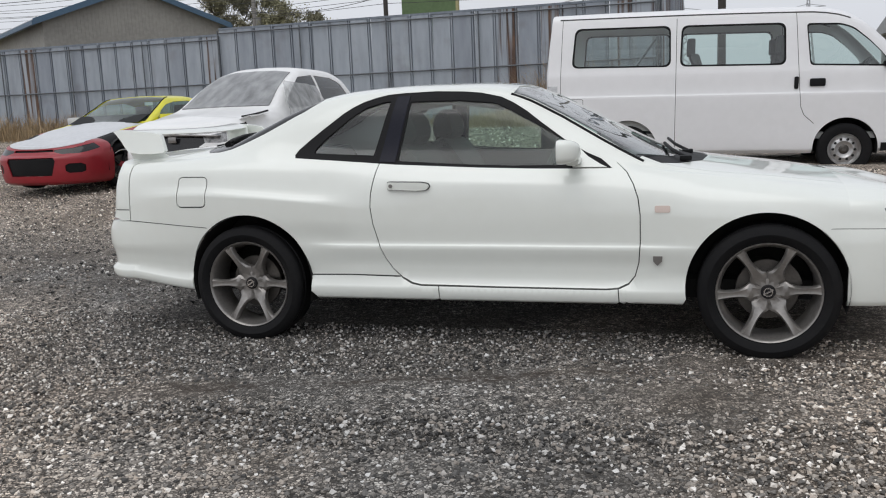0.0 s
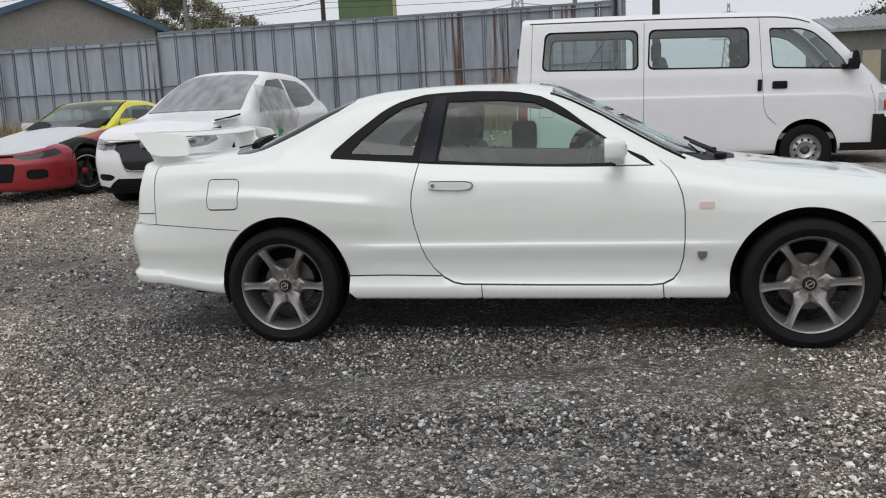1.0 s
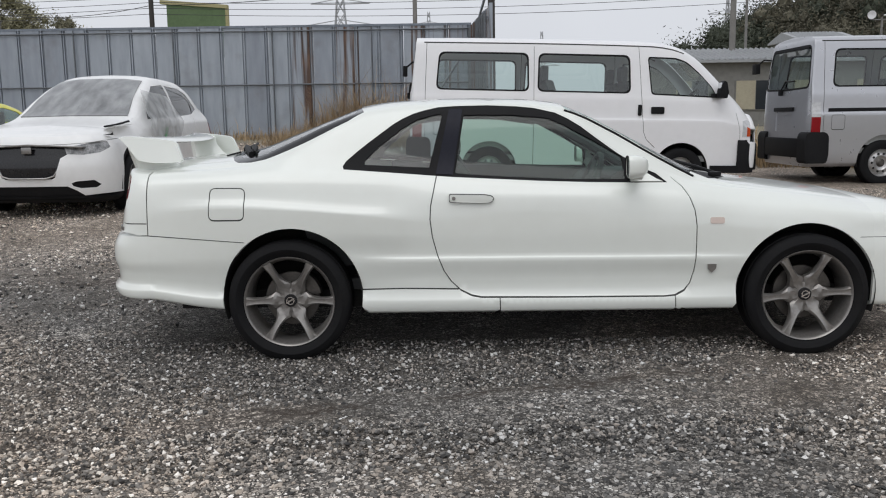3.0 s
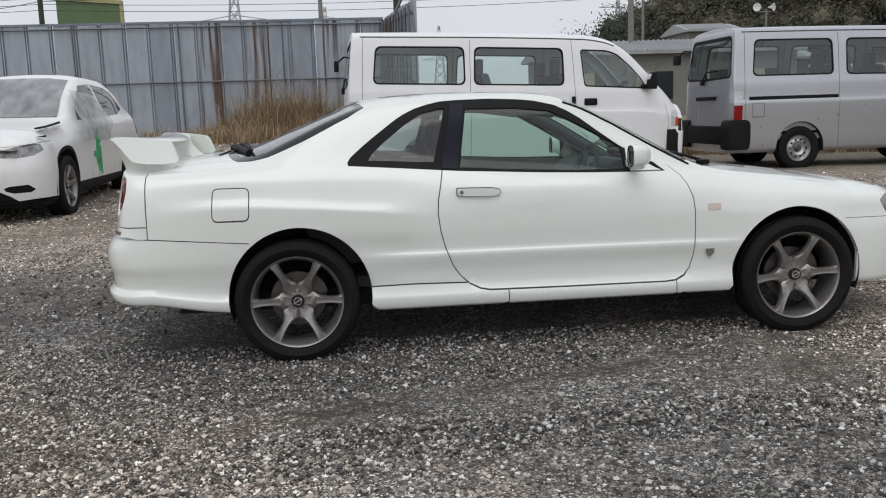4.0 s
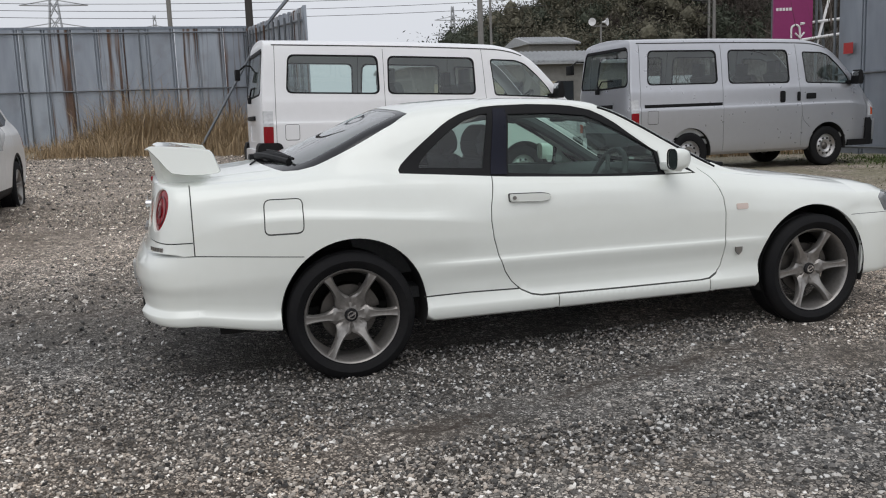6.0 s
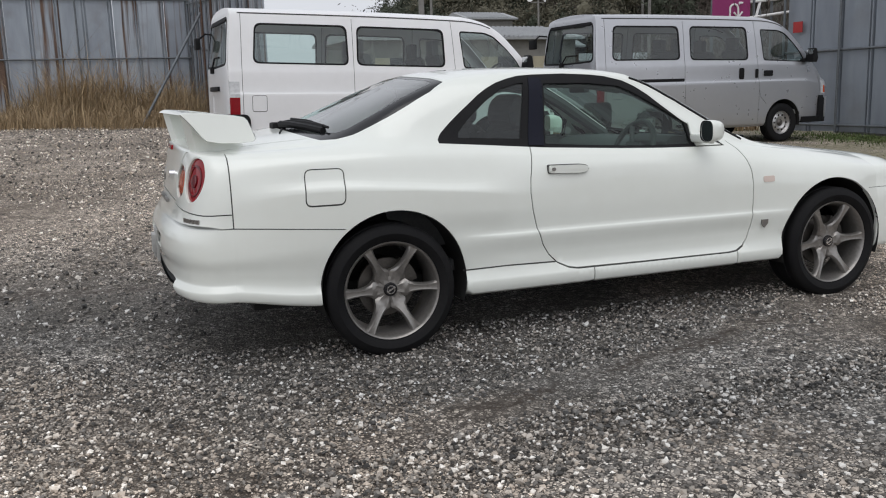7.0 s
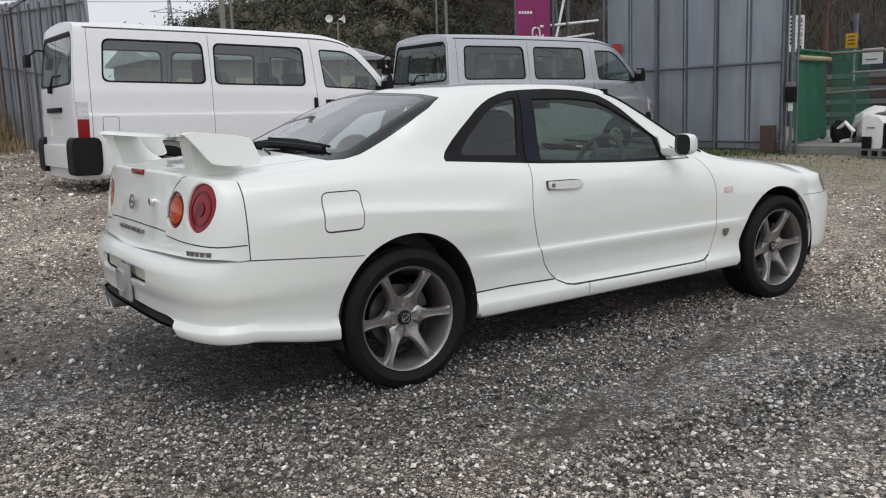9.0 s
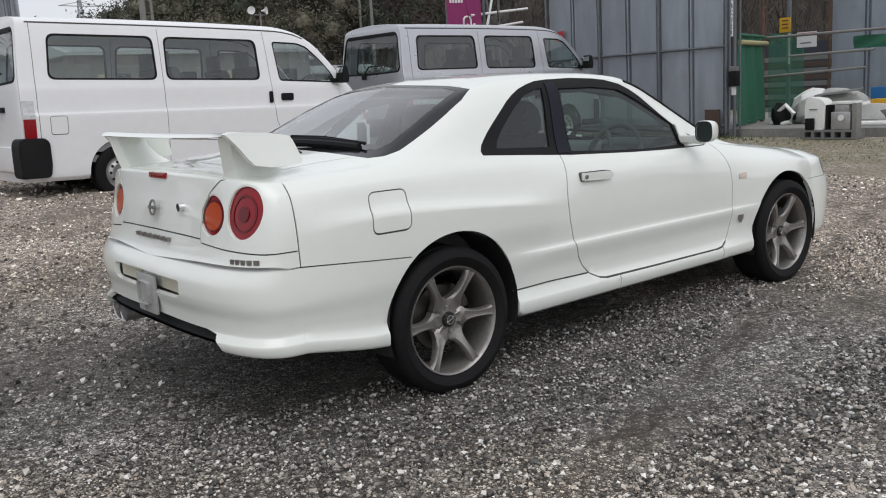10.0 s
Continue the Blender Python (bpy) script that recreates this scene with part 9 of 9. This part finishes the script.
def stones(name, label, lo, hi, count, r0, r1, seed, power=2.2):
    """Loose crushed stones, each an uneven small solid half sunk in the ground."""
    rng = np.random.default_rng(seed)
    x, y = rng.uniform(lo[0], hi[0], count), rng.uniform(lo[1], hi[1], count)
    r = r0 + (r1 - r0) * rng.uniform(0, 1, count) ** power
    d = rut_distance(x, y)
    patchy = .5 + .5 * np.sin(x * 1.7 + 1.3 * np.sin(y * 2.1)) * np.sin(y * 2.6 + 1.1 * np.sin(x * 1.3 + 2))
    fine = ease(-2.4, -1.4, y) * .72
    keep = (rng.uniform(0, 1, count) < .38 + ease(.03, .15, d)) & ((rng.uniform(0, 1, count) > .12 * patchy) | (r < .008))
    keep &= ~((np.abs(y) < .5) & (x > -.8) & (x < 3.4))
    keep &= (rng.uniform(0, 1, count) > fine * (r > .010))
    for wx in (0.0, 2.665):
        keep &= np.hypot(x - wx, (np.abs(y) - .73) * 1.2) > .12
    x, y, r = x[keep], y[keep], r[keep]
    n = len(x)
    ico = np.array([(1, 0, 0), (-1, 0, 0), (0, 1, 0), (0, -1, 0), (0, 0, 1), (0, 0, -1)], float)
    tri = np.array([(0, 2, 4), (2, 1, 4), (1, 3, 4), (3, 0, 4), (2, 0, 5), (1, 2, 5), (3, 1, 5), (0, 3, 5)])
    q = rng.normal(size=(n, 4))
    q /= np.linalg.norm(q, axis=1)[:, None]
    w, a, b, c = q.T
    R = np.stack([np.stack([1 - 2 * (b * b + c * c), 2 * (a * b - c * w), 2 * (a * c + b * w)], 1), np.stack([2 * (a * b + c * w), 1 - 2 * (a * a + c * c), 2 * (b * c - a * w)], 1), np.stack([2 * (a * c - b * w), 2 * (b * c + a * w), 1 - 2 * (a * a + b * b)], 1)], 1)
    s = rng.uniform(.55, 1.2, (n, 3)) * r[:, None]
    v = ico[None] * rng.uniform(.75, 1.35, (n, 6, 1)) * s[:, None]
    v = np.einsum('nij,nkj->nki', R, v)
    v[:, :, 2] *= .75
    v += np.stack([x, y, ground_height(x, y) - .012 * np.exp(-(rut_distance(x, y) / .12) ** 2) + r * .48 + .001], 1)[:, None]
    f = (tri[None] + (np.arange(n) * 6)[:, None, None]).reshape(-1, 3)
    me = bpy.data.meshes.new(name)
    me.vertices.add(n * 6)
    me.vertices.foreach_set("co", v.reshape(-1).astype(np.float32))
    me.loops.add(len(f) * 3)
    me.loops.foreach_set("vertex_index", f.reshape(-1).astype(np.int32))
    me.polygons.add(len(f))
    me.polygons.foreach_set("loop_start", np.arange(0, len(f) * 3, 3, dtype=np.int32))
    me.update(calc_edges=True)
    me.shade_flat()
    me.materials.append(STONE)
    return tagged(new(name, me), label, "gravel", kind="stuff")

# ---- placing ----
ground_sheet()
coupe(Matrix())
VAN_K = 1.02


def van_at(x, y, heading, ground, pitch):
    """The pose of a van from the middle of its tail."""
    return Matrix.Translation((x, y, ground)) @ Matrix.Rotation(radians(heading), 4, 'Z') @ Matrix.Rotation(radians(pitch), 4, 'Y') @ Matrix.Scale(VAN_K, 4)


van(van_at(.340, 7.842, 1.75, .304, 1.3), VAN_WHITE, "white one-box van with side windows on gravel", False)
van(van_at(6.062, 8.297, 1.46, .283, 0.0), VAN_SILVER, "silver one-box van with side windows near the fence", True)
fence_run("fence_back", (-15.3, 25.4, .60), (1.7, 25.4, .60), 3.90, "tall weathered grey steel sheet fence", rails=(1.92, 3.72), posts=3.4, rust_at=(-4.1, -2.5, 1.2))
fence_run("fence_left", (-32.3, 25.45, .60), (-15.3, 25.45, .60), 3.70, "lower run of grey steel sheet fence", rails=(1.85, 3.5), posts=3.4)
fence_run("fence_return", (1.72, 25.4, .50), (1.68, 11.8, -.55), 3.90, "rusty return of the steel sheet fence", rails=(2.4, 3.7), posts=1.1, mat=RUSTY_SHEET)
fence_run("fence_right", (12.6, 10.55, .20), (12.6, 5.95, .20), 3.6, "tall blue-grey steel sheet fence beside the gate", rails=(1.62, .14), posts=1.5, mat=DIM_SHEET)


def facing(front, forward, axle, dz=0.0):
    """The pose of a car whose front axle's middle is at front and which points along forward."""
    f = Vector((*forward, 0)).normalized()
    o = Vector((*front, 0)) - f * axle
    return Matrix.Translation((o.x, o.y, gz(*front) + dz)) @ Matrix.Rotation(math.atan2(f.y, f.x), 4, 'Z')


crossover(facing((-3.66, 4.95), (-.01, -1), 3.44, -.03) @ Matrix.Diagonal((1, 1, 1.04, 1)))
sports_coupe(facing((-6.21, 5.60), (-.004, -1), 3.51, .015) @ Matrix.Scale(1.015, 4))
far_things()
gateway()
plants()
stones("near_gravel", "loose grey and buff crushed stones near the coupe", (-5.0, -3.9), (4.6, -.4), 135000, .0052, .0150, 21)
stones("yard_gravel", "loose grey crushed stones across the yard", (-8.5, -.4), (7.5, 6.5), 85000, .0075, .021, 22)
stones("far_gravel", "loose buff stones towards the fence", (-11.0, 6.5), (2.0, 21.0), 45000, .012, .032, 23)
